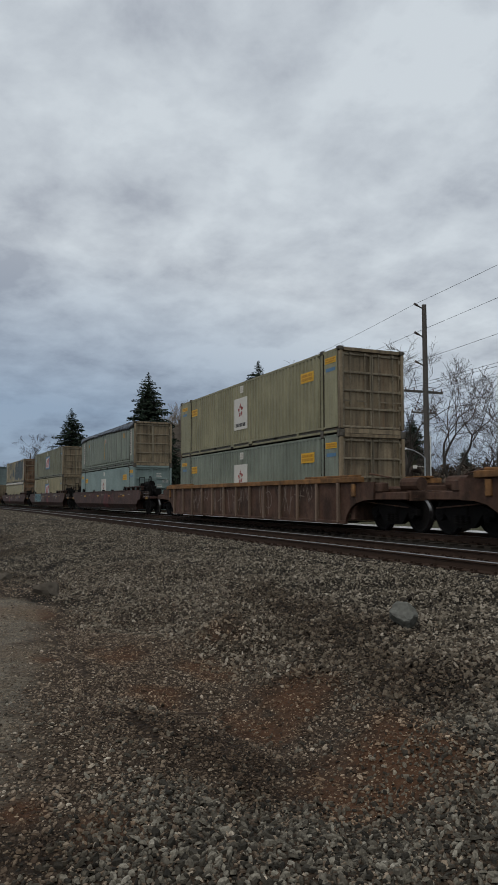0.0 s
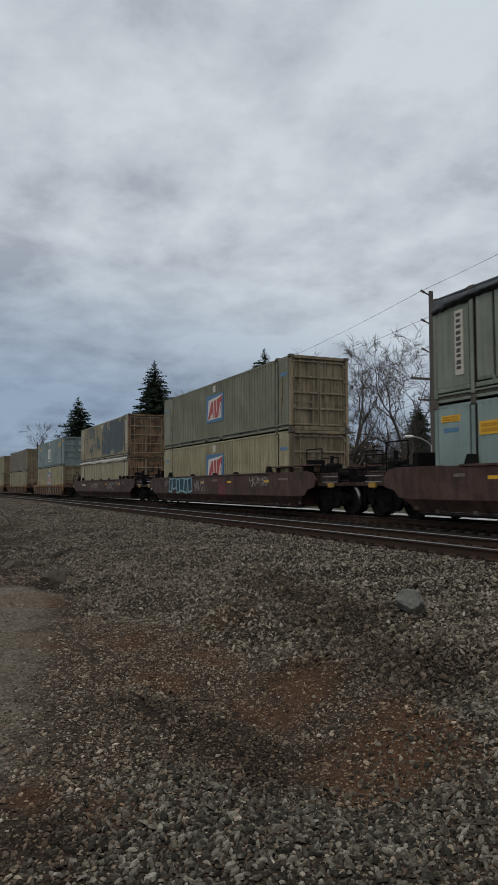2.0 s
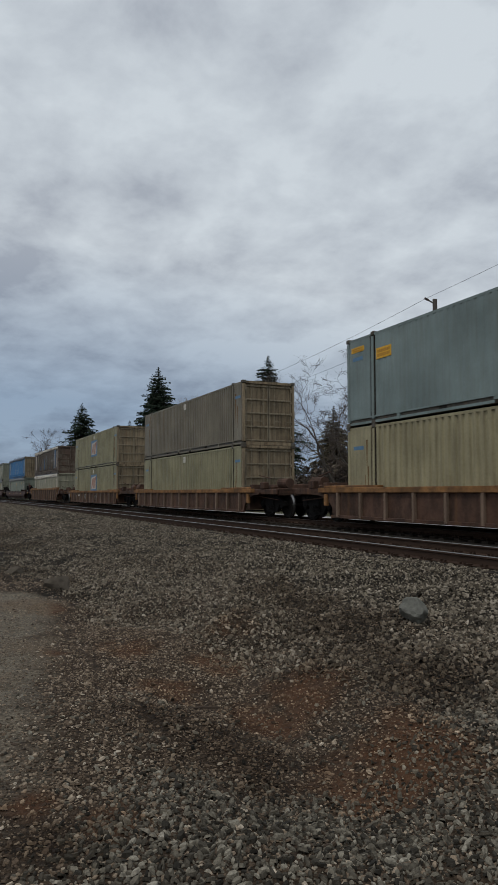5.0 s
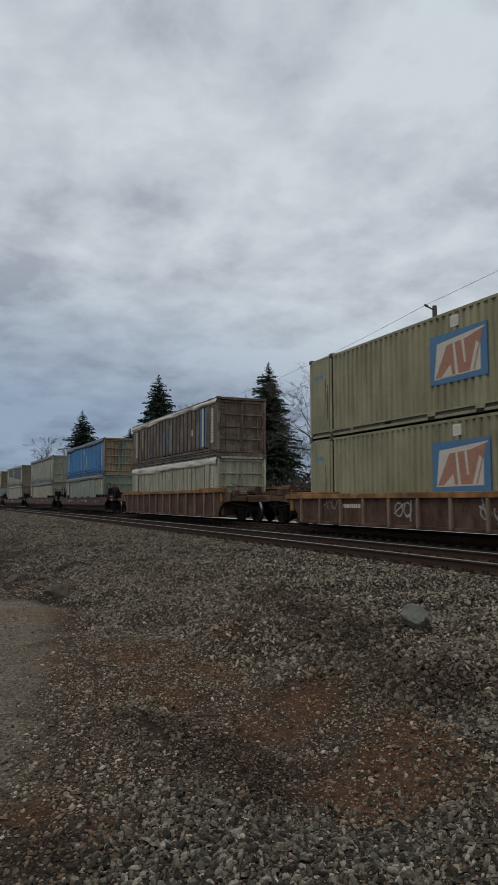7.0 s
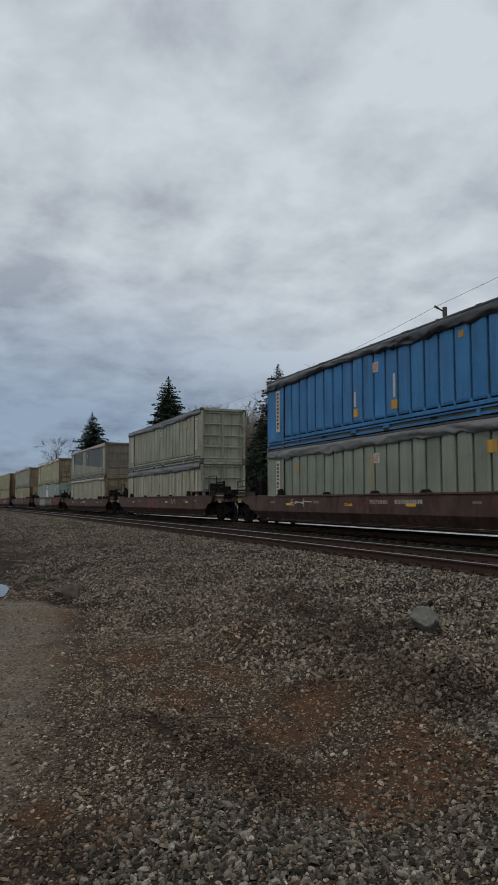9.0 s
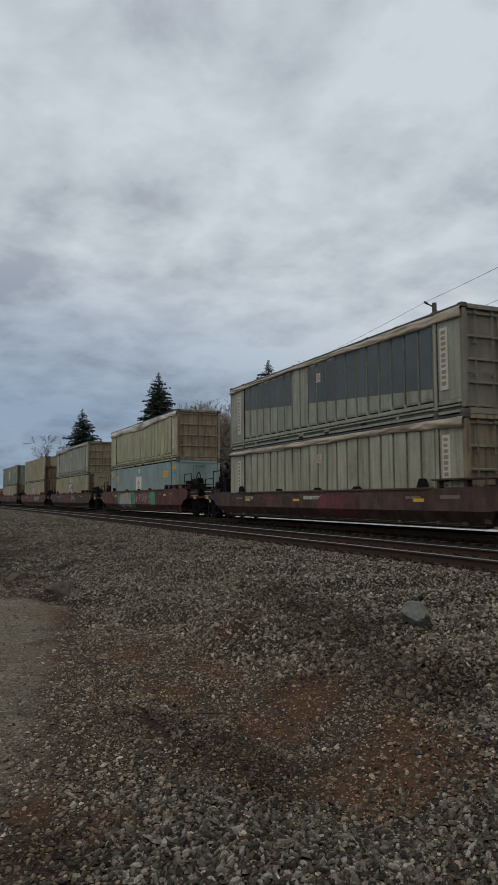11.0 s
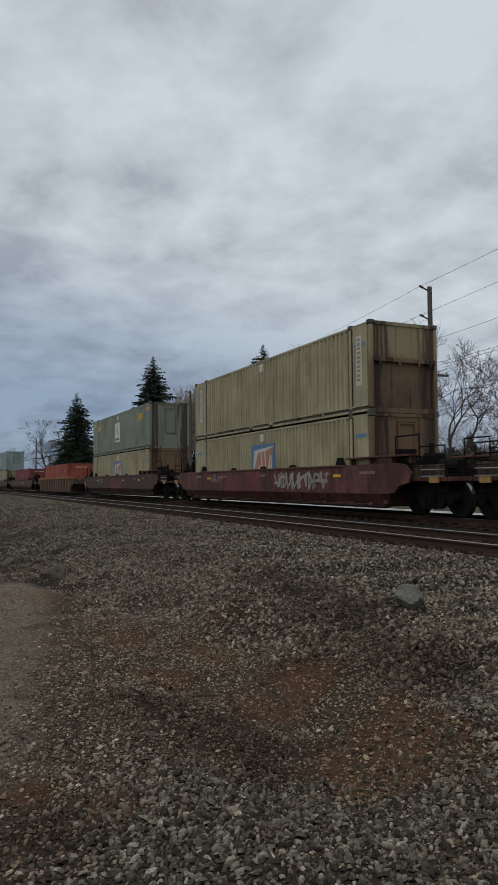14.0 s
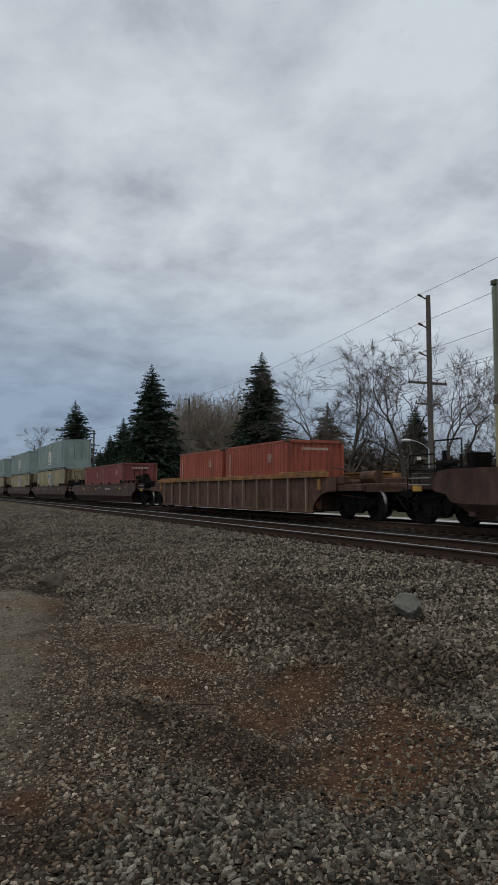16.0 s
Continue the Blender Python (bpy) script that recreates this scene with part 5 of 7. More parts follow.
def short_container(unit, z, x, body, label, length=6.06, high=2.59):
    ob = tagged(new("short_container"), label, "container", "containers on the train")
    frame_parts(ob, length, high, body, False)
    h = length / 2
    for sy in (-1, 1):
        part("side_panel", shared(("short", body.name, sy, length), lambda: to_mesh("side_panel", corrugated(-h + 0.12, h - 0.12, 0.26, high - 0.1, sy * WIDE / 2, sy, 0.275, 0.055), body)), None, ob)
    bm = corrugated(-1.15, 1.15, 0.16, high - 0.12, 0, -1, 0.26, 0.04)
    bmesh.ops.rotate(bm, verts=bm.verts, matrix=Matrix.Rotation(math.pi / 2, 3, "Z"))
    bmesh.ops.translate(bm, verts=bm.verts, vec=(h - 0.05, 0, 0))
    part("front_panel", bm, body, ob)
    bm = bmesh.new()
    box(bm, -h + 0.1, h - 0.1, -WIDE / 2 + 0.05, WIDE / 2 - 0.05, high - 0.05, high - 0.015)
    part("roof", bm, body, ob)
    bm = bmesh.new()
    rng = random.Random(int(x * 10) + unit)
    y = -WIDE / 2 - 0.004
    grid_text(bm, -h + 0.4, -h + 0.58, 1.1, 2.25, y, 9, rng, True)
    grid_text(bm, 1.4, 1.75, 1.75, 2.1, y, 5, rng)
    part("lettering_bar", bm, FADEDPINK, ob, "faded white lettering")
    bm = bmesh.new()
    yy = -0.6
    while yy < 0.6:
        wd = rng.uniform(0.04, 0.08)
        box(bm, h - 0.004, h + 0.002, yy, yy + wd, high - 0.40, high - 0.30)
        yy += wd + 0.05
    part("lettering_bar", bm, FADEDWHITE, ob)
    MOVERS.append((ob, unit, z, x))
    return ob

# ---------------- well cars ----------------
WHEEL_R = 0.51
BOGIE = 10.6        # bogie centres from the car's middle
ROLLERS = []        # wheelsets, which roll


def wheelset_mesh():
    bm = bmesh.new()
    seg = 28
    rings = []
    for side in (-1, 1):
        y_in, y_out = side * 0.69, side * 0.83
        prof = [(0.10, y_out), (0.14, side * 0.85), (0.17, y_out - side * 0.03), (0.38, y_out - side * 0.035), (0.42, y_out), (0.485, y_out), (0.5, y_out - side * 0.01),
                (0.505, y_in + side * 0.04), (0.53, y_in + side * 0.015), (0.53, y_in), (0.10, y_in + side * 0.03)]
        loops = []
        for r, y in prof:
            loops.append([bm.verts.new((r * math.cos(2 * math.pi * i / seg), y, r * math.sin(2 * math.pi * i / seg))) for i in range(seg)])
        for k in range(len(loops) - 1):
            for i in range(seg):
                j = (i + 1) % seg
                f = bm.faces.new((loops[k][i], loops[k][j], loops[k + 1][j], loops[k + 1][i]))
                f.material_index = 1 if k == 6 else 0
    rod(bm, (0, -1.05, 0), (0, 1.05, 0), 0.085, 12)
    for side in (-1, 1):
        rod(bm, (0, side * 0.97, 0), (0, side * 1.10, 0), 0.125, 14)
        for k in range(3):
            a = k * 2.0944
            rod(bm, (0.06 * math.cos(a), side * 1.10, 0.06 * math.sin(a)), (0.06 * math.cos(a), side * 1.125, 0.06 * math.sin(a)), 0.02, 6)
    return to_mesh("wheelset", bm, [BLACKIRON, TREAD])


def bogie_mesh():
    bm = bmesh.new()
    out = [(-1.12, 0.50), (-1.12, 0.66), (-0.70, 0.80), (-0.40, 0.90), (0.40, 0.90), (0.70, 0.80), (1.12, 0.66), (1.12, 0.50), (0.72, 0.58), (0.45, 0.26), (0.30, 0.22),
           (-0.30, 0.22), (-0.45, 0.26), (-0.72, 0.58)]
    for y0, y1 in ((-1.07, -0.93), (0.93, 1.07)):
        prism(bm, out[::-1], y0, y1)
    box(bm, -0.22, 0.22, -1.12, 1.12, 0.52, 0.78, 0.03)
    for side in (-1, 1):
        for x in (-0.2, 0.0, 0.2):
            for z in (0.32, 0.38, 0.44, 0.50):
                rod(bm, (x, side * 1.09, z), (x, side * 1.09, z + 0.035), 0.075, 8)
        for x in (-0.89, 0.89):
            box(bm, x - 0.16, x + 0.16, side * 1.0 - 0.09, side * 1.0 + 0.09, 0.60, 0.70)
        for x in (-0.36, 0.36):
            box(bm, x - 0.05, x + 0.05, -0.8, 0.8, 0.34, 0.5)
    return to_mesh("bogie", bm, BLACKIRON)


def ribbon(bm, pts, y, thick):
    """A painted stroke through points (x, z), with square ends."""
    n = len(pts)
    edge = []
    for i, (px, pz) in enumerate(pts):
        a, b = pts[max(0, i - 1)], pts[min(n - 1, i + 1)]
        d = Vector((b[0] - a[0], b[1] - a[1]))
        d = d.normalized() if d.length > 1e-6 else Vector((1, 0))
        nx, nz = -d.y * thick / 2, d.x * thick / 2
        edge.append((bm.verts.new((px + nx, y, pz + nz)), bm.verts.new((px - nx, y, pz - nz))))
    for (a, b), (c, d) in zip(edge, edge[1:]):
        bm.faces.new((a, c, d, b))


def sprayed_piece(bm, x0, x1, z0, z1, y, rng, thick):
    """Fat overlapping bars and bows, side by side, that spell nothing."""
    x, k = x0, 0
    h = z1 - z0
    while x < x1 - 0.2:
        w = rng.uniform(0.42, 0.75)
        lean = rng.uniform(-0.12, 0.15)
        yy = y - 0.0002 * (k % 9)
        for _ in range(rng.choice((2, 3, 3))):
            kind = rng.choice("iivno")
            u = x + rng.uniform(0.1, 0.9) * w
            if kind == "i":
                ribbon(bm, [(u - lean, z0 + rng.uniform(0, 0.15) * h), (u + lean, z1 - rng.uniform(0, 0.15) * h)], yy, thick)
            elif kind == "v":
                ribbon(bm, [(x, z1 - 0.1 * h), (x + w * 0.5, z0 + 0.12 * h), (x + w, z1 - rng.uniform(0.05, 0.4) * h)], yy, thick)
            elif kind == "n":
                ribbon(bm, [(x, z0 + rng.uniform(0.3, 0.7) * h), (x + w, z0 + rng.uniform(0.3, 0.8) * h)], yy, thick)
            else:
                r = min(w, h) * rng.uniform(0.3, 0.45)
                a0 = rng.uniform(0, 6.28)
                ribbon(bm, [(x + w / 2 + r * math.cos(a0 + a), z0 + h / 2 + r * 1.05 * math.sin(a0 + a)) for a in [i * 0.5 for i in range(10)]], yy, thick * 0.85)
        x += w * 0.86
        k += 1


def filled_piece(bm, x0, x1, z0, z1, y, rng, fold):
    """One sprayed-over area with a ragged outline; below fold it follows the inward slope of the lower plate."""
    n = max(6, int((x1 - x0) / 0.07))
    seed = rng.uniform(0, 90)
    h = z1 - z0
    lean = rng.uniform(-0.25, 0.25)
    ring = []
    for i in range(n + 1):
        u = i / n
        near_end = min(1, 7 * min(u, 1 - u) + 0.35)
        up = z1 - h * max(0, 0.08 + 0.22 * noise.noise(Vector((u * (x1 - x0) * 2.2, seed, 0))) + 0.3 * (1 - near_end))
        down = z0 + h * max(0, 0.06 + 0.26 * noise.noise(Vector((u * (x1 - x0) * 1.6, seed, 9))) + 0.3 * (1 - near_end))
        mid = max(fold, down + 0.01)
        column = []
        for z in (up, mid, down):
            x = x0 + (x1 - x0) * u + 0.1 * noise.noise(Vector((u * 9, seed, z * 3))) + lean * (z - z0)
            column.append(bm.verts.new((x, y + 0.65 * max(0, fold - z), z)))
        ring.append(column)
    for p, q in zip(ring, ring[1:]):
        for k in (0, 1):
            bm.faces.new((p[k], q[k], q[k + 1], p[k + 1]))


def bold_piece(bm, x0, x1, z0, z1, y, grow):
    """Fat leaning slabs of paint side by side, plain bars that spell nothing; grow widens them into their outline."""
    w = (x1 - x0) / 6
    for k, (wide, lean, low, high) in enumerate(((0.55, 0.10, 0.05, 0.95), (0.85, -0.05, 0.30, 1.0), (0.60, -0.08, 0.0, 0.92), (0.90, 0.06, 0.12, 1.0), (0.62, 0.12, 0.02, 0.90), (0.75, -0.10, 0.08, 0.98))):
        c, a, b = x0 + (k + 0.5) * w, z0 + (z1 - z0) * low, z0 + (z1 - z0) * high
        ribbon(bm, [(c - lean * w, a - grow), (c, (a + b) / 2), (c + lean * w, b + grow)], y - 0.0004 * k, w * wide + 2 * grow)


def graffiti(car, spec, face_y, top, rng, car_kind):
    for kind, x0, x1, colour in spec:
        z0, z1 = (0.30 if car_kind == "post" else 0.66), top - 0.08
        bm = bmesh.new()
        if kind == "fill":
            filled_piece(bm, x0, x1, z0 if car_kind == "post" else 0.34, z1 + 0.03, face_y - 0.006, rng, 0.0 if car_kind == "post" else 0.62)
        elif kind == "line":
            sprayed_piece(bm, x0, x1, z0 + 0.05, z1 - 0.05, face_y - 0.0085, rng, 0.05)
        elif kind == "fat":
            sprayed_piece(bm, x0, x1, z0 + 0.05, z1 - 0.05, face_y - 0.0065, rng, 0.11)
        elif kind == "small":
            sprayed_piece(bm, x0, x1, (z0 + z1) / 2 - 0.1, z1, face_y - 0.0055, rng, 0.032)
        elif kind == "bold":
            bold_piece(bm, x0, x1, 0.72, top - 0.10, face_y - 0.004, 0.09)
        elif kind == "core":
            bold_piece(bm, x0, x1, 0.72, top - 0.10, face_y - 0.009, 0.0)
        elif kind == "letters":
            grid_text(bm, x0, x1, (z0 + z1) / 2, (z0 + z1) / 2 + 0.18, face_y, 1, rng)
        part("graffiti" if kind != "letters" else "stencil_mark", bm, colour, car, "spray-painted strokes" if kind != "letters" else "row of pale stencilled marks")


def end_gear(car, s, rng, paint_mat, tall, wheel):
    """What stands on one end of a car: platform, draft sill, coupler, ladder, handrails, brake gear."""
    m = Matrix.Diagonal((s, 1, 1, 1))
    low = paint_mat is RUSTCAR

    def end_platform():
        bm = bmesh.new()
        box(bm, 8.9, 11.75, -1.30, 1.30, 0.98, 1.10, 0.015)
        box(bm, 8.75, 9.0, -1.38, 1.38, 0.3, 1.28, 0.02)
        return to_mesh("end_platform", bm, paint_mat)

    def ochre_sill():
        bm = bmesh.new()
        box(bm, 9.2, 9.5, -1.45, 1.45, 1.11, 1.36, 0.02)
        box(bm, 9.5, 11.7, -1.42, -1.31, 0.94, 1.16, 0.02)
        box(bm, 9.5, 11.7, 1.31, 1.42, 0.94, 1.16, 0.02)
        box(bm, 11.55, 11.75, -1.30, 1.30, 0.9, 1.2, 0.02)
        box(bm, 10.2, 10.6, -1.45, -1.2, 1.16, 1.45, 0.03)
        return to_mesh("end_sill", bm, RUSTCAR)

    def draft_sill():
        bm = bmesh.new()
        box(bm, 8.9, 11.7, -0.28, 0.28, 0.62, 1.0, 0.02)
        box(bm, 10.2, 11.0, -1.1, 1.1, 0.88, 1.0, 0.02)
        return to_mesh("draft_sill", bm, BLACKIRON)

    def coupler():
        bm = bmesh.new()
        box(bm, 11.65, 11.98, -0.08, 0.08, 0.76, 0.94, 0.02)
        box(bm, 11.95, 12.13, -0.17, 0.17, 0.70, 1.0, 0.05)
        rod(bm, (11.8, -0.25, 0.8), (12.12, -0.1, 0.35), 0.03, 6)
        return to_mesh("coupler", bm, BLACKIRON)

    def rail_pieces():
        out = []
        for y in (-1.28, 1.28):
            for x in (9.3, 10.4, 11.5):
                out.append(("handrail_post", (x, y, 1.05), (x, y, 2.3 if x < 11 else 1.95), 0.022))
            out.append(("handrail", (9.3, y, 2.3), (10.4, y, 2.3), 0.022))
            out.append(("handrail", (10.4, y, 1.95), (11.5, y, 1.95), 0.02))
            out.append(("handrail", (9.3, y, 1.68), (11.5, y, 1.68), 0.018))
            out.append(("handrail", (9.3, y, 1.4), (11.5, y, 1.4), 0.015))
            for k in range(4):
                out.append(("ladder_rung", (11.6, y - 0.02, 0.35 + k * 0.3), (11.6, y * 0.72, 0.35 + k * 0.3), 0.016))
            out.append(("ladder_side", (11.6, y - 0.02, 0.3), (11.6, y - 0.02, 1.35), 0.018))
        out.append(("handrail", (11.7, -1.28, 1.55), (11.7, 1.28, 1.55), 0.018))
        return out

    def one_rod(name, p, q, r):
        bm = bmesh.new()
        rod(bm, p, q, r)
        return to_mesh(name, bm, BLACKIRON)

    def brake_box():
        bm = bmesh.new()
        box(bm, 9.35, 10.2, -0.95, -0.30, 1.10, 1.34 if low else 1.62, 0.04)
        box(bm, 10.3, 10.62, -1.1, -0.55, 1.10, 1.30 if low else 1.78, 0.04)
        rod(bm, (10.7, -0.7, 1.40), (11.5, -0.7, 1.40), 0.20, 12)
        if not low:
            rod(bm, (9.5, -1.15, 1.1), (9.5, -1.15, 1.9), 0.03)
            box(bm, 9.05, 9.3, -1.15, -0.5, 1.10, 1.95, 0.03)
            rod(bm, (10.45, -0.9, 1.78), (10.45, -0.9, 2.05), 0.07, 8)
        rod(bm, (9.5, -1.15, 1.75), (10.5, -1.05, 1.6), 0.025)
        box(bm, 9.6, 11.4, 0.3, 0.8, 1.1, 1.38, 0.03)
        rod(bm, (9.2, -1.0, 1.15), (11.6, -1.0, 1.15), 0.025)
        rod(bm, (9.0, -1.2, 0.9), (11.5, -1.2, 0.72), 0.02)
        return to_mesh("brake_gear", bm, RUSTCAR if low else BLACKIRON)

    def brake_wheel():
        bm = bmesh.new()
        n = 20
        for i in range(n):
            a, b = 2 * math.pi * i / n, 2 * math.pi * (i + 1) / n
            rod(bm, (11.1 + 0.30 * math.cos(a), -1.12, 2.05 + 0.30 * math.sin(a)), (11.1 + 0.30 * math.cos(b), -1.12, 2.05 + 0.30 * math.sin(b)), 0.024, 5)
        for i in range(5):
            a = 2 * math.pi * i / 5
            rod(bm, (11.1, -1.12, 2.05), (11.1 + 0.30 * math.cos(a), -1.12, 2.05 + 0.30 * math.sin(a)), 0.014, 4)
        rod(bm, (11.1, -1.08, 1.1), (11.1, -1.08, 2.05), 0.035, 6)
        rod(bm, (10.75, -1.08, 1.1), (11.1, -1.08, 1.75), 0.025, 6)
        box(bm, 10.98, 11.22, -1.06, -0.90, 1.80, 2.05, 0.03)
        return to_mesh("brake_wheel", bm, wheel)

    def reservoir():
        bm = bmesh.new()
        rod(bm, (9.4, -0.80, 1.86), (10.5, -0.80, 1.86), 0.19, 14)
        for x in (9.6, 10.3):
            box(bm, x - 0.03, x + 0.03, -1.0, -0.60, 1.10, 1.72)
        rod(bm, (10.5, -0.85, 1.80), (11.0, -0.95, 1.45), 0.025, 6)
        return to_mesh("air_reservoir", bm, BLACKIRON)

    def end_skirt():
        bm = bmesh.new()
        box(bm, 9.5, 11.45, -1.29, -1.21, 0.98, 1.44, 0.015)
        for x in (9.9, 10.5, 11.1):
            box(bm, x - 0.03, x + 0.03, -1.32, -1.28, 1.0, 1.42)
        return to_mesh("end_skirt", bm, GRIMYPLATE)

    def grab_iron():
        bm = bmesh.new()
        for z in (1.12, 1.30):
            rod(bm, (10.55, -1.36, z), (11.45, -1.36, z), 0.016)
            for x in (10.55, 11.45):
                rod(bm, (x, -1.36, z), (x, -1.27, z), 0.014)
        return to_mesh("grab_iron", bm, STEELGREY)

    part("end_platform", shared(("platform", paint_mat.name), end_platform), None, car, at=m)
    if paint_mat is RUSTCAR:
        part("end_sill", shared("ochre_sill", ochre_sill), None, car, "worn rust-brown end sill", at=m)
    part("draft_sill", shared("draft", draft_sill), None, car, at=m)
    part("coupler", shared("coupler", coupler), None, car, "cast steel coupler", at=m)
    part("brake_gear", shared(("brake", low), brake_box), None, car, "dark brake cylinder and pipes", at=m)
    if tall and paint_mat is not RUSTCAR:
        for name, p, q, r in rail_pieces():
            part(name, shared((name, p, q), lambda: one_rod(name, p, q, r)), None, car, at=m)
    if wheel:
        part("brake_wheel", shared(("brake_wheel", wheel.name), brake_wheel), None, car, "spoked hand-brake wheel on a post", at=m)
        part("air_reservoir", shared("reservoir", reservoir), None, car, "grimy air reservoir on two stands", at=m)
    if paint_mat is not RUSTCAR:
        part("end_skirt", shared("skirt", end_skirt), None, car, at=m)
        part("grab_iron", shared("grab", grab_iron), None, car, at=m)


def well_car(unit, kind, top, side_paint, label, spray=(), wheel=None, tall=True, step=True):
    """kind 'plate': smooth sides; kind 'post': sides with stiffening posts and a coloured top chord."""
    rng = random.Random(unit * 3 + 1)
    car = tagged(new("well_car"), label, "railway wagon", "cars of the train")
    raised = top + 0.02
    yo = 1.50
    for sy in (-1, 1):
        y0, y1 = sorted((sy * yo, sy * (yo - 0.09)))

        def plate():
            bm = bmesh.new()
            if kind == "plate":
                half = [(0.0, 0.62), (9.0, 0.62), (9.5, 0.66), (9.7, 0.86), (10.2, 0.95), (10.3, 1.2), (10.0, raised - 0.06), (9.6, raised), (7.6, raised), (7.3, top), (0.0, top)]
            else:
                half = [(0.0, 0.21), (8.62, 0.21), (8.72, 0.45), (8.92, 0.66), (9.25, 0.83), (9.7, 0.92), (10.2, 0.94), (10.25, top - 0.17), (0.0, top - 0.17)]
            outline = half[:-1] + [(half[-1][0], half[-1][1])]
            left = [(-x, z) for x, z in half[1:-1]][::-1]
            prism(bm, outline + left, y0, y1)
            return to_mesh("side_wall", bm, side_paint)

        wall = part("side_wall", shared(("side", kind, top, side_paint.name, sy, step), plate), None, car)
        if kind == "plate":
            bm = bmesh.new()
            a, b = sy * yo, sy * (yo - 0.26)
            v = [bm.verts.new(p) for p in ((-9.3, a, 0.62), (9.3, a, 0.62), (8.8, b, 0.22), (-8.8, b, 0.22))]
            q = [bm.verts.new((p.co.x, p.co.y - sy * 0.06, p.co.z)) for p in v]
            bm.faces.new(v)
            bm.faces.new(q[::-1])
            for i in range(4):
                bm.faces.new((v[i], q[i], q[(i + 1) % 4], v[(i + 1) % 4]))
            part("lower_side_plate", bm, side_paint, car, "grimy inward-sloping lower plate")
            bm = bmesh.new()
            a, b = sorted((sy * (yo - 0.2), sy * (yo - 0.34)))
            box(bm, -8.7, 8.7, a, b, 0.18, 0.25, 0.01)
            part("bottom_chord", bm, side_paint, car)
            bm = bmesh.new()
            a, b = sorted((sy * (yo + 0.03), sy * (yo - 0.12)))
            box(bm, -6.85, 6.85, a, b, top - 0.035, top + 0.03, 0.01)
            part("top_chord", bm, side_paint, car)
            if step:
                bm = bmesh.new()
                a, b = sorted((sy * (yo + 0.03), sy * (yo - 0.30)))
                box(bm, 6.9, 10.3, a, b, top + 0.20, top + 0.255, 0.01)
                for x in (7.1, 8.2, 9.3, 10.2):
                    box(bm, x - 0.05, x + 0.05, *sorted((sy * (yo - 0.05), sy * (yo - 0.22))), top, top + 0.2)
                part("walkway_plate", bm, side_paint, car)
            # guides that steer a box into the well
            for x in (-6.5, -2.7, 0.4, 3.0, 6.4):
                bm = bmesh.new()
                big = abs(x) > 6
                prism(bm, [(x - 0.22, top + 0.03), (x + 0.22, top + 0.03), (x + 0.1, top + (0.28 if big else 0.12)), (x - 0.1, top + (0.28 if big else 0.12))], *sorted((sy * (yo - 0.02), sy * (yo - 0.14))))
                part("box_guide", bm, BLACKIRON, car)
        else:
            bm = bmesh.new()
            a, b = sorted((sy * (yo + 0.09), sy * (yo - 0.10)))
            box(bm, -9.6, 9.6, a, b, top - 0.17, top, 0.015)
            part("top_chord", bm, OCHRE, car, "worn ochre top chord")
            bm = bmesh.new()
            a, b = sorted((sy * (yo + 0.07), sy * (yo - 0.02)))
            box(bm, -8.75, 8.75, a, b, 0.17, 0.27, 0.01)
            part("bottom_chord", bm, side_paint, car)

            def post():
                bm = bmesh.new()
                box(bm, -0.05, 0.05, -0.105, 0.0, 0.2, top - 0.17, 0.012)
                return to_mesh("side_post", bm, POSTPAINT)

            for k in range(13):
                x = -8.3 + k * 16.6 / 12
                part("side_post", shared(("post", top), post), None, car, at=pose(x, sy * yo, 0) @ Matrix.Diagonal((1, -sy, 1, 1)))
            for x in (-9.15, 9.15):
                bm = bmesh.new()
                a, b = sorted((sy * (yo + 0.06), sy * (yo - 0.05)))
                box(bm, x - 0.1, x + 0.1, a, b, top - 0.62, top - 0.21, 0.02)
                part("chord_bracket", bm, OCHRE, car)
            for x in (6.0, -6.0):
                bm = bmesh.new()
                box(bm, min(x, x * 1.55), max(x, x * 1.55), *sorted((sy * (yo + 0.02), sy * (yo - 0.2))), top, top + 0.07, 0.015)
                part("walkway_plate", bm, OCHRE, car)
    bm = bmesh.new()
    for x in (-7.6, -6.1, -2.0, 0.0, 2.0, 6.1, 7.6):
        box(bm, x - 0.25, x + 0.25, -1.42, 1.42, 0.20, 0.236)
    for y in (-1.36, 1.12):
        box(bm, -8.8, 8.8, y, y + 0.24, 0.205, 0.242)
    part("well_floor", bm, BLACKIRON, car, "open floor of cross beams")
    for s in (1, -1):
        end_gear(car, s, rng, side_paint, tall, wheel if s == 1 else None)
        b = part("bogie", shared("bogie", bogie_mesh), None, car, "four-wheeled bogie with coil springs", at=pose(s * BOGIE, 0, 0))
        for x in (-0.89, 0.89):
            w = part("wheelset", shared("wheelset", wheelset_mesh), None, b, at=pose(x, 0, WHEEL_R))
            ROLLERS.append((w, x))
        if kind == "post":
            continue
        bm = bmesh.new()
        x = s * 11.1
        box(bm, x - 0.19, x + 0.19, -1.36, -1.31, 0.94, 1.12)
        part("reflector_plate", bm, WORNYELLOW, car, "yellow plate")
    fy = -yo
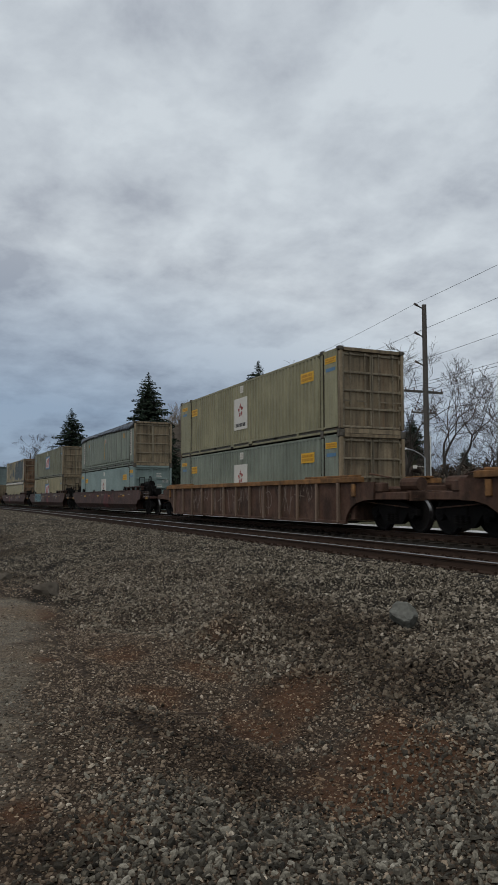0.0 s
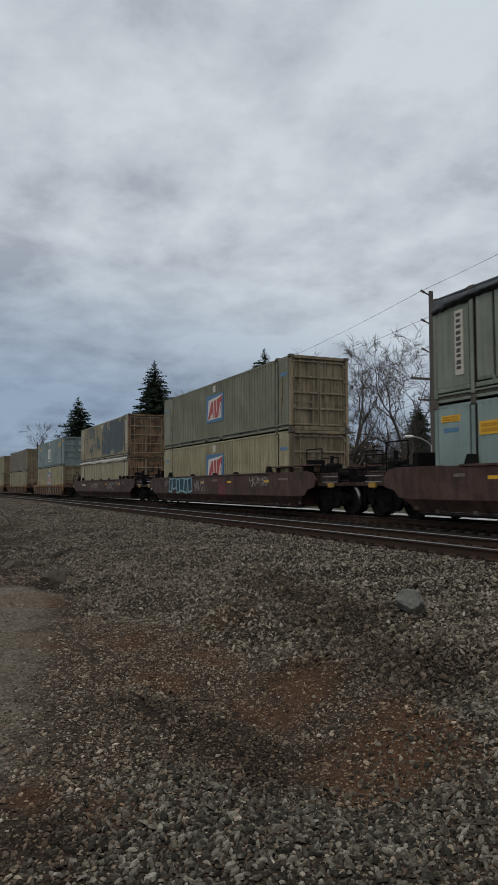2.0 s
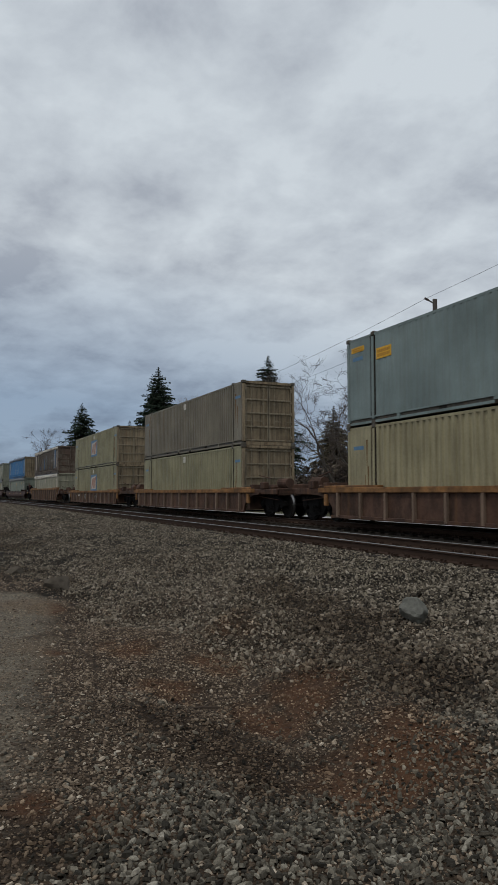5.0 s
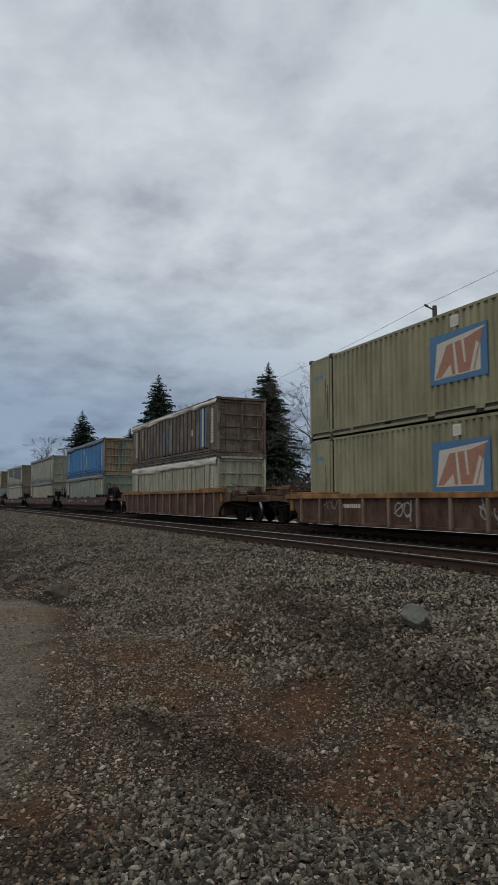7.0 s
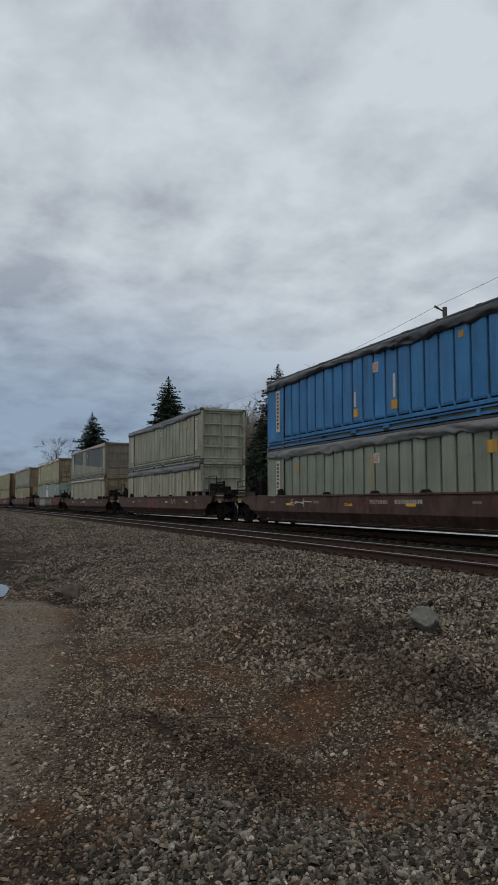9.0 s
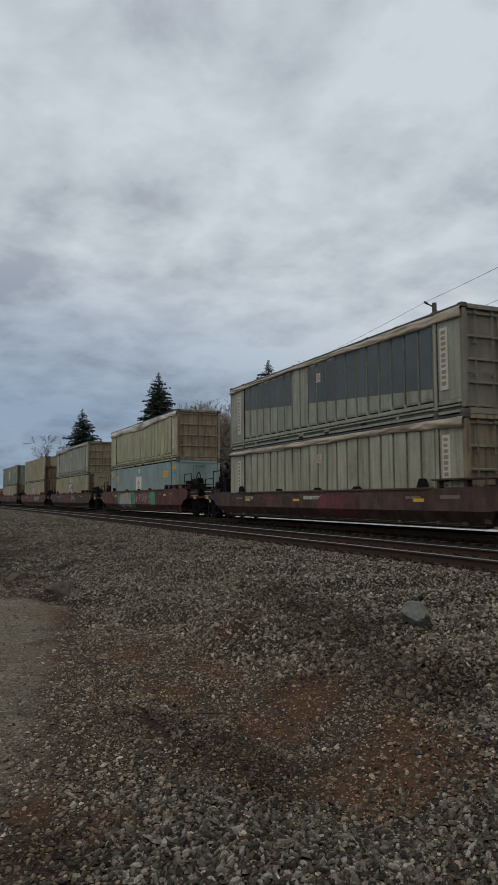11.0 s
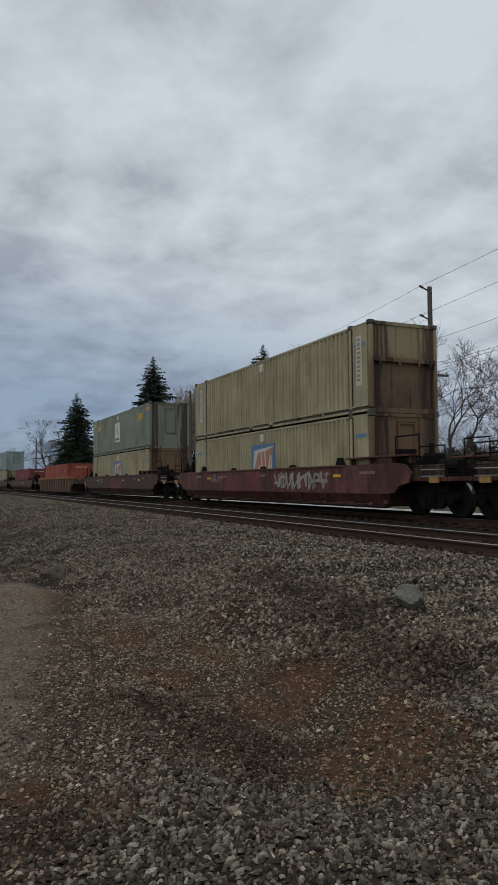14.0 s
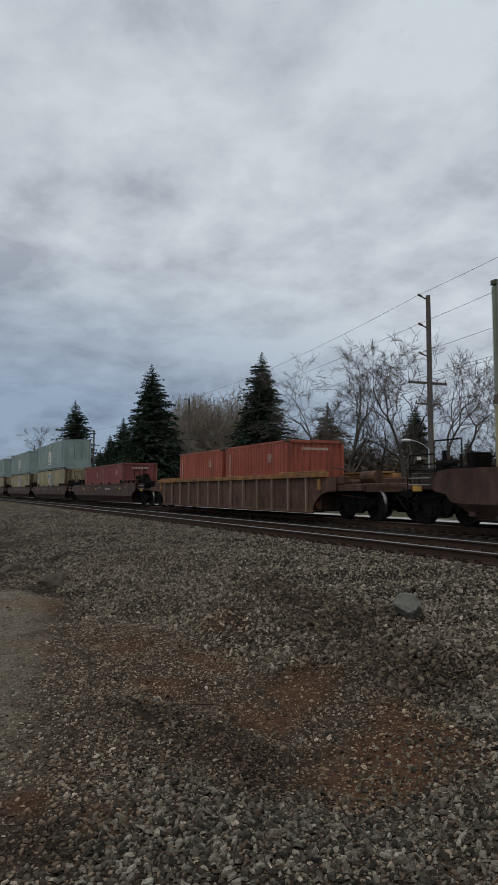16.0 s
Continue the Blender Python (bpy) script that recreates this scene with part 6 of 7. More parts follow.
    if kind == "plate":
        bm = bmesh.new()
        for x in (-5.6, -1.1, 2.4, 6.3):
            box(bm, x - 0.24, x + 0.24, fy - 0.004, fy, top - 0.36, top - 0.27)
        part("reflector_strip", bm, STICKER, car, "short yellow reflector strips")
        bm = bmesh.new()
        for x in (-6.9, -3.9, -0.2, 5.4, 7.4):
            x += rng.uniform(-0.5, 0.5)
            grid_text(bm, x, x + rng.uniform(0.35, 0.9), top - 0.30, top - rng.uniform(0.16, 0.20), fy, 1, rng)
        part("stencil_mark", bm, DIMSTENCIL, car, "small worn stencilled marks")
    graffiti(car, spray, fy, top, rng, kind)
    MOVERS.append((car, unit, 0.0))
    return car


# ---------------- the train, from its head to its tail ----------------
LOW, UP = 0.245, 3.155
# where each unit's middle stands along the line at the start; the cars differ a little in length and slack
START = [-4.1, -28.35, -53.68, -78.4, -102.72, -127.38, -152.4, -176.0, -201.55, -226.65, -251.45, -275.75, -299.85, -324.68, -348.85, -373.3, -398.75, -423.74, -447.44, -470.24, -494.84]


def unit_start(n):
    return START[n]


RIB = "rust-brown well car with posted sides and a worn ochre top chord"
FLAT = "dark maroon well car with smooth graffitied sides"
well_car(0, "post", 1.65, RUSTCAR, RIB)
dry_container(0, LOW, OLIVE, DOORGRIME, "olive-grey corrugated container in the lower well")
dry_container(0, UP, OLIVE, DOORGRIME, "olive-grey corrugated container on top of another")

well_car(1, "post", 1.65, RUSTCAR, RIB, [("line", -5.6, -4.4, DIMSPRAY), ("small", -4.0, -3.2, DIMSPRAY), ("line", -2.8, -1.7, DIMSPRAY), ("line", -1.2, 0.0, DIMSPRAY), ("small", 0.3, 1.4, DIMSPRAY), ("line", 2.2, 3.2, DIMSPRAY), ("line", 3.8, 4.8, DIMSPRAY), ("small", 5.2, 6.4, DIMSPRAY)], tall=False)
dry_container(1, LOW, GREYGREEN, DOORGRIME, "grey-green corrugated container with a white emblem decal", "star", 4)
dry_container(1, UP, OLIVE, DOORGRIME, "olive-grey corrugated container with a white emblem decal", "star", 4)

well_car(2, "plate", 1.50, MAROON, FLAT, [("small", -3.5, -2.2, SPRAYPINK), ("fill", 0.6, 2.2, SPRAYPINK), ("letters", 5.0, 6.6, OCHRE), ("line", 2.0, 3.4, SPRAYPINK)], wheel=BLACKIRON)
dry_container(2, LOW, TEAL, TEAL, "clean teal-grey container with a white emblem decal", "star", 4)
open_container(2, UP, GREYGREEN, DOORGRIME, TARPBLACK, "grey-green ribbed open-top container under a torn black tarp", 0.2, 0.42)

well_car(3, "plate", 1.50, MAROON, FLAT, [("bold", -6.5, -2.6, SPRAYBLUE), ("core", -6.5, -2.6, SPRAYTEAL), ("small", -7.4, -6.8, SPRAYWHITE), ("line", -2.3, -1.0, SPRAYWHITE), ("fill", 1.0, 2.0, SPRAYPINK), ("small", 4.6, 6.2, SPRAYWHITE)])
dry_container(3, LOW, BEIGE, DOORGRIME, "beige corrugated container with a red and blue decal", "slant", 0)
dry_container(3, UP, OLIVEGREEN, DOORGRIME, "olive-green corrugated container with a red and blue decal", "slant", 0)

well_car(4, "plate", 1.50, MAROON, FLAT, [("letters", -6.4, -5.0, FADEDWHITE), ("line", -2.6, -0.6, SPRAYWHITE), ("line", 2.6, 4.6, SPRAYWHITE), ("small", 5.2, 6.6, SPRAYWHITE), ("fill", -3.4, -2.6, SPRAYPINK)])
open_container(4, LOW, BEIGE, RUSTDOOR, TARPWHITE, "beige ribbed open-top container under a dirty white tarp", 0.18, 0.30)
dry_container(4, UP, TAN, RUSTDOOR, "rusty tan container with flaking slate-blue paint", None, 0, flaked=TANFLAKED, strip=True)

well_car(5, "post", 1.18, RUSTCAR, RIB, [("line", 0.8, 2.2, SPRAYWHITE), ("line", 4.6, 5.6, SPRAYWHITE)])
dry_container(5, LOW, BEIGE, DOORGRIME, "beige corrugated container with a faded decal", "faded", 0)
dry_container(5, UP, BLUEGREY, BLUEGREY, "clean blue-grey container with a white emblem decal", "ink", 4)

well_car(6, "post", 1.18, RUSTCAR, RIB)
dry_container(6, LOW, OLIVE, DOORGRIME, "olive corrugated container with grimy doors")
dry_container(6, UP, BROWNGREY, DOORGRIME, "brown-grey corrugated container with grimy doors")

well_car(7, "post", 1.20, RUSTCAR, RIB, [("letters", -5.6, -4.4, FADEDWHITE), ("line", -2.6, -1.6, SPRAYWHITE), ("line", 1.0, 2.2, SPRAYWHITE), ("small", -6.8, -6.1, SPRAYWHITE)])
dry_container(7, LOW, OLIVE, DOORGRIME, "olive corrugated container with a faded blue-framed decal", "faded", 0)
dry_container(7, UP, OLIVE, DOORGRIME, "olive corrugated container with a faded blue-framed decal", "faded", 0)

well_car(8, "post", 1.52, RUSTCAR, RIB)
open_container(8, LOW, PALE, PALE, TARPWHITE, "pale sage ribbed open-top container under a dirty white tarp", 0.26, 0.44)
open_container(8, UP, BROWN, BROWN, TARPWHITE, "patched brown ribbed open-top container under a white tarp", 0.22, 0.32, tint=PALETEAL)

well_car(9, "plate", 1.22, MAROON, FLAT, [("small", -5.5, -3.6, FADEDWHITE), ("small", -1.6, 1.4, SPRAYPINK), ("letters", 0.2, 1.2, SPRAYWHITE), ("letters", 1.6, 3.0, SPRAYWHITE)], step=True, wheel=WHEELRED)
open_container(9, LOW, GREYGREEN, GREYGREEN, TARPGREY, "grey-green ribbed open-top container under a grey tarp", 0.24, 0.40)
open_container(9, UP, BLUE, DOORGRIME, TARPBLACK, "blue ribbed open-top container under a black tarp", 0.20, 0.36)

well_car(10, "plate", 1.30, MAROON, FLAT, [("fill", -2.0, 0.6, SPRAYPINK), ("small", 3.0, 4.4, SPRAYWHITE)])
open_container(10, LOW, PALE, SAGE, TARPGREY, "pale sage ribbed open-top container under a grey tarp", 0.24, 0.42)
open_container(10, UP, SAGE, SAGE, TARPGREY, "grey-green ribbed open-top container under a dark grey tarp", 0.2, 0.36)

well_car(11, "plate", 1.22, MAROON, FLAT, [("letters", -5.9, -5.0, SPRAYWHITE), ("letters", -4.4, -2.9, SPRAYPINK), ("fill", 0.5, 3.0, SPRAYPINK), ("letters", -0.5, 0.8, FADEDWHITE)])
open_container(11, LOW, PALE, DOORGRIME, TARPTAN, "pale sage ribbed open-top container under a tan tarp", 0.16, 0.3)
open_container(11, UP, SAGE, BROWNGREY, TARPTAN, "sage ribbed open-top container with dark slate paint blocks and tan tarp", 0.14, 0.28, squares=True)

well_car(12, "plate", 1.50, REDCAR, "red-brown well car with white, red and green graffiti",
         [("fill", -4.6, -1.0, SPRAYWHITE), ("fill", -5.0, -4.4, SPRAYGREEN), ("fill", -1.3, -0.3, SPRAYGREEN), ("fill", 0.0, 3.3, SPRAYPINK), ("fill", 3.2, 4.4, SPRAYGREEN), ("line", -0.6, 4.0, SPRAYWHITE), ("small", -6.2, -5.4, SPRAYWHITE)], wheel=BLACKIRON)
dry_container(12, LOW, TEAL, TEAL, "clean teal-grey container with a white emblem decal", "star", 4, hatch=True)
open_container(12, UP, MOSS, DOORGRIME, TARPWHITE, "olive ribbed open-top container under a grimy white tarp", 0.26, 0.46)

well_car(13, "plate", 1.50, MAROON, FLAT, [("small", -5.6, -4.6, FADEDWHITE), ("fill", -3.2, 0.2, SPRAYPINK), ("line", -4.4, -3.6, SPRAYWHITE), ("line", 0.8, 3.0, SPRAYWHITE)])
dry_container(13, LOW, BEIGE, STAINED, "olive-beige container with a red and blue decal and rusty front", "slant", 0, hatch=True)
open_container(13, UP, SAGE, DOORGRIME, TARPTAN, "grey-green ribbed open-top container under a tan tarp", 0.17, 0.36)

well_car(14, "plate", 1.50, REDCAR, FLAT, [("fill", -3.6, 0.4, SPRAYPINK), ("small", -5.4, -3.8, SPRAYWHITE), ("fat", 1.6, 5.8, SPRAYWHITE)])
dry_container(14, LOW, BEIGE, RUSTFRONT, "beige corrugated container with a faded decal and rusted front", "faded", 0, hatch=True)
dry_container(14, UP, BEIGE, STAINED, "beige corrugated container with a heavily stained front", None, 0, hatch="split", strip=True)

well_car(15, "plate", 1.50, MAROON, FLAT, [("fill", -1.4, 2.0, SPRAYPINK), ("small", -5.4, -3.6, SPRAYWHITE), ("line", -1.6, 1.6, SPRAYPINK)])
dry_container(15, LOW, BEIGE, RUSTFRONT, "beige corrugated container with a faded decal and rusted front", "faded", 0, hatch=True)
dry_container(15, UP, GREYGREEN, STAINEDGREEN, "grey-green container with a white emblem decal and front hatch", "star", 4, hatch=True)

well_car(16, "post", 1.58, RUSTCAR, RIB)
short_container(16, LOW + 0.1, 3.22, REDBOX, "orange-red twenty-foot container with faded white lettering")
short_container(16, LOW + 0.1, -3.38, REDBOX, "orange-red twenty-foot container with faded white lettering")

well_car(17, "plate", 1.45, MAROON, FLAT, [("small", -4.0, -2.0, SPRAYPINK), ("letters", 2.0, 3.6, SPRAYWHITE)], wheel=BLACKIRON)
short_container(17, LOW + 0.1, 3.06, DARKRED, "dark red twenty-foot container with faded white lettering")
short_container(17, LOW + 0.1, -3.10, DARKRED, "dark red twenty-foot container with faded white lettering")

for n in (18, 19, 20):
    well_car(n, "plate", 1.45, MAROON, FLAT, [("small", -3.0, -1.5, SPRAYWHITE)])
    dry_container(n, LOW, BEIGE, STAINED, "beige corrugated container with a faded decal", "faded", 0, hatch=True)
    dry_container(n, UP, TEAL, TEAL, "teal-grey container with a white emblem decal and front hatch", "ink", 0, hatch=True)

# ---------------- trees, poles and small things of the place ----------------
def tubes(segments, sides):
    """Tapered tubes from (p, q, r0, r1) rows as numpy arrays of verts and quad faces."""
    p = np.array([s[0] for s in segments])
    q = np.array([s[1] for s in segments])
    r0 = np.array([s[2] for s in segments])
    r1 = np.array([s[3] for s in segments])
    d = q - p
    d /= np.linalg.norm(d, axis=1)[:, None] + 1e-9
    ref = np.where(np.abs(d[:, 2:3]) > 0.9, np.array([[1.0, 0, 0]]), np.array([[0, 0, 1.0]]))
    a = np.cross(d, ref)
    a /= np.linalg.norm(a, axis=1)[:, None]
    b = np.cross(d, a)
    ang = 2 * np.pi * np.arange(sides) / sides
    ring = a[:, None] * np.cos(ang)[None, :, None] + b[:, None] * np.sin(ang)[None, :, None]
    v = np.concatenate([p[:, None] + ring * r0[:, None, None], q[:, None] + ring * r1[:, None, None]], 1)
    n = len(segments)
    i = np.arange(sides)
    j = (i + 1) % sides
    f = np.stack([i, j, j + sides, i + sides], -1)[None] + (np.arange(n) * 2 * sides)[:, None, None]
    return v.reshape(-1, 3), f.reshape(-1, 4)


def bare_tree(name, label, seed, height, stems, spread, depth=6, least=0.016, droop=0.0, twigs=None, curl=0.2, side_twigs=0.3, tips=0):
    rng = random.Random(seed)
    thick, thin = [], []

    def grow(p, d, length, r, level):
        n = 3
        for k in range(n):
            d = (d + Vector((rng.gauss(0, curl), rng.gauss(0, curl), rng.gauss(0.05 - droop * level * 0.05, 0.08)))).normalized()
            q = p + d * (length / n)
            r2 = max(least, r * 0.89)
            (thick if r > 0.05 else thin).append((tuple(p), tuple(q), r, r2))
            p, r = q, r2
            for _ in range(tips if level > depth - 2 else 0):
                e = (d + Vector((rng.gauss(0, 0.8), rng.gauss(0, 0.8), rng.gauss(0.1, 0.5)))).normalized()
                mid = p + e * rng.uniform(0.2, 0.5)
                end = mid + (e + Vector((rng.gauss(0, 0.4), rng.gauss(0, 0.4), rng.gauss(-0.1, 0.4)))).normalized() * rng.uniform(0.15, 0.4)
                thin.extend([(tuple(p), tuple(mid), least * 0.7, least * 0.6), (tuple(mid), tuple(end), least * 0.6, least * 0.4)])
            if level and rng.random() < side_twigs and level < depth:
                side = d.orthogonal().normalized()
                side.rotate(Matrix.Rotation(rng.uniform(0, 6.28), 3, d))
                grow(p, (d * 0.75 + side * rng.uniform(0.5, 1.0)).normalized(), length * rng.uniform(0.45, 0.7), max(least, r * 0.55), level + 1)
        if level < depth:
            for _ in range(2):
                side = d.orthogonal().normalized()
                side.rotate(Matrix.Rotation(rng.uniform(0, 6.28), 3, d))
                grow(p, (d + side * rng.uniform(0.35, 0.8)).normalized(), length * rng.uniform(0.6, 0.82), max(least, r * 0.72), level + 1)

    for k in range(stems):
        a = 2 * math.pi * k / stems + rng.uniform(-0.4, 0.4)
        lean = rng.uniform(0.15, 0.5) * spread
        grow(Vector((0.3 * math.cos(a), 0.3 * math.sin(a), -0.3)), Vector((lean * math.cos(a), lean * math.sin(a), 1)).normalized(), height * rng.uniform(0.28, 0.36), height * rng.uniform(0.012, 0.018), 0)
    top = max(s[1][2] for s in thick + thin)
    f = height / top
    scale = lambda rows: [(tuple(np.array(p) * f), tuple(np.array(q) * f), a, b) for p, q, a, b in rows]
    tree = tagged(new(name), label, "tree", "trees behind the railway")
    part("trunk", raw_mesh("trunk", *tubes(scale(thick), 6), BARK), None, tree)
    part("crown", raw_mesh("crown", *tubes(scale(thin), 3), twigs or TWIG), None, tree, "bare winter twigs")
    return tree


def fir(name, label, seed, height, radius, thinness=1.0, bare=0.06, needles=None):
    rng = np.random.default_rng(seed)
    verts, faces = [], []
    limbs = [((0, 0, -0.5), (0, 0, height * 0.5), height * 0.016, height * 0.010), ((0, 0, height * 0.5), (0, 0, height), height * 0.010, 0.02)]
    levels = int(height * 9)
    for k in range(levels):
        t = bare + (1 - bare) * (k + rng.random() * 0.8) / levels
        z = height * t
        reach = radius * (1 - t) ** 0.85 * rng.uniform(0.62, 1.15) + 0.06
        for b in range(int(7 * thinness) + 1):
            a = rng.uniform(0, 2 * math.pi)
            ln = reach * rng.uniform(0.35, 1.2)
            up = 0.25 * (t - 0.45) + rng.normal(0, 0.06)
            tip = np.array([math.cos(a) * ln, math.sin(a) * ln, z + up * ln + (0.10 - 0.3 * (1 - t)) * ln])
            root = np.array([0, 0, z])
            if ln > 1.2:
                limbs.append((tuple(root), tuple(root + (tip - root) * 0.85), 0.035, 0.012))
            n = max(3, int(ln * 5.0))
            for i in range(n):
                s = (i + 0.6) / n
                c = root + (tip - root) * s + np.array([0, 0, -0.10 * ln * s * s])
                for _ in range(3):
                    side = rng.normal(0, 1, 3) * np.array([1, 1, 0.35])
                    out = (tip - root) / ln * 0.6 + side * 0.55
                    out[2] -= 0.30
                    out /= np.linalg.norm(out)
                    size = rng.uniform(0.25, 0.55) * (0.65 + 0.2 * min(ln, 3)) * min(1.0, 0.3 + 0.4 * ln)
                    wid = np.cross(out, rng.normal(0, 1, 3))
                    wid /= np.linalg.norm(wid) + 1e-6
                    w = size * rng.uniform(0.13, 0.25)
                    m = len(verts)
                    verts += [c, c + out * size * 0.45 + wid * w, c + out * size, c + out * size * 0.45 - wid * w]
                    faces.append((m, m + 1, m + 2, m + 3))
    tree = tagged(new(name), label, "tree", "trees behind the railway")
    part("trunk", raw_mesh("trunk", *tubes(limbs, 6), FIRBARK), None, tree)
    part("crown", raw_mesh("crown", np.array(verts), np.array(faces), needles or FIR), None, tree, "brown-green needles" if needles else "dark green drooping needles")
    return tree


def stand(tree, x, y, turn=0.0, grow=1.0):
    tree.matrix_basis = pose(x, y, float(ground_z(np.array(x), np.array(y))), 0, 0, turn) @ Matrix.Scale(grow, 4)
    return tree


def stand_copy(tree, x, y, turn, grow):
    t = copy_thing(tree, Matrix.Identity(4))
    return stand(t, x, y, turn, grow)


fir_tall = stand(fir("fir_tree", "tall dark green fir with a pointed crown", 3, 21.6, 7.8), -107.8, 30.3)
fir_open = stand(fir("fir_tree", "tall dark fir with an open ragged crown", 8, 24.2, 8.4, 0.9), -104.6, 47.8)
fir_ragged = stand(fir("fir_tree", "ragged dark fir with uneven drooping limbs", 15, 21.6, 9.0, 0.62), -157.7, 27.1)
for src, x, y, turn, grow in [(fir_tall, -112.0, 26.8, 80, 0.62), (fir_open, -115.6, 25.5, 140, 0.45), (fir_tall, -118, 24.4, 30, 0.40), (fir_tall, -109.5, 33.0, 250, 0.55), (fir_open, -107.0, 46.0, 200, 0.66),
                              (fir_tall, -119.0, 38.0, 90, 0.62), (fir_open, -121.0, 46.5, 10, 0.66), (fir_tall, -72.1, 53.7, 10, 0.565), (fir_tall, -150, 27.5, 20, 0.6),
                              (fir_tall, -126, 26.0, 50, 0.32), (fir_open, -132, 26.0, 50, 0.28), (fir_open, -68.3, 58.6, 0, 0.33), (fir_open, -70.5, 60.5, 90, 0.28)]:
    stand_copy(src, x, y, turn, grow)

stand(fir("cedar_tree", "brown-green cedar with a rounded pointed crown", 27, 13.2, 5.4, 0.9, 0.04, CEDAR), -81.0, 46.4)
maple = stand(bare_tree("bare_tree", "large bare winter tree with many curving stems", 4, 15.6, 4, 1.25, 6, 0.013, curl=0.22, side_twigs=0.16, tips=1), -55.9, 33.6)
stand_copy(maple, -52.6, 37.8, 130, 1.0)
birch = bare_tree("bare_tree", "slender bare tree with fine upright twigs", 21, 15.0, 2, 0.4, 6, 0.014)
aspen = stand(bare_tree("bare_tree", "pale slender bare tree in the far woods", 33, 15.0, 3, 0.45, 6, 0.020, twigs=PALETWIG), -114, 47.5, 30, 1.1)
stand(birch, -49.5, 41.0, 60, 0.9)
for x, y, turn, grow, src in ((-46, 43.5, 10, 0.85, birch), (-38, 43.0, 100, 0.75, birch), (-44, 50, 60, 0.7, birch),
                              (-113, 55, 0, 0.92, birch), (-117, 44, 70, 1.15, aspen), (-120, 41.5, 150, 1.13, aspen), (-124, 39.5, 260, 1.17, aspen), (-122, 44, 20, 1.21, aspen), (-128, 41, 300, 1.15, aspen),
                              (-126, 46, 100, 1.24, aspen), (-119, 47.5, 45, 1.17, aspen), (-116, 50, 190, 1.15, aspen), (-121, 50, 15, 1.32, aspen), (-125, 43, 75, 1.32, aspen), (-129, 45, 135, 1.38, aspen), (-131, 42, 195, 1.38, aspen), (-118, 52, 255, 1.26, aspen), (-133, 47, 315, 1.44, aspen), (-127, 50, 165, 1.44, aspen), (-108, 53.5, 190, 1.0, birch), (-173.4, 23.4, 190, 1.12, maple), (-182, 26, 20, 0.85, birch), (-100, 60, 20, 0.75, birch),
                              (-66, 47, 250, 0.55, birch), (-74, 50, 20, 0.62, birch), (-70, 52, 120, 0.66, birch), (-64, 55, 220, 0.6, birch), (-78, 49, 320, 0.58, birch), (-58, 54, 80, 0.62, birch), (-52, 56, 180, 0.66, birch), (-47, 50, 280, 0.7, birch), (-50, 46, 30, 0.62, birch), (-43, 44, 130, 0.7, birch), (-40, 48, 230, 0.75, birch), (-80, 56, 130, 0.7, birch), (-90, 54, 230, 0.66, birch)):
    stand_copy(src, x, y, turn, grow)


def undergrowth(name, label, rows, seed, tone):
    """Thickets: upright stalks and scattered dead leaves in uneven clumps along a line."""
    rng = np.random.default_rng(seed)
    v, f, segs = [], [], []
    for x0, y0, x1, y1, high, count in rows:
        for _ in range(count):
            u = rng.random()
            cx, cy = x0 + (x1 - x0) * u + rng.normal(0, 1.2), y0 + (y1 - y0) * u + rng.normal(0, 1.6)
            h = high * rng.uniform(0.45, 1.1) * (0.75 + 0.25 * math.sin(cx * 0.7) * math.sin(cx * 0.23 + 1))
            for _ in range(12):
                a = rng.normal(0, 0.35, 2)
                segs.append(((cx, cy, -1.0), (cx + a[0] * h, cy + a[1] * h, -0.9 + h * rng.uniform(0.6, 1.25)), 0.022, 0.010))
            for _ in range(34):
                c = np.array([cx + rng.normal(0, 0.55), cy + rng.normal(0, 0.55), -0.9 + h * rng.random() ** 0.8])
                a, b = rng.normal(0, 1, 3) * 0.17, rng.normal(0, 1, 3) * 0.13
                m = len(v)
                v += [c - a, c - b, c + a, c + b]
                f.append((m, m + 1, m + 2, m + 3))
    bush = tagged(new(name), label, "undergrowth", kind="stuff")
    tagged(part("foliage", raw_mesh("foliage", np.array(v), np.array(f), tone), None, bush), kind="stuff")
    tagged(part("stalks", raw_mesh("stalks", *tubes(segs, 3), TWIG), None, bush), kind="stuff")


undergrowth("undergrowth", "brown winter thicket along the far side of the railway",
            [(-160, 22, -100, 28, 3.4, 260), (-100, 30, -62, 33, 3.6, 300), (-66, 34, -36, 42, 2.4, 240), (-40, 44, -20, 52, 2.2, 130), (-130, 34, -80, 52, 4.6, 260), (-84, 44, -46, 58, 5.5, 520), (-60, 48, -30, 60, 4.5, 260), (-64, 40, -42, 50, 4.6, 420), (-70, 37.5, -52, 52, 6.6, 620), (-100, 38, -76, 46, 4.5, 260)], 31, HEDGE)


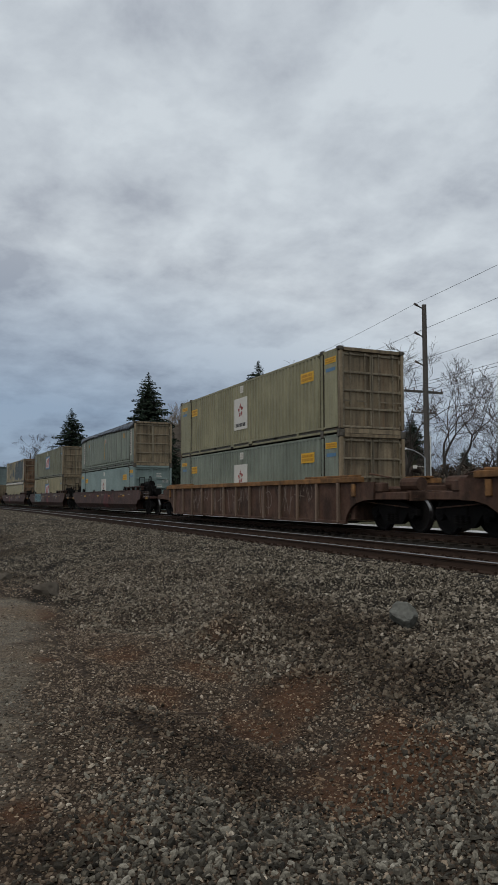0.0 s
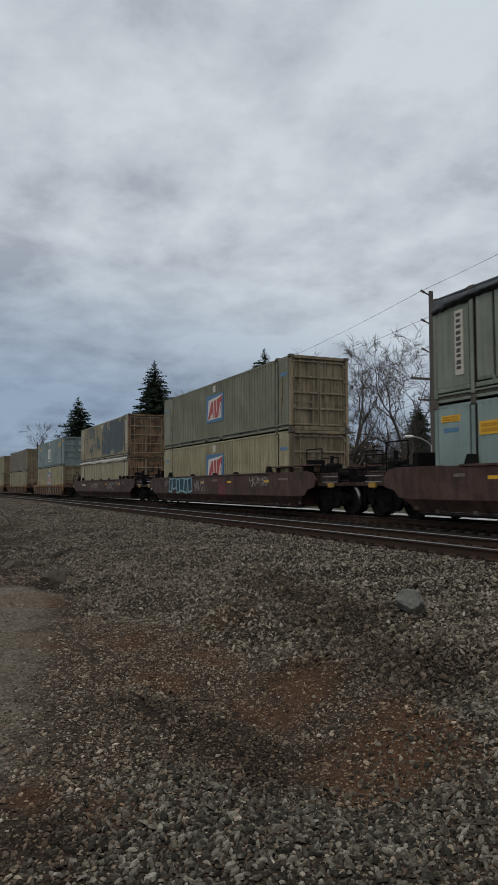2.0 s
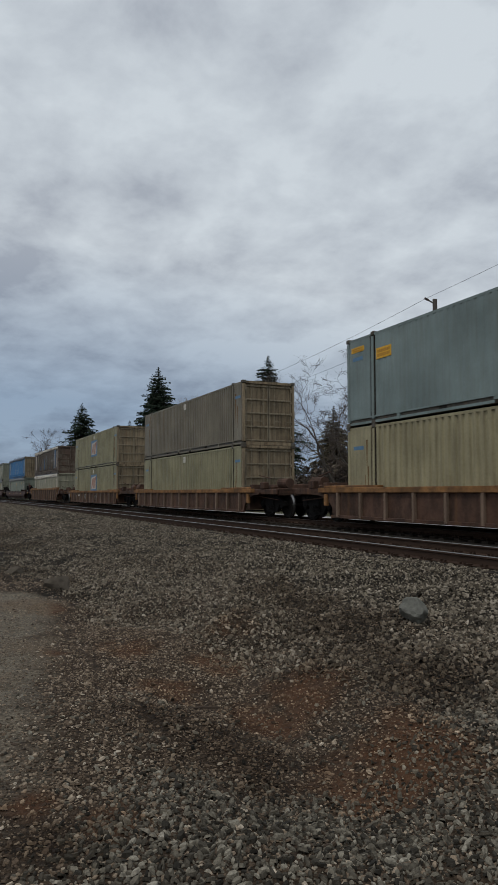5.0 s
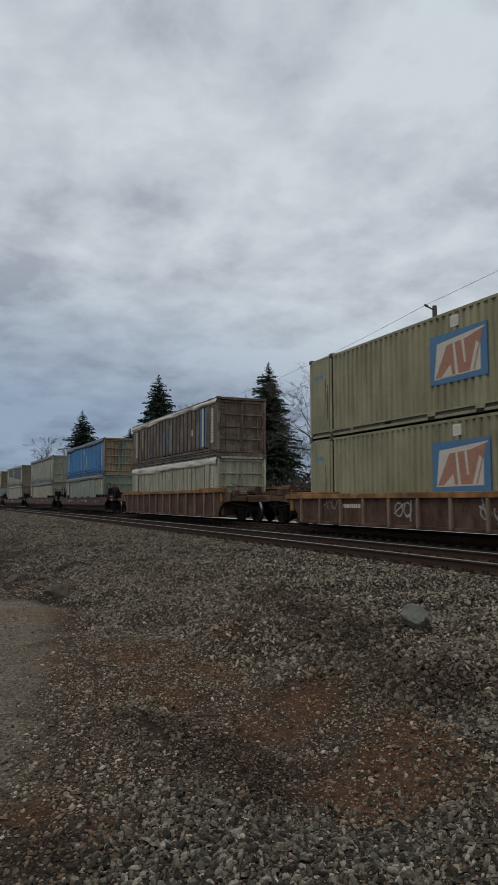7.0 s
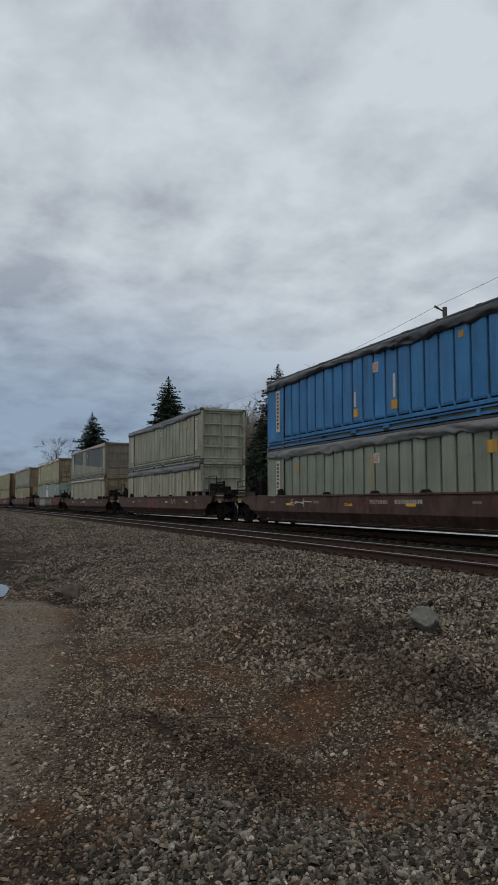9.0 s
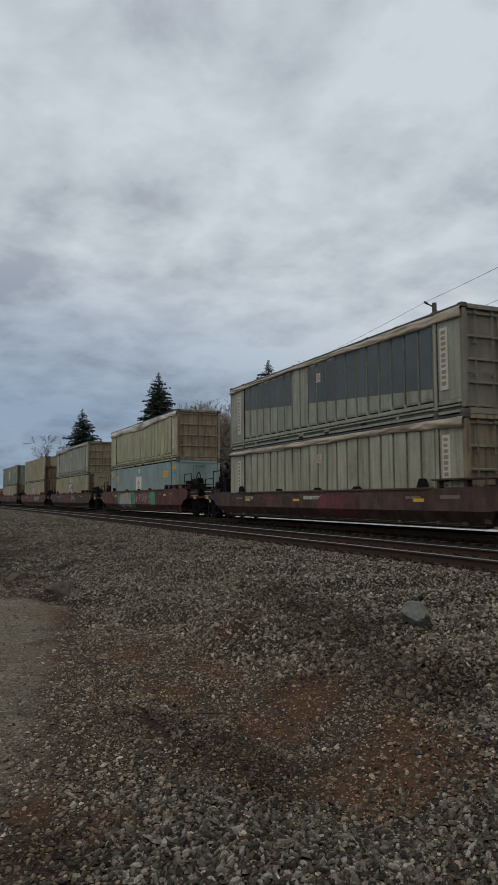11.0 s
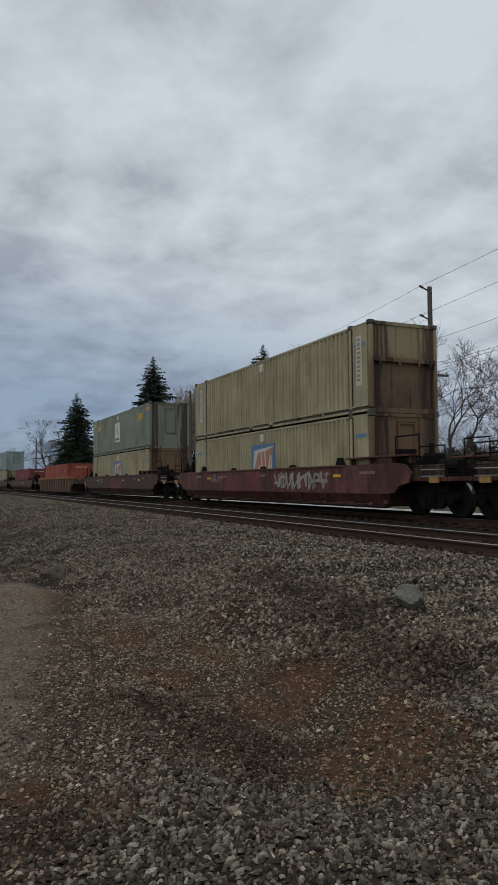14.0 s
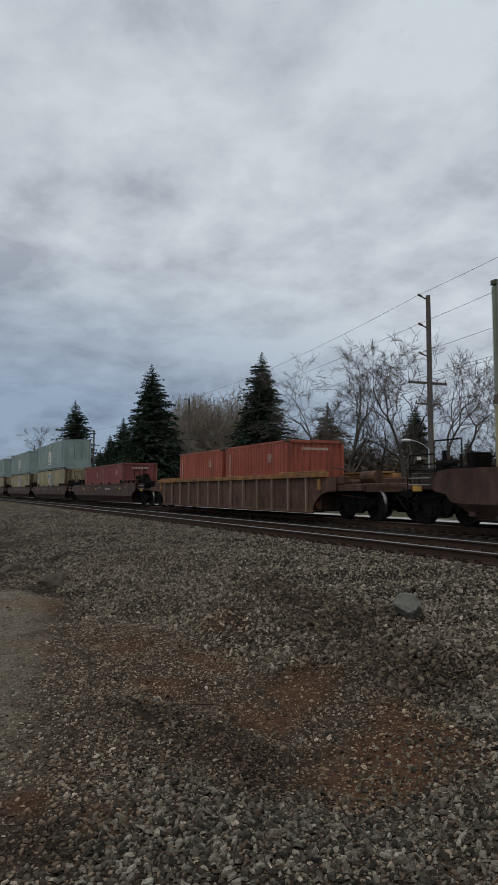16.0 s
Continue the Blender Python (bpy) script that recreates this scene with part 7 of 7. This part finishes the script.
def utility_pole(x, y, top, lamp):
    pole = tagged(new("utility_pole"), "weathered wooden utility pole with brackets and crossarms", "utility pole", "poles along the line")
    base = float(ground_z(np.array(x), np.array(y)))
    high = top - base
    pole.matrix_basis = pose(x, y, base)
    bm = bmesh.new()
    rod(bm, (0, 0, -0.4), (0, 0, high), 0.20, 12, 0.14)
    part("post", bm, POLEWOOD, pole)
    for drop in (0.25, 2.05, 3.85):
        bm = bmesh.new()
        rod(bm, (0, -0.1, high - drop), (0, -0.55, high - drop + 0.16), 0.045, 8)
        br = part("bracket", bm, POLEWOOD, pole)
        bm = bmesh.new()
        for k in range(4):
            rod(bm, (0, -0.50 - k * 0.07, high - drop + 0.15 + k * 0.025), (0, -0.54 - k * 0.07, high - drop + 0.165 + k * 0.025), 0.075, 10)
        part("insulator", bm, GLAZE, br)
    for drop, half, thick in ((5.45, 1.45, 0.075), (6.75, 0.95, 0.05)):
        bm = bmesh.new()
        box(bm, -0.24, -0.13, -half, half, high - drop - thick, high - drop + thick, 0.01)
        arm = part("crossarm", bm, POLEWOOD, pole)
        for k in (-0.93, -0.5, 0.5, 0.93):
            bm = bmesh.new()
            rod(bm, (-0.19, half * k, high - drop + thick), (-0.19, half * k, high - drop + thick + 0.16), 0.045, 8, 0.03)
            part("insulator", bm, GLAZE, arm)
        for s in (-1, 1):
            bm = bmesh.new()
            rod(bm, (-0.16, s * half * 0.6, high - drop - thick), (-0.14, s * 0.12, high - drop - 0.6), 0.02, 6)
            part("brace", bm, STEELGREY, arm)
    if lamp:
        bm = bmesh.new()
        rod(bm, (0.10, 0.16, 0.4), (0.10, 0.16, high - 8.2), 0.055, 8)
        part("conduit", bm, CONDUIT, pole, "white cable conduit")
    return pole


def street_lamp(x, y):
    lamp = tagged(new("street_lamp"), "slender grey street lamp with a curved arm, unlit", "street lamp")
    base = float(ground_z(np.array(x), np.array(y)))
    lamp.matrix_basis = pose(x, y, base)
    high = 4.55
    bm = bmesh.new()
    rod(bm, (0, 0, -0.3), (0, 0, high - 0.3), 0.06, 10, 0.045)
    rod(bm, (0, 0, 0), (0, 0, 0.25), 0.11, 10)
    part("post", bm, STEELGREY, lamp)
    bm = bmesh.new()
    pts = [(0, 0, high - 0.32), (0, -0.25, high - 0.12), (0, -0.8, high + 0.12), (0, -1.35, high + 0.2)]
    for a, b in zip(pts, pts[1:]):
        rod(bm, a, b, 0.032, 8)
    arm = part("lamp_arm", bm, STEELGREY, lamp)
    bm = bmesh.new()
    bmesh.ops.create_uvsphere(bm, u_segments=14, v_segments=8, radius=1.0, matrix=pose(0, -1.6, high + 0.2) @ Matrix.Diagonal((0.14, 0.34, 0.08, 1)))
    part("lamp_head", bm, CONDUIT, arm, "pale cobra-head lantern")
    bm = bmesh.new()
    box(bm, 0.05, 0.07, -0.92, -0.62, high - 0.97, high - 0.78)
    rod(bm, (0.06, -0.6, high - 0.86), (0.02, 0, high - 0.86), 0.012)
    part("sign_plate", bm, WHITE, lamp, "small white plate")


POLES = [(15.0, 22.7, 15.4), (-35.55, 27.6, 13.0), (-90.0, 30.4, 13.2), (-145.2, 28.7, 13.2), (-199.0, 23.5, 13.2)]
for i, (x, y, top) in enumerate(POLES):
    utility_pole(x, y, top, i == 1)
street_lamp(-35.0, 27.0)


def wire(a, b, sag, r=0.010):
    cu = bpy.data.curves.new("overhead_wire", "CURVE")
    cu.dimensions, cu.bevel_depth, cu.bevel_resolution = "3D", r, 1
    sp = cu.splines.new("POLY")
    sp.points.add(24)
    for i, p in enumerate(sp.points):
        t = i / 24
        q = a.lerp(b, t)
        p.co = (q.x, q.y, q.z - 4 * sag * t * (1 - t), 1)
    cu.materials.append(WIRE)
    tagged(new("overhead_wire", cu), "thin dark overhead wire between the poles", "wire", "overhead wires")


for (x0, y0, z0), (x1, y1, z1) in zip(POLES, POLES[1:]):
    for dy, dz, sag in ((-0.74, -0.05, 0.8), (-0.74, -1.85, 0.6), (-0.74, -3.65, 0.7), (-1.35, -5.2, 0.9), (-0.72, -5.2, 0.9), (0.72, -5.2, 0.9), (1.35, -5.2, 0.9), (0.3, -6.6, 1.1)):
        wire(Vector((x0, y0 + dy, z0 + dz)), Vector((x1, y1 + dy, z1 + dz)), sag)


def boulder(name, label, x, y, size, seed, material, sink=0.3, turn=0.0):
    rng = random.Random(seed)
    bm = bmesh.new()
    bmesh.ops.create_icosphere(bm, subdivisions=3, radius=0.5)
    # flat facets: push the surface back to a few random cutting planes
    planes = [(Vector((rng.gauss(0, 1), rng.gauss(0, 1), rng.gauss(0, 0.8))).normalized(), rng.uniform(0.30, 0.43)) for _ in range(13)]
    for v in bm.verts:
        for n, d in planes:
            e = v.co.dot(n) - d
            if e > 0:
                v.co -= n * e
        v.co *= 1 + 0.14 * noise.noise(v.co * 5) + 0.09 * noise.noise(v.co * 13)
    bmesh.ops.scale(bm, vec=size, verts=bm.verts)
    ob = new(name, to_mesh(name, bm, material))
    ob.matrix_basis = pose(x, y, float(ground_z(np.array(x), np.array(y))) + size[2] * (0.5 - sink), 0, 0, turn)
    return tagged(ob, label, "rock")


boulder("boulder", "angular grey-green boulder resting on the ballast", -6.45, 4.66, (0.40, 0.31, 0.28), 12, ROCKGREY, 0.09, 20)
boulder("flat_rock", "flat brown-grey rock half sunk in the verge", -12.9, 1.85, (0.62, 0.5, 0.40), 5, ROCKBROWN, 0.42)
boulder("flat_rock", "small flat rock half sunk in the verge", -15.6, 1.35, (0.45, 0.4, 0.26), 7, ROCKBROWN, 0.45, 40)
bm = bmesh.new()
for a, b, r in (((-0.17, 0, 0.02), (0.0, 0.02, 0.03), 0.012), ((0.0, 0.02, 0.03), (0.16, -0.02, 0.035), 0.011), ((0.02, 0.02, 0.03), (0.10, 0.09, 0.05), 0.006)):
    rod(bm, a, b, r, 6, r * 0.8)
ob = new("stick", to_mesh("stick", bm, STICKWOOD))
ob.matrix_basis = pose(-5.6, 1.95, float(ground_z(np.array(-5.6), np.array(1.95))), 0, 0, 75)
tagged(ob, "short dead stick lying on the dirt", "stick")
m, nt, b = shader("puddle_water")
b.inputs["Base Color"].default_value, b.inputs["Roughness"].default_value = (0.03, 0.028, 0.022, 1), 0.04
bm = bmesh.new()
outline = [(1.0 * math.cos(a) * (1 + 0.2 * math.sin(3 * a)), 0.36 * math.sin(a) * (1 + 0.15 * math.cos(2 * a + 1))) for a in (2 * math.pi * i / 40 for i in range(40))]
hub = bm.verts.new((0, 0, 0))
rim = [bm.verts.new((x, y, 0)) for x, y in outline]
for i in range(40):
    bm.faces.new((hub, rim[i], rim[(i + 1) % 40]))
ob = new("puddle", to_mesh("puddle", bm, m))
ob.matrix_basis = pose(-14.2, 0.62, float(ground_z(np.array(-14.2), np.array(0.62))) + 0.03)
tagged(ob, "shallow muddy puddle on the dirt road", "puddle", kind="structure")


# ---------------- what moves ----------------
def motions():
    times = [i * 0.5 for i in range(33)]
    for entry in MOVERS:
        ob, unit, z = entry[:3]
        dx = entry[3] if len(entry) > 3 else 0.0
        walk(ob, [(t, along(unit_start(unit) + travelled(t), Y_FAR, z) @ pose(dx, 0, 0)) for t in times])
    rolled = {}
    for w, x in ROLLERS:
        if x not in rolled:
            walk(w, [(f / FPS, pose(x, 0, WHEEL_R, 0, math.degrees(travelled(f / FPS) / WHEEL_R) % 360.0, 0)) for f in range(int(16 * FPS) + 1)])
            rolled[x] = w
        else:
            w.rotation_mode = "QUATERNION"
            keys = w.animation_data_create()
            keys.action = rolled[x].animation_data.action
            keys.action_slot = rolled[x].animation_data.action_slot


motions()
